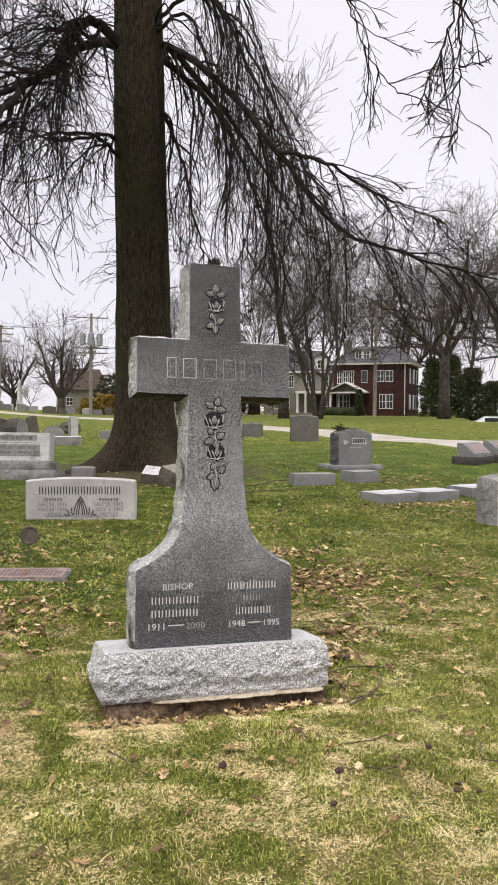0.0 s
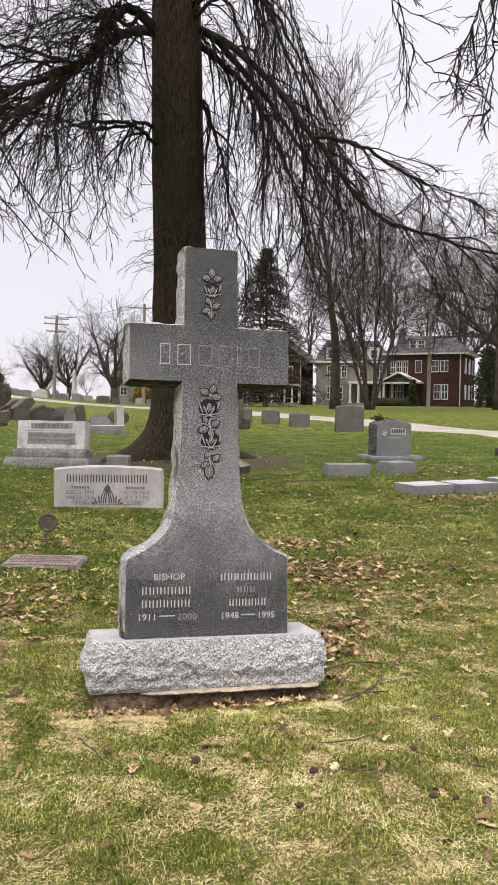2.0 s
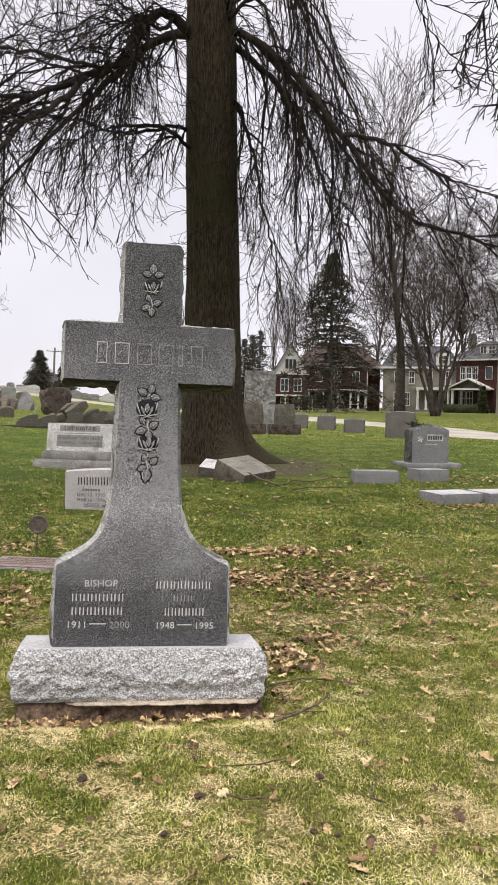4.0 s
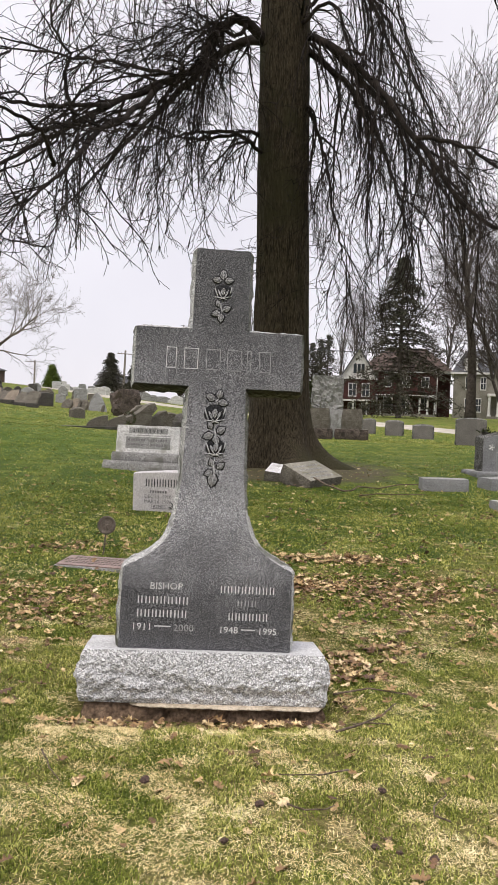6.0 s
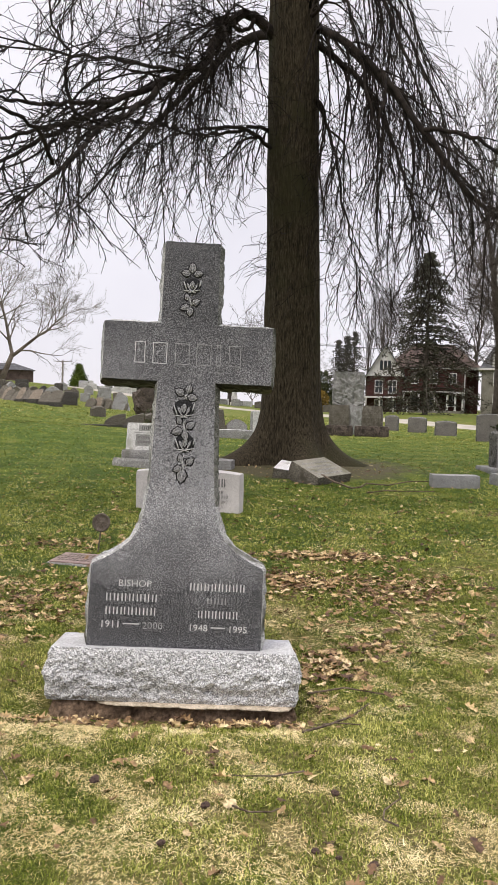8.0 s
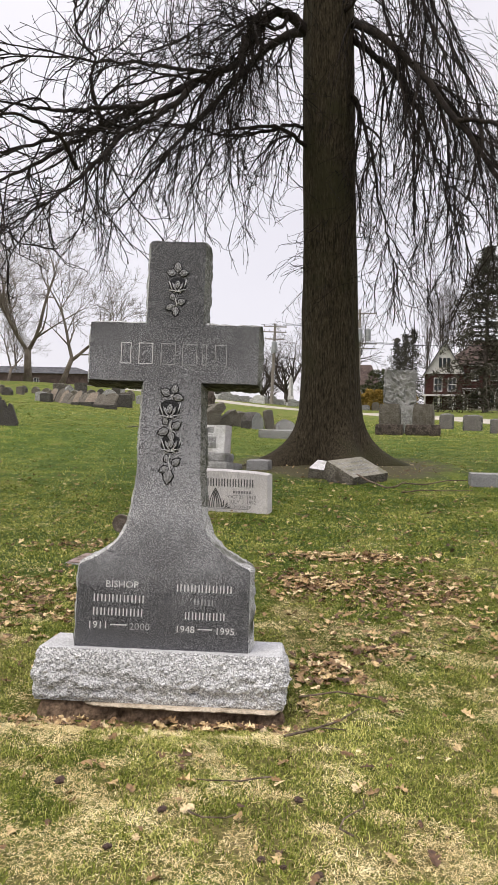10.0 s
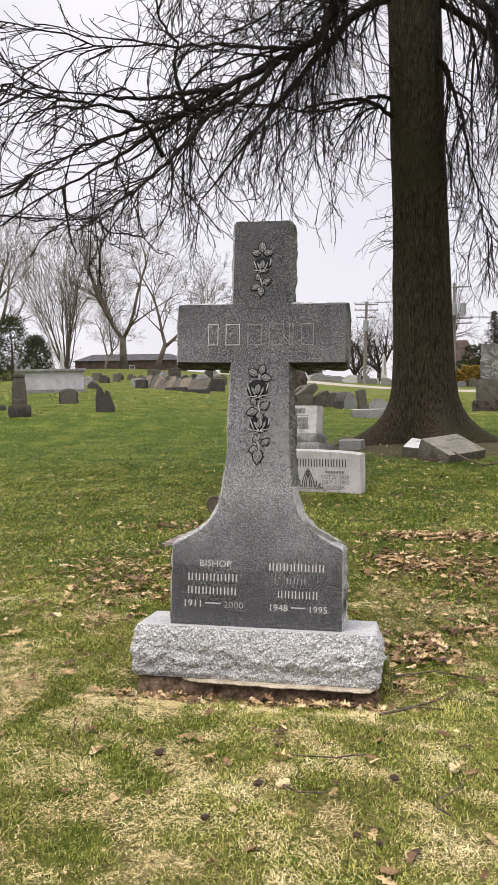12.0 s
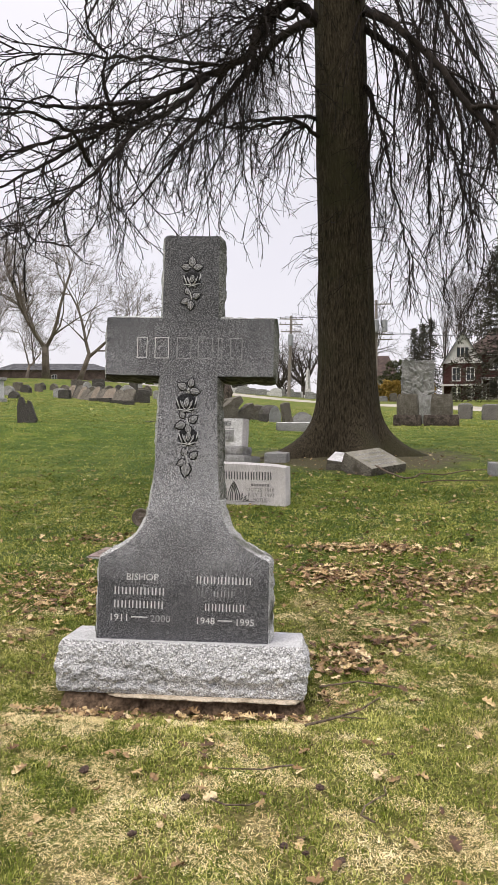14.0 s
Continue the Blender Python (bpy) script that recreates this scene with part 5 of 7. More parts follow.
BROWN, DARK, GREY, PALE = [M_BROWNSTONE, M_BROWNSTONE], [M_DARKSTONE, M_DARKSTONE], [M_GREY, M_GREY_ROUGH], [M_MARBLE, M_MARBLE]
old_stone("squared dark grey granite headstone on the far lawn", 7.35, 16.8, 0.76, 0.74, [M_DUN, M_SPLIT], turn=-10, crown=0.04, seed=71)
for k, (x, y, w, h) in enumerate(((7.4, 29.0, 0.46, 0.62), (8.05, 27.3, 0.62, 0.60), (8.35, 24.4, 0.66, 0.52))):
    old_stone("small weathered grey headstone near the lane", x, y, w, h, [M_DUN, M_SPLIT], turn=-16, tip=-3, crown=0.03, bulge=0.07, seed=73 + k, group="small stones by the lane", d=0.3)
old_stone("round-topped dark headstone with a pale face", -0.12, 20.5, 0.52, 0.54, [M_GREY, M_DARKSTONE], turn=48, crown=0.26, seed=80, d=0.46)
old_stone("thin upright dark slab behind the round-topped stone", 0.30, 21.2, 0.26, 0.66, BROWN, turn=30, tip=-6, side=-6, seed=81, crown=0.03)
old_stone("round-topped brown weathered headstone", -0.72, 22.6, 0.86, 0.50, BROWN, turn=22, crown=0.26, seed=82, bulge=0.05, d=0.3)
old_stone("tapered pale scroll-shaped stone in the grass", 0.75, 19.6, 0.62, 0.40, [M_GREY_ROUGH, M_BROWNSTONE], turn=20, tip=-16, crown=0.18, seed=83)
old_stone("narrow pale upright stone among brown ones", 1.28, 19.4, 0.22, 0.66, [M_MARBLE, M_GREY], turn=20, crown=0.02, seed=84)
low_block("long low pale granite curb block", 0.50, 14.5, 0.88, 0.34, 0.19, -6, [M_MARBLE, M_GREY], 85)
low_block("low square grey grave block", 2.45, 20.2, 0.70, 0.4, 0.26, -6, [M_GREY, M_GREY_ROUGH], 86)


def notched_stone():
    x, y = -5.10, 12.6
    root = thing("headstone", "dark jagged upright stone with a notched top", "gravestone", pose(x, y, seat(x, y), -4, 0, 12))
    pts = [(-0.17, 0.0), (0.19, 0.0), (0.21, 0.10), (0.13, 0.36), (0.09, 0.47), (0.05, 0.49), (0.015, 0.42), (-0.01, 0.37), (-0.035, 0.48), (-0.07, 0.56), (-0.13, 0.55), (-0.17, 0.38)]
    part("slab", prism(pts, 0.22, 0.014, 6, 0.02, seed=88, freq=14), DARK, root)


notched_stone()
old_stone("small rough grey stone on the lawn", -7.70, 17.1, 0.40, 0.38, [M_BROWNSTONE, M_DARKSTONE], turn=18, crown=0.04, bulge=0.07, seed=89)


def pillar_stone():
    x, y = -6.50, 11.55
    root = thing("pillar_stone", "weathered tapering pillar stone on a dark block base", "gravestone", pose(x, y, seat(x, y), 0, 0, 24))
    part("base", prism([(-0.20, -0.18), (0.20, -0.18), (0.20, 0.20), (-0.20, 0.20)], 0.25, 0.03, 5, 0.05, axis="z", seed=90), DARK, root)
    part("shaft", prism([(-0.14, -0.12), (0.14, -0.12), (0.14, 0.14), (-0.14, 0.14)], 0.56, 0.02, 6, 0.05, axis="z", seed=93, taper=0.22), BROWN, root).matrix_basis = pose(0, 0, 0.25)
    part("cap", one_box(-0.13, 0.13, -0.11, 0.13, 0.81, 0.88, 0.015), M_BROWNSTONE, root)


pillar_stone()
old_stone("dark square weathered headstone on the lawn", -8.3, 13.6, 0.55, 0.42, DARK, turn=15, crown=0.02, seed=91, base=(0.1, 0.15))
old_stone("low brown rounded stone in the grass", -3.70, 22.2, 0.40, 0.34, BROWN, turn=28, crown=0.06, bulge=0.06, seed=92, d=0.3)
rng = random.Random(21)
for k in range(16):
    u = k / 15
    old_stone("thin weathered slab leaning back in a long row", -12.1 + 5.0 * u + rng.uniform(-0.08, 0.08), 39.6 - 8.3 * u, 0.44 + 0.10 * rng.random(), 0.70 + 0.16 * rng.random(), rng.choice((BROWN, BROWN, [M_RUST, M_BROWNSTONE], [M_RUST, M_DARKSTONE])), d=0.11,
              turn=-40 + rng.uniform(-8, 8), tip=-36 + rng.uniform(-9, 9), crown=0.16 * rng.random() + 0.04, bulge=0.05, seed=100 + k, group="row of leaning slabs")
for k in range(4):
    low_block("low broken grey block at the foot of the leaning row", -9.4 + 0.85 * k, 34.4 - 1.25 * k, 0.55, 0.35, 0.14 + 0.05 * (k % 2), -30 + 14 * k, [M_BROWNSTONE, M_DARKSTONE], 108 + k, "broken blocks by the row")
for k in range(5):
    old_stone("rough brown stone leaning in the row", -6.5 + 0.42 * k, 36.8 - 0.1 * k, 0.50, 0.46 + 0.14 * rng.random(), (BROWN, [M_RUST, M_BROWNSTONE])[k % 2], turn=-38, tip=-24, crown=0.14, bulge=0.12, seed=112 + k, group="brown stones behind")
for k, (x, y, w, h) in enumerate(((-8.2, 36.0, 0.9, 0.62), (-7.5, 37.0, 0.8, 0.7), (-6.2, 40.5, 0.7, 1.05))):
    old_stone("dark squared stone behind the leaning row", x, y, w, h, DARK if k < 2 else GREY, turn=12, crown=0.04, seed=126 + k, group="dark stones behind", d=0.35)
old_stone("pale triangular leaning slab beside the row", -4.75, 36.2, 0.95, 0.95, [M_GREY, M_BROWNSTONE], turn=24, tip=-10, crown=0.85, seed=120)


def boulder(label, x, y, w, d, h, material, seed, name="boulder_monument", z=None, sharp=0.22, parent=None, at=None, cut=0.78, crag=0.0):
    bm = bmesh.new()
    bmesh.ops.create_icosphere(bm, subdivisions=5 if crag else 4, radius=1)
    for v in bm.verts:
        q = v.co.normalized()
        f = 1 + sharp * (noise.noise(q * 1.7 + Vector((seed, 0, 0))) + 0.5 * noise.noise(q * 4 + Vector((0, seed, 0)))) + 0.05 * noise.noise(q * 11)
        c = Vector((max(-cut, min(cut, q.x * f)), max(-cut, min(cut, q.y * f)), max(-cut - 0.02, min(cut + 0.07, q.z * f))))
        g = 0.03 * noise.noise(q * 5 + Vector((seed, 3, 0))) + 0.02 * noise.noise(q * 13)
        g -= crag * abs(noise.noise(Vector((q.x * 4.5, q.y * 4.5, q.z * 1.6 + seed)))) + crag * 0.8 * abs(noise.noise(Vector((q.x * 11, q.y * 11, q.z * 7))))
        v.co = Vector((c.x / cut * w / 2 * (1 + g), c.y / cut * d / 2 * (1 + g), (c.z + cut + 0.02) / (2 * cut + 0.09) * h * (1 + g * 0.5)))
    if parent is None:
        ob = part(name, bm, material, smooth=False)
        ob.matrix_basis = pose(x, y, ground_z(x, y) - 0.05 if z is None else z, 0, 0, seed * 37 % 60 - 30)
        return tagged(ob, label, "gravestone")
    ob = part("boulder", bm, material, parent)
    ob.matrix_basis = at
    return ob


def rock_monument():
    x, y = 4.75, 24.2
    root = thing("rock_monument", "tall rough grey boulder on a squared stone pedestal", "gravestone", pose(x, y, seat(x, y), 0, 0, -8))
    part("pedestal", prism([(-0.54, -0.4), (0.54, -0.4), (0.54, 0.4), (-0.54, 0.4)], 1.02, 0.06, 8, 0.06, axis="z", seed=130), [M_LICHEN, M_GREY_ROUGH], root)
    boulder("", 0, 0, 1.16, 0.8, 1.24, M_GREY_ROUGH, 5, parent=root, at=pose(0, 0, 1.01), cut=0.58, sharp=0.30, crag=0.32)
    for k, (px, py) in enumerate(((3.84, 20.2), (4.84, 20.2))):
        r = thing("pedestal_stone", "square-topped brown stone marker on a rough plinth", "gravestone", pose(px, py, seat(px, py), 0, 0, -12), "pair of pedestal stones")
        wide = (0.38, 0.49)[k]
        part("plinth", prism([(-wide, -0.3), (wide, -0.3), (wide, 0.3), (-wide, 0.3)], 0.36, 0.03, 4, 0.08, axis="z", seed=132 + k), [M_BROWNSTONE, M_DARKBROWN], r)
        b = part("block", prism([(-0.30, -0.22), (0.30, -0.22), (0.32, 0.24), (-0.32, 0.24)], 0.62, 0.03, 5, 0.08, axis="z", seed=136 + k, taper=0.12), [M_BROWNSTONE, M_BROWNSTONE], r)
        b.matrix_basis = pose(0, 0, 0.355)


rock_monument()
boulder("dark weathered boulder monument", -2.95, 31.2, 1.22, 0.9, 1.25, M_DARKBROWN, 3, sharp=0.34)
boulder("rounded brown boulder marker", 1.9, 27.5, 0.7, 0.6, 0.5, M_BROWNSTONE, 8)


def scroll_stone(x, y, turn, s, seed):
    root = thing("scroll_stone", "curved scroll-shaped brown gravestone", "gravestone", pose(x, y, seat(x, y), 0, 0, turn), "scroll stones")
    pts = [(-0.30, 0.0), (0.30, 0.0), (0.34, 0.28), (0.46, 0.42), (0.40, 0.54), (0.24, 0.50), (0.08, 0.36), (-0.08, 0.26), (-0.26, 0.20)]
    part("scroll", prism([(a * s, b * s) for a, b in pts], 0.38 * s, 0.03, 5, 0.06, seed=seed), BROWN, root)


for k, (x, y, t, s) in enumerate(((-1.72, 21.1, 20, 1.35), (-1.22, 21.5, 24, 1.0), (-2.15, 23.2, 14, 1.2))):
    scroll_stone(x, y, t, s, 140 + k)


def curb_with_scrolls():
    root = thing("grave_curb", "low dark curb with two fallen curved stones", "grave marker", pose(-2.40, 15.5, seat(-2.4, 15.5, 0.02), 0, 0, 8))
    part("curb", one_box(-0.75, 0.75, -0.1, 0.25, 0, 0.07, 0.015), M_DARKSTONE, root)
    for x in (0.12, 0.55):
        pts = [(-0.28, 0.0), (0.22, 0.0)] + [(0.22 - 0.5 * math.sin(a * 0.19) ** 1.2, 0.26 * math.cos(a * 0.19)) for a in range(8)]
        part("curved_stone", prism(pts, 0.22, 0.01, 3, 0.05, seed=150 + int(x * 10)), BROWN, root).matrix_basis = pose(x, 0, 0.07)


curb_with_scrolls()


def wreath():
    x, y = -1.95, 20.6
    root = thing("wreath", "dark green grave wreath with red berries leaning on a stone", "wreath", pose(x, y, ground_z(x, y) + 0.22, -15, 0, 10))
    rng = random.Random(6)
    vs, fs = [], []
    for _ in range(420):
        a = rng.uniform(0, 6.283)
        c = Vector((math.cos(a) * 0.17, rng.gauss(0, 0.02), math.sin(a) * 0.17)) + Vector((rng.gauss(0, 0.03), 0, rng.gauss(0, 0.03)))
        u = Vector((rng.uniform(-1, 1), rng.uniform(-1, 1), rng.uniform(-1, 1))).normalized() * 0.035
        v = u.cross(Vector((rng.uniform(-1, 1), rng.uniform(-1, 1), rng.uniform(-1, 1)))).normalized() * 0.01
        i = len(vs)
        vs += [tuple(c - u), tuple(c + v), tuple(c + u), tuple(c - v)]
        fs.append((i, i + 1, i + 2, i + 3))
    tagged(part("greenery", (vs, fs), M_YEW, root), kind="stuff")
    for k in range(5):
        bm = bmesh.new()
        bmesh.ops.create_icosphere(bm, subdivisions=2, radius=0.022)
        a = k * 1.25
        put(part("berry", bm, M_BRICK, root, "red berry", smooth=True), 0.17 * math.cos(a), -0.03, 0.17 * math.sin(a))


wreath()


def box_tomb():
    x, y = -13.2, 28.9
    root = thing("box_tomb", "long white box tomb with an overhanging lid", "tomb", pose(x, y, seat(x, y), 0, 0, 24))
    part("plinth", one_box(-1.45, 1.45, -0.55, 0.55, 0, 0.16, 0.02), M_GREY, root)
    part("chest", one_box(-1.34, 1.34, -0.45, 0.45, 0.16, 0.92, 0.02), M_TOMB, root)
    part("lid", one_box(-1.45, 1.45, -0.56, 0.56, 0.92, 1.04, 0.025), M_GREY_ROUGH, root)
    for s in (-1.30, 1.20):
        part("corner_pilaster", one_box(s, s + 0.1, -0.47, -0.44, 0.17, 0.91), M_TOMB, root)


box_tomb()

rng = random.Random(31)
for k in range(40):
    a = -9.5 + 11.5 * k / 39 + rng.uniform(-0.2, 0.2)
    d = 84 + rng.uniform(-3, 12)
    x, y = polar(a, d)
    old_stone("pale weathered headstone across the lane", x, y, rng.uniform(0.5, 1.4), rng.uniform(0.45, 1.0), rng.choice([PALE, PALE, GREY, GREY]), d=0.4, turn=-a, crown=rng.choice([0.05, 0.25]), seed=200 + k, group="pale stones across the lane")
for k in range(9):
    a = 3.2 + 6.8 * k / 8 + rng.uniform(-0.2, 0.2)
    x, y = polar(a, 78 + rng.uniform(-3, 8))
    old_stone("reddish weathered headstone across the lane", x, y, rng.uniform(0.6, 1.3), rng.uniform(0.5, 1.1), rng.choice([PALE, BROWN, GREY]), d=0.4, turn=-a, crown=0.1, seed=230 + k, group="brown stones across the lane")
for k in range(14):
    a = -20.5 + 6.0 * k / 13 + rng.uniform(-0.4, 0.4)
    x, y = polar(a, 46 + rng.uniform(-4, 8))
    old_stone("weathered headstone on the rise", x, y, rng.uniform(0.4, 0.75), rng.uniform(0.3, 0.6), rng.choice([BROWN, BROWN, DARK, GREY]), d=0.25, turn=-a - 40, tip=rng.uniform(-10, 4), crown=rng.choice([0.03, 0.2]), seed=250 + k, group="stones on the rise")
for k in range(18):
    a = -15.5 + 8.5 * k / 17 + rng.uniform(-0.3, 0.3)
    x, y = polar(a, 52 + rng.uniform(-6, 14))
    old_stone("weathered headstone beyond the leaning row", x, y, rng.uniform(0.5, 1.0), rng.uniform(0.45, 0.85), rng.choice([BROWN, BROWN, GREY, DARK]), d=0.3, turn=-a + rng.uniform(-25, 25), tip=rng.uniform(-8, 4), crown=rng.choice([0.03, 0.25]), seed=270 + k, group="stones beyond the row")
for k, (a, d, h) in enumerate(((1.22, 86, 3.4), (3.9, 88, 2.9), (-22.7, 70, 2.9), (-21.85, 66, 2.0))):
    x, y = polar(a, d)
    root = thing("obelisk", "pale stone obelisk on a stepped base", "monument", pose(x, y, seat(x, y), 0, 0, -a), "obelisks")
    part("step", one_box(-0.14 * h, 0.14 * h, -0.14 * h, 0.14 * h, 0, 0.12 * h, 0.03), M_MARBLE, root)
    part("pedestal", one_box(-0.10 * h, 0.10 * h, -0.10 * h, 0.10 * h, 0.12 * h, 0.32 * h, 0.03), M_MARBLE, root)
    vs, fs = [], []
    tube(vs, fs, [(0, 0, 0.32 * h), (0, 0, h * 0.9), (0, 0, h)], [0.085 * h, 0.055 * h, 0.02], 4)
    part("shaft", (vs, fs), M_MARBLE, root)


# ---- houses ----
def window(wall, x, y, z, w, h, sash=True):
    """A window set proud on a front wall that faces -y; z is its foot."""
    fr = part("window", one_box(x - w / 2 - 0.05, x + w / 2 + 0.05, y - 0.09, y - 0.002, z - 0.08, z + h + 0.06), M_TRIM, wall)
    if sash:
        for i in (-1, 1):
            for j in (0, 1):
                part("pane", one_box(x + i * w / 4 - w / 4 + 0.03, x + i * w / 4 + w / 4 - 0.03, y - 0.105, y - 0.085, z + 0.04 + j * h / 2, z + (j + 1) * h / 2 - 0.03), M_PANE, fr)
    else:
        part("pane", one_box(x - w / 2, x + w / 2, y - 0.105, y - 0.085, z, z + h), M_PANE, fr)


def hip_roof(x0, x1, y0, y1, z, rise, flat=0.25, over=0.5):
    bm = bmesh.new()
    a = [bm.verts.new(p) for p in ((x0 - over, y0 - over, z), (x1 + over, y0 - over, z), (x1 + over, y1 + over, z), (x0 - over, y1 + over, z))]
    mx, my = (x0 + x1) / 2, (y0 + y1) / 2
    hx, hy = (x1 - x0) / 2 * flat, (y1 - y0) / 2 * flat * 0.4
    b = [bm.verts.new(p) for p in ((mx - hx, my - hy, z + rise), (mx + hx, my - hy, z + rise), (mx + hx, my + hy, z + rise), (mx - hx, my + hy, z + rise))]
    bm.faces.new(a[::-1])
    bm.faces.new(b)
    for i in range(4):
        bm.faces.new([a[i], a[(i + 1) % 4], b[(i + 1) % 4], b[i]])
    return bm


def gable_roof(x0, x1, y0, y1, z, rise, over=0.4, thick=0.18):
    bm = bmesh.new()
    mx = (x0 + x1) / 2
    k = rise / ((x1 - x0) / 2)
    for s in (-1, 1):
        e = x0 - over if s < 0 else x1 + over
        ze = z - over * k
        q = [(mx, z + rise), (e, ze), (e, ze + thick), (mx, z + rise + thick)]
        f = [bm.verts.new((x, y0 - over, zz)) for x, zz in q]
        g = [bm.verts.new((x, y1 + over, zz)) for x, zz in q]
        bm.faces.new(f)
        bm.faces.new(g[::-1])
        for i in range(4):
            bm.faces.new([f[i], g[i], g[(i + 1) % 4], f[(i + 1) % 4]])
    bmesh.ops.recalc_face_normals(bm, faces=bm.faces)
    return bm


def post(root, x, y, z0, z1, r=0.12, name="column"):
    vs, fs = [], []
    tube(vs, fs, [(x, y, z0), (x, y, z0 + 0.15), (x, y, z0 + 0.16), (x, y, z1 - 0.15), (x, y, z1 - 0.14), (x, y, z1)], [r * 1.4, r * 1.4, r, r * 0.9, r * 1.3, r * 1.3], 8)
    part(name, (vs, fs), M_TRIM, root)


def house_at(name, label, a, d, turn=0):
    x, y = polar(a, d)
    return thing(name, label, "house", pose(x, y, ground_z(x, y) - 0.1, 0, 0, -a + turn))


def brick_house():
    r = house_at("brick_house", "red brick house with slate hip roof and white pediment porch", 26.75, 97, -12)
    w = part("wall", one_box(-5, 4.2, 0, 9, 0, 6.4), M_BRICK, r)
    part("cornice", one_box(-5.5, 4.7, -0.5, 9.5, 6.38, 6.6), M_TRIM, r)
    part("roof", hip_roof(-5, 4.2, 0, 9, 6.6, 2.3, 0.5, 0.55), M_SLATE, r)
    for x in (-4.2, -3.45, -2.7):
        window(w, x, 0, 4.1, 0.55, 1.5)
    window(w, -1.1, 0, 4.2, 0.7, 1.4, False)
    for x in (0.9, 2.0):
        window(w, x, 0, 4.3, 0.85, 1.3)
    for x in (1.2, 2.1):
        window(w, x, 0, 1.0, 0.7, 1.7)
    window(w, -4.2, 0, 1.0, 0.7, 1.7)
    window(w, -3.3, 0, 1.0, 0.7, 1.7)
    part("front_door", one_box(-2.4, -1.4, -0.06, 0.05, 0.5, 2.6), M_DARKSTONE, r)
    part("porch_floor", one_box(-5.0, -0.9, -2.4, 0, 0, 0.5), M_STUCCO, r)
    for x in (-4.8, -1.1):
        post(r, x, -2.2, 0.5, 2.8, 0.16)
    part("porch_beam", one_box(-5.1, -0.8, -2.5, 0, 2.8, 3.0), M_TRIM, r)
    g = part("pediment", gable_roof(-5.1, -0.8, -2.4, 0, 3.0, 1.05, 0.35, 0.16), M_TRIM, r)
    bm = bmesh.new()
    v = [bm.verts.new(p) for p in ((-5.0, -2.2, 3.01), (-0.9, -2.2, 3.01), (-2.95, -2.2, 4.02))]
    f = bm.faces.new(v)
    bmesh.ops.solidify(bm, geom=[f], thickness=0.08)
    part("tympanum", bm, M_STUCCO, g)
    dm = part("dormer", one_box(-2.4, -0.5, 0.6, 3.0, 6.9, 8.3), M_TRIM, r)
    window(dm, -1.95, 0.6, 7.2, 0.7, 0.9)
    window(dm, -0.95, 0.6, 7.2, 0.7, 0.9)
    part("dormer_roof", hip_roof(-2.4, -0.5, 0.6, 3.2, 8.3, 0.5, 0.4, 0.3), M_SLATE, r)
    vs, fs = [], []
    tube(vs, fs, [(3.9, -0.12, 0.2), (3.9, -0.12, 6.4)], [0.07, 0.07], 6)
    part("downspout", (vs, fs), M_TRIM, r)
    for y in (1.6, 4.4, 7.2):
        for z in (1.0, 4.2):
            sw = part("window", one_box(4.202, 4.29, y - 0.55, y + 0.55, z - 0.1, z + 1.7), M_TRIM, w)
            part("pane", one_box(4.285, 4.305, y - 0.45, y + 0.45, z, z + 1.6), M_PANE, sw)
    part("chimney", one_box(-4.7, -3.9, 4.2, 5.2, 6.7, 9.9), M_STUCCO, r)
    part("hedge", prism([(-5.4, -3.4), (-0.6, -3.4), (-0.6, -2.6), (-5.4, -2.6)], 1.1, 0.3, 5, 0.25, axis="z", seed=301), [M_YEW, M_YEW], r)


def grey_house():
    r = house_at("grey_house", "grey stucco house with mansard roof, dormers and white porch columns", 21.45, 99, 2)
    w = part("wall", one_box(-4.6, 4.6, 0, 9, 0, 5.5), M_STUCCO, r)
    part("cornice", one_box(-4.95, 4.95, -0.35, 9.35, 5.45, 5.68), M_TRIM, r)
    part("mansard_roof", hip_roof(-4.6, 4.6, 0, 9, 5.68, 2.8, 0.72, 0.3), M_SLATE, r)
    for x in (-2.6, 2.6):
        dm = part("dormer", one_box(x - 0.8, x + 0.8, -0.05, 1.6, 5.75, 7.4), M_TRIM, r)
        window(dm, x, -0.05, 6.05, 0.8, 1.0)
        part("dormer_roof", gable_roof(x - 0.8, x + 0.8, -0.05, 1.8, 7.4, 0.55, 0.2, 0.1), M_SLATE, r)
    for x in (-2.9, -1.1, 1.1, 3.3):
        window(w, x, 0, 3.6, 0.6, 1.5)
    for x in (-2.9, -1.6):
        window(w, x, 0, 0.9, 0.6, 1.6)
    part("porch_roof", one_box(-0.6, 4.9, -2.6, 0, 2.8, 3.1), M_TRIM, r)
    part("porch_floor", one_box(-0.6, 4.9, -2.6, 0, 0, 0.4), M_STUCCO, r)
    for x in (-0.4, 0.6, 3.2, 4.7):
        post(r, x, -2.4, 0.4, 2.8, 0.16)
    part("front_door", one_box(2.0, 3.0, -0.06, 0.05, 0.5, 2.6), M_DARKSTONE, r)


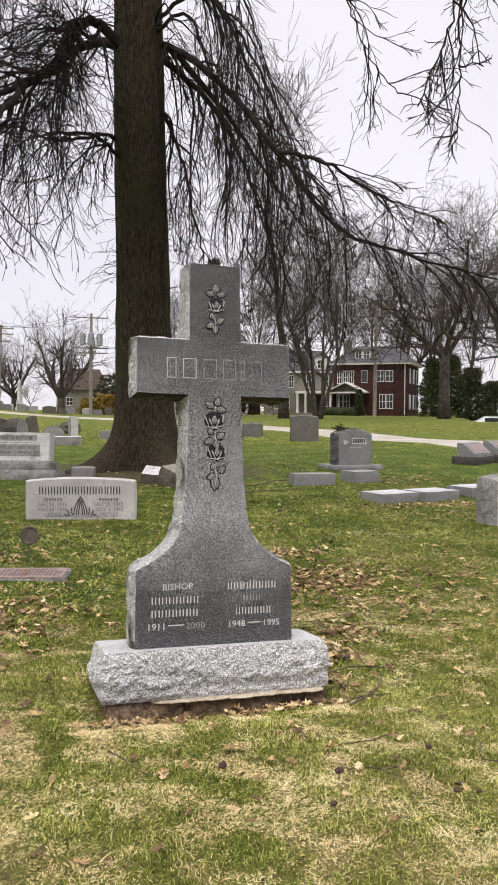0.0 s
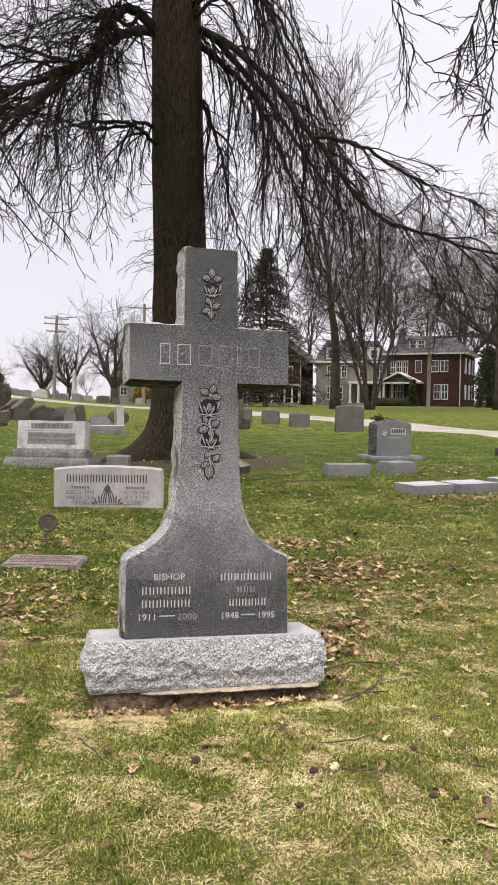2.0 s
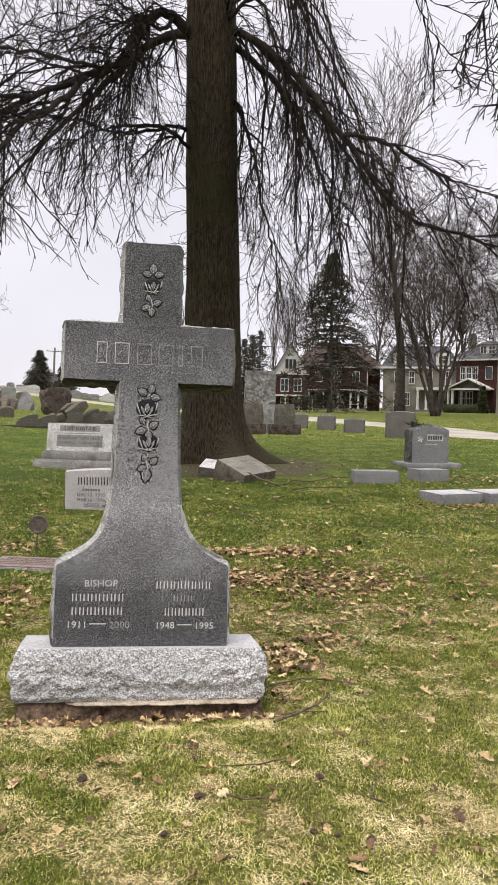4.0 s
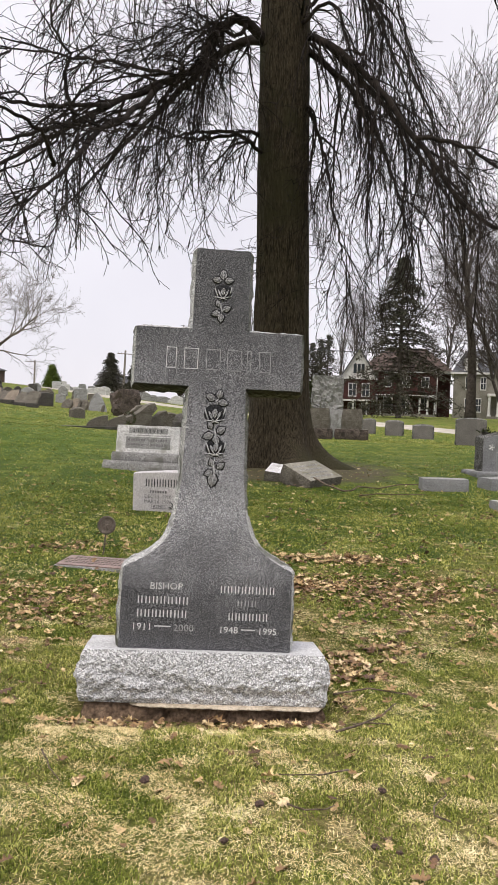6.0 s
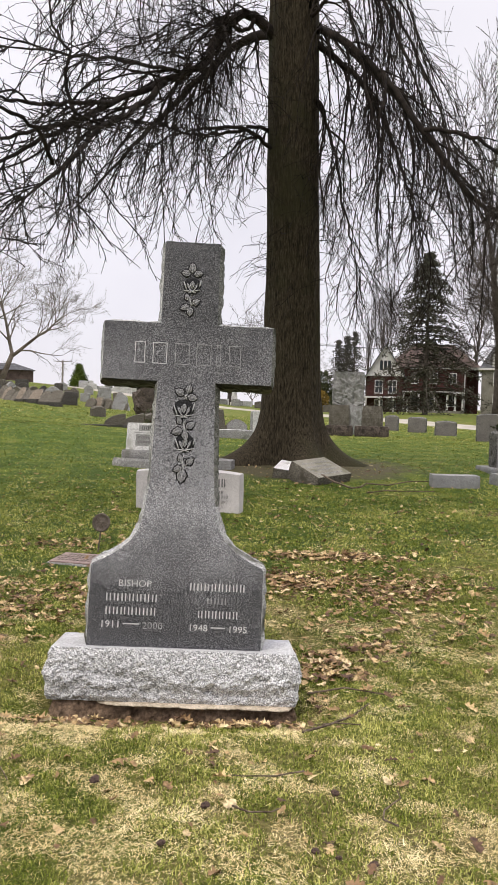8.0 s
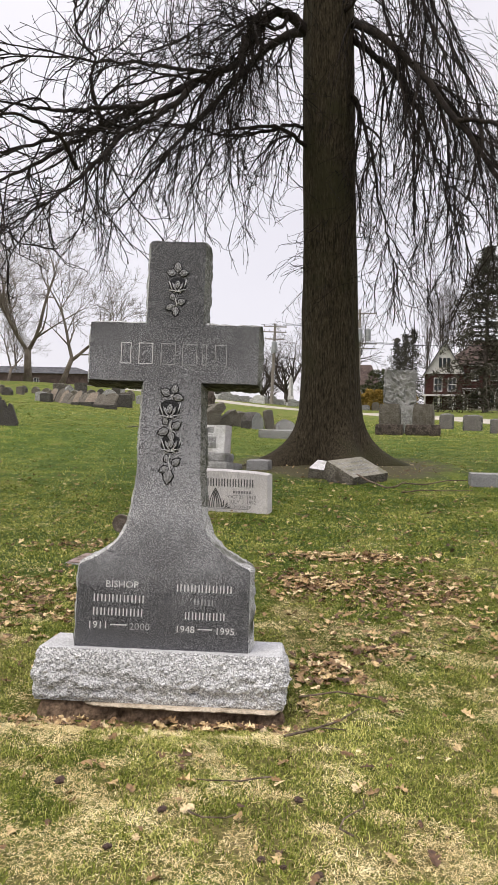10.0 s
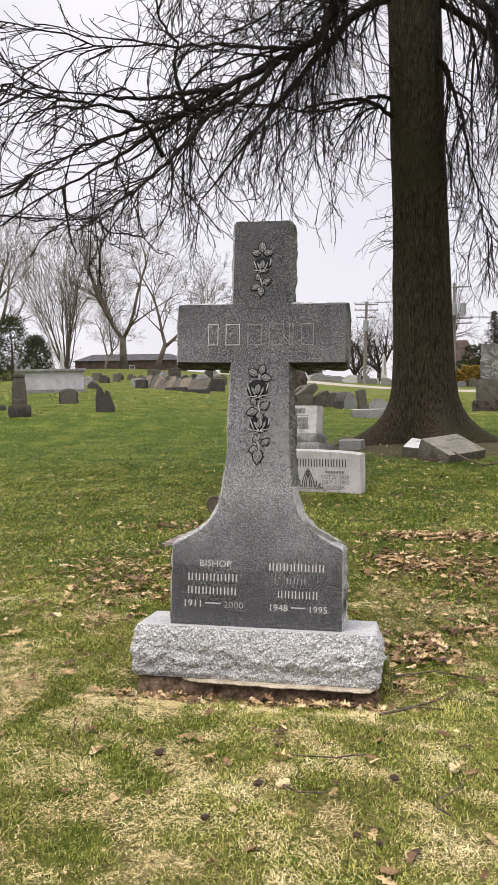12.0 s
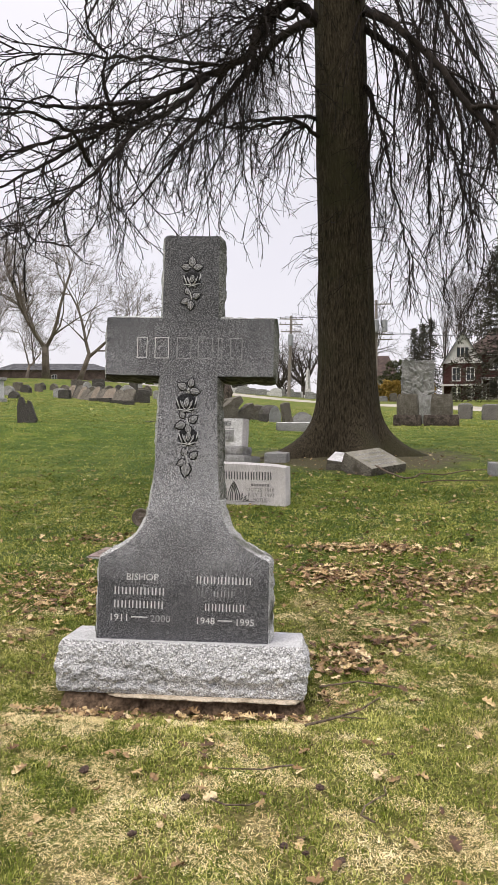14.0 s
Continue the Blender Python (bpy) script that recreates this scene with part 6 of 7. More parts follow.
def long_brick_house():
    r = house_at("long_brick_house", "long dark brick house with a columned porch behind the spruce", 15.4, 104, -2)
    w = part("wall", one_box(-5.6, 4.3, 0, 9, 0, 5.8), M_BRICK, r)
    part("wing", one_box(4.302, 5.8, 1.6, 9, 0, 5.7), M_BRICK, r, "dark brick side wing")
    part("cornice", one_box(-5.9, 5.9, -0.35, 9.35, 5.75, 6.0), M_TRIM, r)
    part("roof", hip_roof(-5.6, 5.6, 0, 9, 6.0, 3.2, 0.45, 0.5), M_BROWNROOF, r)
    for x in (-4.4, -2.2, 0.2, 2.6):
        window(w, x, 0, 3.9, 0.9, 1.3)
        window(w, x, 0, 1.0, 0.95, 1.6)
    part("porch_roof", one_box(-3.6, 4.1, -2.4, 0, 2.6, 2.85), M_TRIM, r)
    part("porch_floor", one_box(-3.6, 4.1, -2.4, 0, 0, 0.4), M_STUCCO, r)
    for x in (-3.4, -1.5, 0.4, 2.0, 3.0, 3.9):
        post(r, x, -2.2, 0.4, 2.6)
    vs, fs = [], []
    tube(vs, fs, [(4.1, -0.12, 0.2), (4.1, -0.12, 5.8)], [0.07, 0.07], 6)
    part("downspout", (vs, fs), M_TRIM, r)


def gable_house():
    r = house_at("gable_house", "brick house with a tall pale gable and white windows", 12.1, 101, 3)
    w = part("wall", one_box(-2.2, 2.2, 0, 9, 0, 4.7), M_BRICK, r)
    part("belt", one_box(-2.4, 2.4, -0.2, 9.2, 4.65, 4.9), M_TRIM, r)
    bm = bmesh.new()
    f = [bm.verts.new(p) for p in ((-2.25, -0.02, 4.9), (2.25, -0.02, 4.9), (0, -0.02, 8.5))]
    g = [bm.verts.new((v.co.x, 9.0, v.co.z)) for v in f]
    bm.faces.new(f)
    bm.faces.new(g[::-1])
    for i in range(3):
        bm.faces.new([f[i], g[i], g[(i + 1) % 3], f[(i + 1) % 3]])
    bmesh.ops.recalc_face_normals(bm, faces=bm.faces)
    gb = part("gable", bm, M_TRIM, r, "pale shingled gable")
    part("roof", gable_roof(-2.2, 2.2, 0, 9, 4.95, 3.6, 0.45, 0.2), M_SLATE, r)
    for x in (-0.5, 0.0, 0.5):
        window(gb, x, -0.02, 5.4, 0.4, 1.2, False)
    for x in (-0.75, 0.95):
        window(w, x, 0, 2.5, 0.95, 1.6)
        window(w, x, 0, 0.5, 0.95, 1.1)
    part("porch_roof", one_box(-2.6, 2.9, -2.2, 0, 1.85, 2.05), M_TRIM, r)
    for x in (-2.4, -0.7, 1.0, 2.7):
        post(r, x, -2.0, 0.0, 1.85, 0.1)


def far_house(label, a, d, w, h, rise, wall, roof):
    r = house_at("far_house", label, a, d)
    b = part("wall", one_box(-w / 2, w / 2, 0, 7, 0, h), wall, r)
    part("roof", hip_roof(-w / 2, w / 2, 0, 7, h, rise, 0.7, 0.4), roof, r)
    n = 2 if w < 18 else 1
    for i in range(n):
        window(b, -w / 2 + (i + 0.5) * w / n, 0, h * 0.35, 0.9, 1.1)


brick_house()
grey_house()
long_brick_house()
gable_house()
far_house("brown house behind the bare trees and utility pole", 5.7, 112, 7, 3.4, 3.0, M_STUCCO, M_BROWNROOF)
far_house("long low building with a dark roof", -17.2, 150, 21, 3.1, 1.3, M_BROWNROOF, M_SLATE)
far_house("distant house with a dark roof", -5.2, 190, 12, 3.5, 2.5, M_STUCCO, M_SLATE)


# ---- bare trees, evergreens, poles ----
class FarWood(Wood):
    crook = 0.13

    def grow(self, p, d, length, r, level, levels, lift, thin, spread):
        rng = self.rng
        n = (6, 4, 4, 3, 3)[level]
        step = length / n
        d = Vector(d).normalized()
        pts, dirs = [Vector(p)], []
        for i in range(n):
            d = (d + Vector((rng.gauss(0, self.crook), rng.gauss(0, self.crook), rng.gauss(0, self.crook * 0.8) + lift)) * (0.4 if level == 0 else 1)).normalized()
            pts.append(pts[-1] + d * step)
            dirs.append(d)
        radii = [max(thin, r * (1 - 0.7 * i / n)) for i in range(n + 1)]
        tube(self.vs, self.fs, pts, radii, 6 if level == 0 else 3, cap=False)
        if level < levels:
            for _ in range(rng.randint(4, 5) if level else rng.randint(9, 11)):
                i = rng.randint(1, n)
                side = dirs[i - 1].cross(Vector((rng.gauss(0, 1), rng.gauss(0, 1), rng.gauss(0, 1)))).normalized()
                self.grow(pts[i], dirs[i - 1] + side * spread * rng.uniform(0.6, 1.2), length * rng.uniform(0.42, 0.68), max(thin, radii[i] * 0.62), level + 1, levels, lift, thin, spread)


def bare_tree(label, x, y, h, seed, material=M_FARBARK, stems=1, trunk=0.25, lift=0.08, spread=0.9, thin=0.012, lean=0.0, levels=4, name="bare_tree", girth=0.024, forks=0, flare=0.28, heavy=0.62, crook=0.13):
    root = thing(name, label, "tree", pose(x, y, ground_z(x, y) - 0.1))
    w = FarWood(seed)
    w.crook = crook
    tv, tf = [], []
    base = trunk * h
    for s in range(stems):
        a = 6.283 * s / stems + seed
        out = 0.0 if stems == 1 else flare * (1 if stems < 8 else w.rng.uniform(0.25, 1.1))
        d = Vector((math.cos(a) * out + lean, math.sin(a) * out, 1)).normalized()
        r = h * girth / stems ** 0.4
        p = [Vector((math.cos(a) * out, math.sin(a) * out, 0)) * 0.6 + d * base * i / 3 for i in range(4)]
        tube(tv, tf, p, [r * 1.45, r * 1.1, r, r * 0.95], 9)
        if forks:
            # the trunk parts into a few heavy limbs that carry the crown
            for f in range(forks):
                b = 6.283 * (f + w.rng.uniform(-0.3, 0.3)) / forks
                way = d + Vector((math.cos(b), math.sin(b), 0)) * w.rng.uniform(0.5, 0.9)
                w.grow(p[-1] - d * base * 0.12 * w.rng.random(), way, h * w.rng.uniform(0.50, 0.66), r * heavy, 0, levels, lift, thin, spread)
        else:
            w.grow(p[-1], d, h * (0.52 if stems == 1 else 0.62), r * 0.95, 0, levels, lift, thin, spread)
    part("trunk", (tv, tf), material, root, smooth=True)
    tagged(part("crown", (w.vs, w.fs), material, root, "bare twiggy crown"), kind="stuff")
    return root


def plant_copy(ob, a, d, s, turn, label="", group=""):
    x, y = polar(a, d)
    c = copy_thing(ob, pose(x, y, ground_z(x, y) - 0.1, 0, 0, turn) @ Matrix.Diagonal((s, s, s, 1)))
    if label or group:
        tagged(c, label, group=group)
    return c


tall = bare_tree("tall bare tree with upright limbs before the houses", *polar(20.0, 66), 25, 5, M_FARBARK, 1, 0.16, 0.12, 0.65, 0.015, girth=0.015, crook=0.13)
multi = bare_tree("bare many-stemmed tree on the lawn before the houses", *polar(22.5, 62), 14, 9, M_FARBARK, 6, 0.14, 0.05, 0.85, 0.014, girth=0.020, crook=0.25)
syca = bare_tree("pale-barked spreading bare tree beyond the graves", *polar(-17.6, 78), 14.5, 14, M_PALEBARK, 1, 0.22, 0.03, 0.85, 0.010, levels=4, girth=0.023, forks=3, heavy=0.60, crook=0.22)
leanr = bare_tree("leaning pale bare tree beside the spreading one", *polar(-15.3, 80), 12, 17, M_PALEBARK, 1, 0.24, 0.04, 0.85, 0.010, lean=0.40, levels=4, girth=0.020, forks=2, heavy=0.75, crook=0.22)
vase = bare_tree("bare vase-shaped many-stemmed tree behind the box tomb", *polar(-21.6, 74), 12, 23, M_PALEBARK, 17, 0.10, 0.05, 0.42, 0.012, girth=0.015, levels=2, flare=0.40)
dark = bare_tree("dark bare gnarled tree across the lane", *polar(4.05, 84), 10.5, 29, M_FARBARK, 1, 0.16, 0.03, 0.85, 0.012, girth=0.036, levels=3, forks=5, crook=0.26)
twin = bare_tree("broad old bare tree with a heavy trunk before the evergreens", *polar(31.6, 70), 17, 33, M_FARBARK, 1, 0.34, 0.04, 0.95, 0.013, girth=0.026, levels=4, forks=4, heavy=0.6, crook=0.30)
poplar = bare_tree("tall slender bare poplar behind the gable house", *polar(11.8, 134), 21, 41, M_FARBARK, 3, 0.12, 0.25, 0.30, 0.016, girth=0.011, levels=2, flare=0.03)
plant_copy(poplar, 10.8, 136, 0.9, 70, "slender bare poplar beside the gable house")
plant_copy(dark, 0.9, 92, 0.85, 120, "dark bare tree with spreading limbs across the lane")
plant_copy(dark, -0.9, 98, 0.7, 200, "dark bare gnarled tree beyond the far stones")
plant_copy(syca, -26.6, 66, 0.85, 100, "pale bare tree beyond the dark evergreens")
plant_copy(leanr, -19.0, 92, 0.6, 75, "small bare tree behind the graves")
for k, (src, a, d, s) in enumerate(((tall, 24.5, 120, 0.95), (tall, 28.5, 125, 0.85), (tall, 33.5, 118, 0.9), (twin, 36.5, 95, 1.2), (tall, 18.2, 125, 0.9),
                                    (tall, 31.0, 110, 0.8), (tall, 13.6, 135, 0.75), (tall, 12.4, 138, 0.7), (tall, 22.3, 126, 0.95),
                                    (tall, 26.6, 140, 1.0), (twin, 29.6, 112, 1.1))):
    plant_copy(src, a, d, s, 47 * k, "bare tree among the houses", "bare trees among the houses")
for k in range(26):
    a = -34 + 76 * k / 25 + random.Random(k).uniform(-1, 1)
    if not -14 < a < -5:
        plant_copy((syca, tall, leanr, dark)[k % 4], a, random.Random(k + 50).uniform(210, 320), random.Random(k + 90).uniform(0.7, 1.05), 61 * k, "distant bare tree on the skyline", "distant bare trees")


def clump_cards(vs, fs, rng, c, n, spread, size):
    for _ in range(n):
        p = Vector(c) + Vector((rng.gauss(0, spread), rng.gauss(0, spread), rng.gauss(0, spread * 0.7)))
        u = Vector((rng.uniform(-1, 1), rng.uniform(-1, 1), rng.uniform(-0.7, 0.7))).normalized() * size * rng.uniform(0.6, 1.3)
        v = u.cross(Vector((rng.uniform(-1, 1), rng.uniform(-1, 1), rng.uniform(-1, 1)))).normalized() * size * 0.35
        i = len(vs)
        vs += [tuple(p - u), tuple(p + v), tuple(p + u), tuple(p - v)]
        fs.append((i, i + 1, i + 2, i + 3))


def spruce(label, a, d, h, seed, width=0.26, material=M_NEEDLE, full=1.0):
    x, y = polar(a, d)
    root = thing("spruce_tree", label, "tree", pose(x, y, ground_z(x, y) - 0.1))
    rng = random.Random(seed)
    vs, fs = [], []
    tube(vs, fs, [(0, 0, 0), (0, 0, h * 0.5), (0, 0, h)], [h * 0.018, h * 0.011, 0.03], 8)
    s = min(1, h / 9)
    part("trunk", (vs, fs), M_FARBARK, root)
    vs, fs, bv, bf = [], [], [], []
    z = h * 0.05
    while z < h * 0.99:
        reach = width * h * (1 - z / h) ** 0.85 * rng.uniform(0.75 - 0.4 * (1 - full), 1.12 + 0.3 * (1 - full)) + 0.12
        for k in range(max(3, round(rng.randint(6, 9) * full))):
            a2 = rng.uniform(0, 6.283)
            r2 = reach * rng.uniform(0.7, 1.1)
            n = 5
            pts = [Vector((math.cos(a2) * r2 * i / n, math.sin(a2) * r2 * i / n, z + 0.10 * r2 * math.sin(3.1 * i / n) - 0.22 * r2 * i / n)) for i in range(n + 1)]
            tube(bv, bf, pts, [0.05 * (1 - i / n) + 0.015 for i in range(n + 1)], 3, cap=False)
            for i in range(1, n + 1):
                clump_cards(vs, fs, rng, pts[i] - Vector((0, 0, 0.10 * s)), max(4, round(13 * full)), (0.15 + 0.004 * h) * s, 0.17 * s)
        z += h * rng.uniform(0.022, 0.036)
    tagged(part("bough", (bv, bf), M_FARBARK, root), kind="stuff")
    tagged(part("needles", (vs, fs), material, root, "dark drooping needle sprays"), kind="stuff")
    return root


big_spruce = spruce("tall dark spruce before the brick houses", 15.0, 78, 15.8, 3, 0.50)
spruce("dark narrow conifer beside the gable house", 9.85, 118, 12.2, 5, 0.30, full=0.5)
spruce("second dark conifer beside the gable house", 8.75, 120, 10.8, 11, 0.36, full=0.5)
spruce("slender dark conifer beside the gable house", 9.3, 124, 12.0, 15, 0.28, full=0.5)
spruce("small dark spruce on the far skyline", -5.9, 110, 6.2, 6, 0.50)
spruce("smaller dark spruce on the far skyline", -4.2, 118, 5.6, 8, 0.46)


def evergreen(name, label, a, d, w, h, seed, material=M_YEW, n=2600, cone=0.35, size=0.22):
    x, y = polar(a, d)
    root = thing(name, label, "shrub", pose(x, y, ground_z(x, y) - 0.05))
    rng = random.Random(seed)
    vs, fs = [], []
    tube(vs, fs, [(0, 0, 0), (0.05, 0, h * 0.4), (0, 0, h * 0.8)], [0.12, 0.09, 0.02], 6)
    part("stem", (vs, fs), M_FARBARK, root)
    vs, fs = [], []
    for _ in range(n // 6):
        z = h * rng.random() ** 0.9
        r = w / 2 * max(0.05, (1 - cone * z / h * 2 if cone < 0.5 else 1 - z / h)) 
        b = rng.uniform(0, 6.283)
        r *= 0.78 + 0.55 * noise.noise((z * 0.8, seed + 1.3 * math.cos(b), 1.3 * math.sin(b)))
        k = rng.uniform(0.6, 1.0)
        clump_cards(vs, fs, rng, (math.cos(b) * r * k, math.sin(b) * r * k, z), 6, 0.16, size)
    tagged(part("foliage", (vs, fs), material, root), kind="stuff")
    return root


for k, (a, d, w, h) in enumerate(((30.9, 86, 4.2, 6.2), (32.2, 88, 5.0, 6.8), (33.6, 90, 5.5, 5.8), (35.2, 92, 5.5, 5.2), (36.8, 94, 6, 5.6))):
    evergreen("evergreen_shrub", "tall dark evergreen shrub beside the brick house", a, d, w, h, 40 + k, n=11000, cone=0.32, size=0.14)
evergreen("evergreen_shrub", "dark conical evergreen by the porch", 25.7, 91, 1.5, 3.0, 47, n=900, cone=0.8, size=0.2)
evergreen("evergreen_shrub", "small clipped yellow-green cone shrub on the skyline", -10.0, 92, 3.2, 2.6, 48, M_CLIPPED, n=9000, cone=0.8, size=0.10)
for k, (a, d, w, h, m) in enumerate(((7.4, 92, 4.6, 4.6, M_YEW), (9.0, 95, 5.0, 4.0, M_YEW), (7.3, 88, 4.0, 2.2, M_SHRUB), (9.6, 86, 3.5, 1.9, M_SHRUB), (6.0, 92, 3.0, 1.8, M_SHRUB))):
    evergreen("spring_shrub" if m is M_SHRUB else "evergreen_shrub", "yellow flowering shrub across the lane" if m is M_SHRUB else "dark evergreen bush across the lane", a, d, w, h, 60 + k, m, n=1500, cone=0.25)
for k, (a, d, w, h) in enumerate(((-25.2, 58, 4.5, 4.6), (-27.2, 60, 5.0, 5.2), (-23.6, 64, 3.5, 3.2))):
    evergreen("evergreen_shrub", "dark broad evergreen near the box tomb", a, d, w, h, 70 + k, n=4200, cone=0.3, size=0.11)


def utility_pole(label, a, d, h, arms, transformers=0, lean=0.5):
    x, y = polar(a, d)
    root = thing("utility_pole", label, "utility pole", pose(x, y, ground_z(x, y) - 0.2, 0, lean, -a), "utility poles")
    vs, fs = [], []
    tube(vs, fs, [(0, 0, 0), (0, 0, h * 0.5), (0, 0, h)], [0.20, 0.175, 0.14], 10)
    part("pole", (vs, fs), M_POLE, root)
    for z, w in arms:
        arm = part("crossarm", one_box(-w / 2, w / 2, -0.2, -0.1, z, z + 0.12), M_POLE, root)
        for i in range(5):
            xx = -w / 2 + 0.1 + (w - 0.2) * i / 4
            vs, fs = [], []
            tube(vs, fs, [(xx, -0.15, z + 0.12), (xx, -0.15, z + 0.3)], [0.05, 0.03], 6)
            part("insulator", (vs, fs), M_METAL, arm)
    for i in range(transformers):
        xx = (i - (transformers - 1) / 2) * 0.85
        vs, fs = [], []
        tube(vs, fs, [(xx, -0.5, h - 3.3), (xx, -0.5, h - 3.25), (xx, -0.5, h - 2.1), (xx, -0.5, h - 2.0)], [0.24, 0.3, 0.3, 0.12], 12)
        part("transformer", (vs, fs), M_METAL, root, "grey transformer can")
        part("bracket", one_box(xx - 0.05, xx + 0.05, -0.5, 0.05, h - 2.7, h - 2.6), M_METAL, root)
    return Vector((x, y, ground_z(x, y) + h - 0.3))


tops = [utility_pole("wooden utility pole with crossarms and three transformer cans", 6.1, 82, 10.6, ((10.1, 3.4), (7.0, 3.6), (6.5, 3.4)), 3),
        utility_pole("wooden utility pole with crossarms beyond the far graves", -0.2, 88, 9.2, ((8.8, 2.6), (8.2, 2.6), (7.4, 2.2)), 1, 2.2),
        utility_pole("pale utility pole before the brick house", 26.75, 78, 11.5, ((11.0, 2.4),)),
        utility_pole("thin distant utility pole with one crossarm", -5.0, 122, 7.6, ((7.0, 2.4),), 0, 2.0),
        utility_pole("distant utility pole with one crossarm", -11.2, 150, 6.0, ((5.6, 3.4),))]


def wire(p, q, sag):
    pts = [p.lerp(q, i / 14) - Vector((0, 0, sag * 4 * (i / 14) * (1 - i / 14))) for i in range(15)]
    vs, fs = [], []
    tube(vs, fs, pts, [0.018] * 15, 3)
    tagged(part("overhead_wire", (vs, fs), M_WIRE), "thin black overhead cable between the poles", "cable", "overhead wires")


for o in (-1.2, 0, 1.2):
    wire(tops[0] + Vector((o, 0, 0)), tops[1] + Vector((o, 0, 0)), 0.6)
    wire(tops[0] + Vector((o, 0, -3.2)), tops[2] + Vector((o, 0, -3.5)), 1.0)
    wire(tops[2] + Vector((o, 0, -2.5)), Vector((*polar(44, 86), 9.5 + o)), 0.7)


def parked_car():
    x, y = polar(35.4, 72)
    root = thing("car", "white parked car partly hidden by the lawn's rise", "car", pose(x, y, ground_z(x, y), 0, 0, -20))
    sec = [(-2.2, 0.35), (2.2, 0.35), (2.25, 0.7), (2.05, 0.95), (1.2, 1.02), (0.5, 1.45), (-0.9, 1.48), (-1.7, 1.05), (-2.2, 0.95)]
    part("body", prism(sec, 1.7, 0.04, 4, 0.2, seed=400), [M_WHITECAR, M_WHITECAR], root, smooth=True)
    part("side_window", one_box(-1.25, 0.65, -0.06, -0.045, 1.03, 1.38), M_PANE, root)
    for wx in (-1.35, 1.4):
        for wy in (-0.05, 1.75):
            vs, fs = [], []
            tube(vs, fs, [(wx, wy - 0.1, 0.33), (wx, wy + 0.1, 0.33)], [0.33, 0.33], 18)
            wheel = part("wheel", (vs, fs), M_RUBBER, root)
            vs, fs = [], []
            tube(vs, fs, [(wx, wy - 0.115, 0.33), (wx, wy + 0.115, 0.33)], [0.2, 0.2], 14)
            part("rim", (vs, fs), M_METAL, wheel)


parked_car()


# ---- fallen leaves and grass ----
def leaf_mesh(seed, n=13, across=(-1, -0.5, 0, 0.5, 1)):
    """A dry lobed oak leaf, curled."""
    rng = random.Random(seed)
    bm = bmesh.new()
    bend, roll = rng.uniform(-0.5, 0.8), rng.uniform(0.15, 0.9)
    rows = []
    for i in range(n):
        u = i / (n - 1)
        w = (0.10 + 0.30 * math.sin(math.pi * u ** 0.85)) * (0.62 + 0.38 * math.cos(u * 6.283 * 3.2 + 2.6)) + 0.012
        if i == 0:
            w = 0.015
        row = []
        for s in across:
            x, y = (u - 0.5), s * w
            z = bend * (u - 0.5) ** 2 * 0.8 + roll * y * y * 2.2 + 0.02 * math.sin(u * 9 + s * 3 + seed)
            row.append(bm.verts.new((x, y, z)))
        rows.append(row)
    for a, b in zip(rows, rows[1:]):
        for k in range(len(across) - 1):
            bm.faces.new([a[k], b[k], b[k + 1], a[k + 1]])
    me = bpy.data.meshes.new("leaf")
    bm.to_mesh(me)
    bm.free()
    me.materials.append(M_LEAF)
    return me


LEAVES = [leaf_mesh(s) for s in range(8)]
# drifts: x, y, spread in x and y, share
DRIFTS = [(-0.95, 1.55, 0.32, 0.26, 12), (-1.15, 0.95, 0.25, 0.4, 4), (-0.95, 2.95, 0.35, 0.16, 4), (0.75, 0.50, 0.10, 0.12, 5), (0.72, 1.95, 0.17, 0.15, 8), (1.05, 0.85, 0.09, 0.08, 2), (1.35, 1.92, 0.36, 0.18, 15), (1.10, 2.66, 0.30, 0.09, 12), (1.25, 1.2, 0.4, 0.35, 6), (2.1, 1.7, 0.7, 0.4, 5),
          (0.24, -0.155, 0.20, 0.035, 3), (-0.38, -0.16, 0.12, 0.03, 2), (0.64, 0.08, 0.04, 0.08, 0.6), (4.2, 4.68, 0.8, 0.12, 14), (4.6, 3.9, 0.7, 0.2, 5), (4.6, 6.5, 0.5, 0.25, 5), (0.2, -0.9, 1.3, 0.7, 5), (2.0, 3.2, 1.4, 0.7, 5), (1.6, 4.6, 2.2, 1.6, 18), (-1.6, 4.2, 1.2, 1.4, 8), (-0.6, 6.0, 2.0, 1.8, 8), (4.0, 7.5, 2.2, 1.2, 8), (0.8, 0.6, 1.0, 0.9, 5)]


def leaf_spot(rng):
    x, y, sx, sy, _ = rng.choices(DRIFTS, [d[4] for d in DRIFTS])[0]
    return x + rng.gauss(0, sx), y + rng.gauss(0, sy)


def in_base(x, y):
    return -0.60 < x < 0.60 and -0.09 < y < 0.42


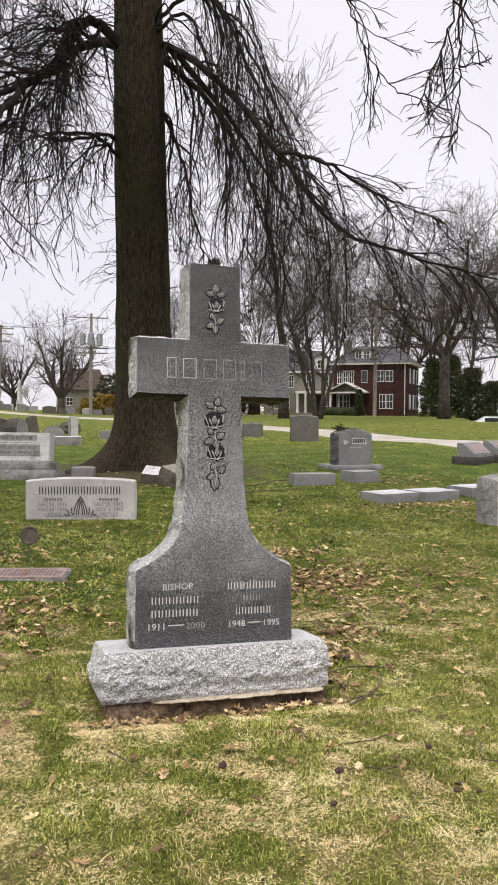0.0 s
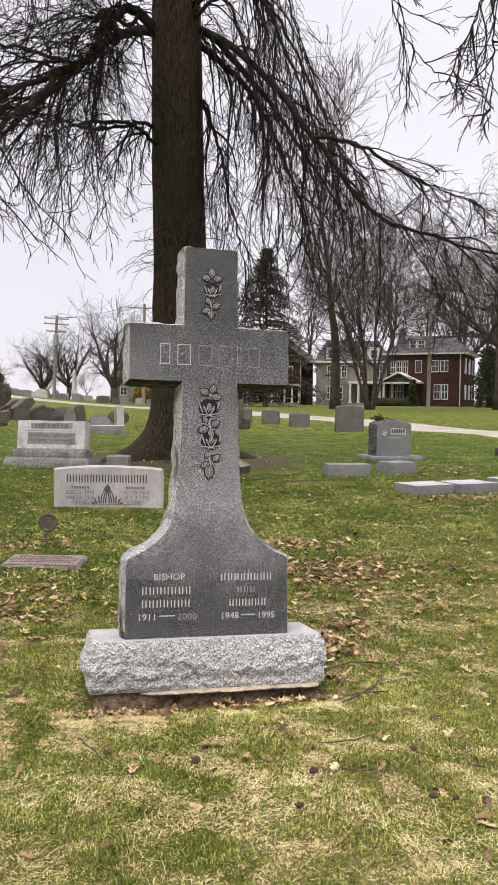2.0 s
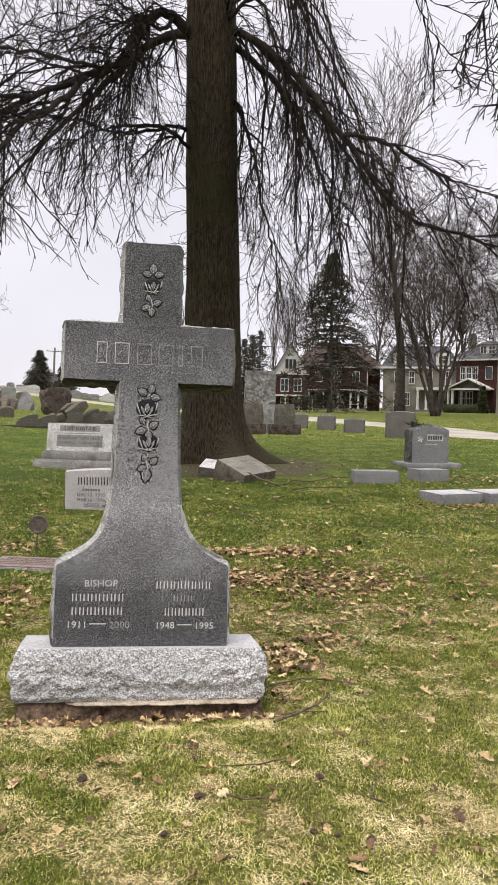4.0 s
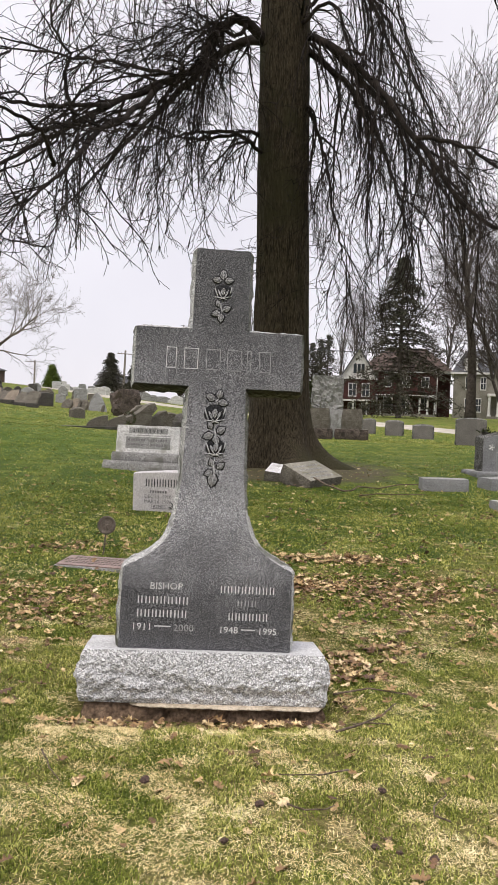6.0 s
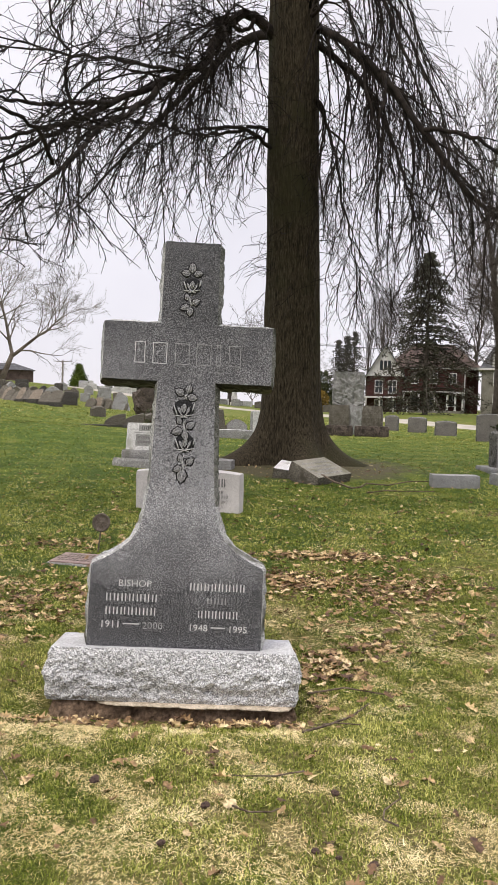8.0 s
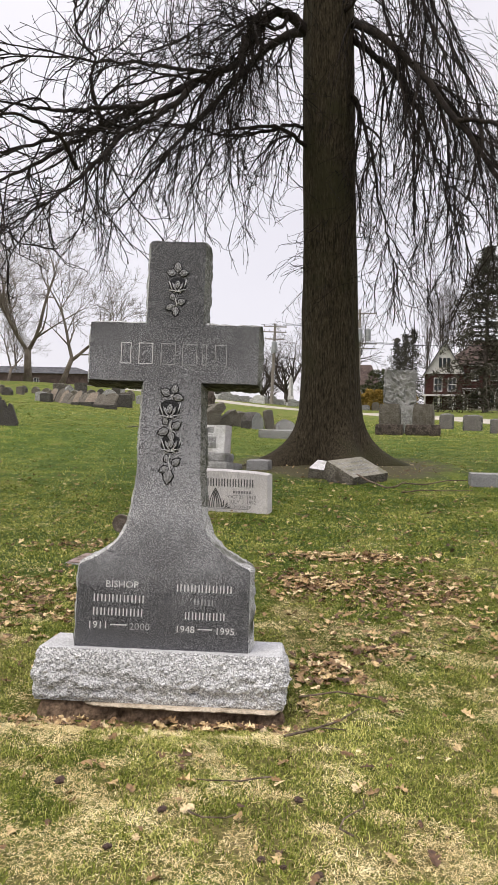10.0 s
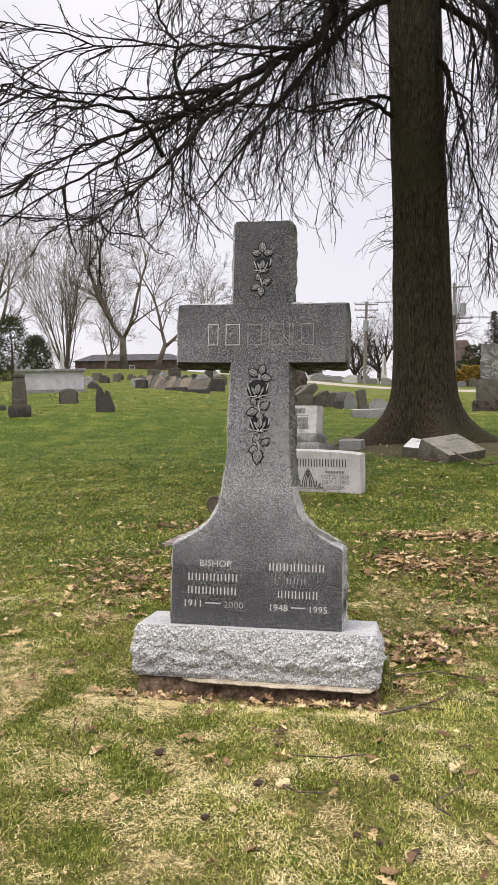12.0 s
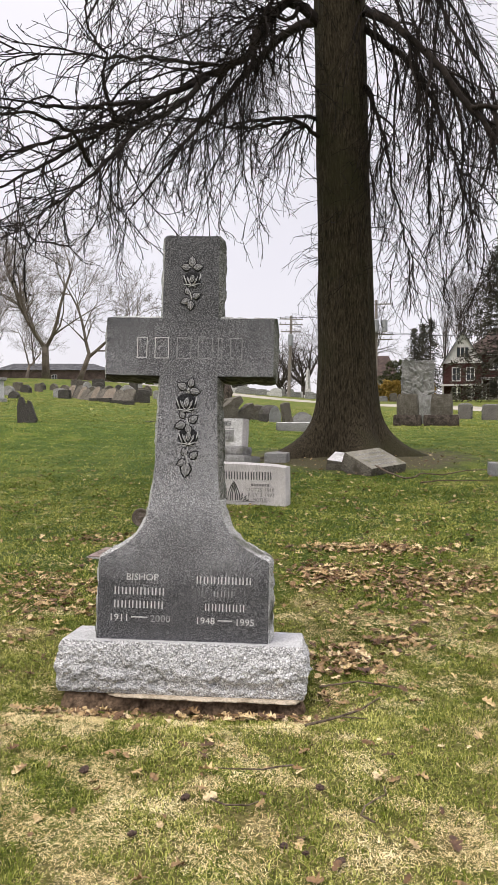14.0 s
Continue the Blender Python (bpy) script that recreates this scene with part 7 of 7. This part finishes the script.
def leaf_litter():
    rng = random.Random(8)
    root = thing("leaf_litter", "scattered dry brown oak leaves on the lawn", "leaves", pose(0, 0, 0))
    k = 0
    while k < 280:
        x, y = leaf_spot(rng)
        if in_base(x, y) or y > 3.2:
            continue
        ob = new("leaf", LEAVES[k % 8])
        ob.parent = root
        s = rng.uniform(0.040, 0.080)
        ob.matrix_basis = pose(x, y, bumpy(x, y) + rng.uniform(0.016, 0.034), rng.gauss(0, 11) + (180 if rng.random() < 0.4 else 0), rng.gauss(0, 11), rng.uniform(0, 360)) @ Matrix.Diagonal((s, s, s, 1))
        k += 1
    vs, fs = [], []
    data = [([tuple(v.co) for v in me.vertices], [tuple(p.vertices) for p in me.polygons]) for me in (leaf_mesh(s, 9, (-1, 0, 1)) for s in range(8))]
    k = 0
    while k < 6000:
        x, y = leaf_spot(rng)
        if in_base(x, y):
            continue
        s = rng.uniform(0.016, 0.06)
        m = pose(x, y, bumpy(x, y) + rng.uniform(0.004, 0.024), rng.gauss(0, 20) + (180 if rng.random() < 0.4 else 0), rng.gauss(0, 14), rng.uniform(0, 360)) @ Matrix.Diagonal((s, s, s, 1))
        v, f = data[k % 8]
        b = len(vs)
        vs += [tuple(m @ Vector(p)) for p in v]
        fs += [tuple(i + b for i in q) for q in f]
        k += 1
    tagged(part("leaf_drift", (vs, fs), M_LEAFPILE, root, "drifts of small broken brown leaves"), kind="stuff")


leaf_litter()


def seed_pods():
    """Dark, dried seed balls that lie in the open grass."""
    rng = random.Random(23)
    for k, (x, y) in enumerate(((-0.20, -0.81), (0.05, -1.22), (0.48, -1.26), (0.54, -1.30), (0.63, -1.33), (0.59, -0.90), (0.17, -1.0))):
        bm = bmesh.new()
        bmesh.ops.create_icosphere(bm, subdivisions=3, radius=1)
        for v in bm.verts:
            q = v.co.normalized()
            v.co = q * (1 + 0.28 * noise.noise(q * 2.1 + Vector((k, 0, 0))) + 0.16 * noise.noise(q * 6 + Vector((0, k, 0))))
            v.co.z *= 0.62
        ob = part("seed_pod", bm, M_POD)
        s = rng.uniform(0.009, 0.014)
        ob.matrix_basis = pose(x, y, bumpy(x, y) + 0.014, rng.gauss(0, 15), rng.gauss(0, 15), rng.uniform(0, 360)) @ Matrix.Diagonal((s * 1.2, s, s, 1))
        tagged(ob, "dark dried seed pod lying in the grass", "seed pod", "seed pods on the lawn")


seed_pods()


def lawn_twigs():
    """Broken twigs dropped by the oak."""
    rng = random.Random(17)
    spots = [(0.55, -0.75), (0.95, -0.35), (-0.55, -0.55), (-0.8, -0.1), (0.25, -1.0), (-0.2, -1.25), (0.75, -1.2), (1.2, 0.3), (1.5, 1.1), (-0.9, 0.9), (1.1, 2.9), (-0.3, 3.3), (2.1, 2.3), (0.6, 3.9), (2.4, 3.7), (-0.5, -0.95)]
    for x, y in spots[::2]:
        a, n, length = rng.uniform(0, 6.283), 6, rng.uniform(0.14, 0.36)
        pts = []
        for i in range(n):
            a += rng.gauss(0, 0.4)
            x, y = x + math.cos(a) * length / n, y + math.sin(a) * length / n
            pts.append((x, y, bumpy(x, y) + 0.024 + rng.uniform(0, 0.008)))
        vs, fs = [], []
        tube(vs, fs, pts, [0.0034 * (1 - 0.6 * i / n) for i in range(n)], 5)
        tagged(part("fallen_twig", (vs, fs), M_TWIGDRY, smooth=True), "thin dry broken twig lying in the grass", "twig", "twigs on the lawn")


lawn_twigs()


def dryness(x, y):
    """Where the turf is dormant: small patches, more of them in the worn open part before the cross and to its right."""
    open_part = 0.16 + 0.10 * min(1, max(0, (-y - 0.2) / 0.6)) - 0.46 * min(1, max(0, (y - 0.42 * x - 0.6) / 2.2))
    open_part -= 0.42 * math.exp(-((x - 0.9) / 0.4) ** 2 - ((y + 0.7) / 0.55) ** 2)
    return 0.50 * noise.noise((x * 1.3, y * 1.3, 1)) + 0.85 * noise.noise((x * 4.6, y * 4.6, 5)) + 0.75 * noise.noise((x * 11, y * 11, 9)) + open_part


def blades(name, label, material, xs, ys, height, width, flat, seed, joints):
    r = np.random.default_rng(seed)
    n = len(xs)
    zs = np.array([bumpy(x, y) for x, y in zip(xs, ys)]) - 0.004
    a = r.random(n) * 2 * np.pi
    h = height * (0.45 + 0.8 * r.random(n) ** 1.3)
    lean = flat * (0.25 + 1.1 * r.random(n))
    w = width * (0.6 + 0.7 * r.random(n))
    dx, dy = np.cos(a), np.sin(a)
    b = a + r.normal(0, 0.8, n)
    side = np.stack([-dy, dx, np.zeros(n)], 1) * (w / 2)[:, None]
    base = np.stack([xs, ys, zs], 1)
    mid = base + np.stack([dx * h * lean * 0.38, dy * h * lean * 0.38, h * 0.62 / (1 + 0.5 * lean)], 1)
    tip = mid + np.stack([np.cos(b) * h * lean * 0.62, np.sin(b) * h * lean * 0.62, h * (0.95 / (1 + 1.1 * lean) - 0.62 / (1 + 0.5 * lean))], 1)
    if joints:
        v = np.stack([base - side, base + side, mid + side * 0.8, mid - side * 0.8, tip], 1).reshape(-1, 3)
        k = np.arange(n)[:, None] * 5
        loops = np.concatenate([k + [0, 1, 2, 3], k + [3, 2, 4]], 1).reshape(-1)
        totals = np.tile([4, 3], n)
    else:
        v = np.stack([base - side, base + side, tip], 1).reshape(-1, 3)
        loops = np.arange(n * 3)
        totals = np.full(n, 3)
    me = bpy.data.meshes.new(name)
    me.vertices.add(len(v))
    me.vertices.foreach_set("co", v.astype(np.float32).ravel())
    me.loops.add(len(loops))
    me.loops.foreach_set("vertex_index", loops.astype(np.int32))
    me.polygons.add(len(totals))
    me.polygons.foreach_set("loop_start", np.concatenate([[0], np.cumsum(totals)[:-1]]).astype(np.int32))
    me.update(calc_edges=True)
    me.validate()
    me.materials.append(material)
    tagged(new(name, me), label, "grass", kind="stuff")


def straggle(r, xs, ys):
    """Scatters a share of the blades past the edge of their zone, so that it fades into the lawn."""
    far = (r.random(len(xs)) < 0.4) * 0.42
    return xs + r.normal(0, 1, len(xs)) * far, ys + r.normal(0, 1, len(xs)) * far


def lawn(name, where, y0, y1, count, height, width, seed, joints, tuft=1, outside=False, fade=0.0):
    r = np.random.default_rng(seed)
    count //= tuft
    if outside:
        xs, ys = -8 + 18 * r.random(count), -7 + 14 * r.random(count)
        lo, hi = 0.0 - 0.53 * (ys + 3.4), -0.35 + 0.76 * (ys + 3.45)
        ok = (ys < -2.1) | (xs < lo) | (xs > hi)
    else:
        ys = y0 + (y1 - y0) * r.random(count * 2)
        lo, hi = 0.0 - 0.53 * (ys + 3.4), -0.35 + 0.76 * (ys + 3.45)
        most = (-0.35 + 0.76 * (y1 + 3.45)) - (0.0 - 0.53 * (y1 + 3.4))
        keep = r.random(count * 2) < (hi - lo) / most
        ys, lo, hi = ys[keep][:count], lo[keep][:count], hi[keep][:count]
        xs = lo + (hi - lo) * r.random(len(ys))
        # the zones thin out into one another
        ok = r.random(len(xs)) < np.clip((ys - y0) / (fade + 0.01) + (y0 < -2), 0, 1) * np.clip((y1 - ys) / (fade + 0.01), 0, 1)
    xs, ys = straggle(r, xs[ok], ys[ok])
    dry = np.array([dryness(x, y) for x, y in zip(xs, ys)]) + r.normal(0, 0.13, len(xs))
    fleck = r.random(len(xs)) < (0.07 if y1 < 2 else 0.13 if y1 < 15 else 0.28)
    dry[fleck] += 0.5
    # a tuft's blades stand together
    size = 0.35 + 1.3 * r.random(len(xs)) ** 1.5
    spread = 0.016 * size
    xs = (xs[:, None] + r.normal(0, 1, (len(xs), tuft)) * spread[:, None] * (tuft > 1)).ravel()
    ys = (ys[:, None] + r.normal(0, 1, (len(dry), tuft)) * spread[:, None] * (tuft > 1)).ravel()
    dry, size = np.repeat(dry, tuft) + r.normal(0, 0.14, len(xs)), np.repeat(size, tuft)
    ok = ~((np.abs(xs) < 0.56) & (ys > -0.125) & (ys < 0.36))
    ok &= ~((np.abs(xs + 0.735) < 0.29) & (np.abs(ys - 2.38) < 0.19))
    ok &= ~((np.hypot(xs - 1.45, ys - 8.45) < 1.75) & (r.random(len(xs)) < 0.85))
    if y1 > 15:
        for i in range(0, len(LANE), 2):
            ok &= np.hypot(xs - LANE[i, 0], ys - LANE[i, 1]) > 1.9
    xs, ys, dry, size = xs[ok], ys[ok], dry[ok], size[ok]
    straw = dry > (0.20 if y1 < 2 else 0.25)
    blades(name + "_green", "short mown green grass " + where, M_GREEN, xs[~straw], ys[~straw], height * (0.6 + 0.5 * size[~straw]), width, 0.9, seed + 1, joints)
    blades(name + "_straw", "dormant straw-coloured grass " + where, M_STRAW, xs[straw], ys[straw], height * 0.72, width * 0.72, 2.0, seed + 2, joints)


def straw_mat(name, where, y0, y1, count, width, seed):
    """Flattened dead grass that covers the ground of the dormant patches."""
    r = np.random.default_rng(seed)
    ys = y0 + (y1 - y0) * r.random(count)
    lo, hi = 0.0 - 0.53 * (ys + 3.4), -0.35 + 0.76 * (ys + 3.45)
    xs = lo + (hi - lo) * r.random(count)
    xs, ys = straggle(r, xs, ys)
    dry = np.array([dryness(x, y) for x, y in zip(xs, ys)]) + r.normal(0, 0.06, count)
    ok = (dry > 0.24) & ~((np.abs(xs) < 0.56) & (ys > -0.125) & (ys < 0.36)) & ~((np.abs(xs + 0.735) < 0.29) & (np.abs(ys - 2.38) < 0.19))
    blades(name, "matted dead straw-coloured grass " + where, M_STRAW, xs[ok], ys[ok], 0.013, width, 3.2, seed + 1, True)


def thatch(name, where, y0, y1, count, width, seed):
    """Short old growth close to the soil, between the standing blades."""
    r = np.random.default_rng(seed)
    ys = y0 + (y1 - y0) * r.random(count) ** 1.35
    lo, hi = 0.0 - 0.53 * (ys + 3.4), -0.35 + 0.76 * (ys + 3.45)
    xs = lo + (hi - lo) * r.random(count)
    xs, ys = straggle(r, xs, ys)
    ok = ~((np.abs(xs) < 0.56) & (ys > -0.125) & (ys < 0.36)) & ~((np.abs(xs + 0.735) < 0.29) & (np.abs(ys - 2.38) < 0.19))
    blades(name, "short yellowed turf " + where, M_THATCH, xs[ok], ys[ok], 0.016, width, 1.9, seed + 1, False)


straw_mat("straw_mat", "round the cross", -2.1, 2.2, 460000, 0.0022, 31)
thatch("turf_thatch", "round the cross", -2.1, 3.6, 620000, 0.0032, 37)
lawn("near_grass", "round the cross", -2.1, 1.9, 430000, 0.025, 0.0032, 1, True, 8, fade=1.2)
lawn("middle_grass", "among the headstones", 0.7, 6.6, 330000, 0.026, 0.0062, 4, True, 6, fade=1.2)
lawn("back_grass", "round the oak", 4.2, 19.5, 215000, 0.034, 0.015, 7, False, 3, fade=2.4)
lawn("far_grass", "as far as the lane", 16.5, 44.0, 95000, 0.06, 0.035, 13, False, 2, fade=3.0)
lawn("outer_grass", "behind the path", 0, 0, 90000, 0.045, 0.014, 10, False, 1, True)
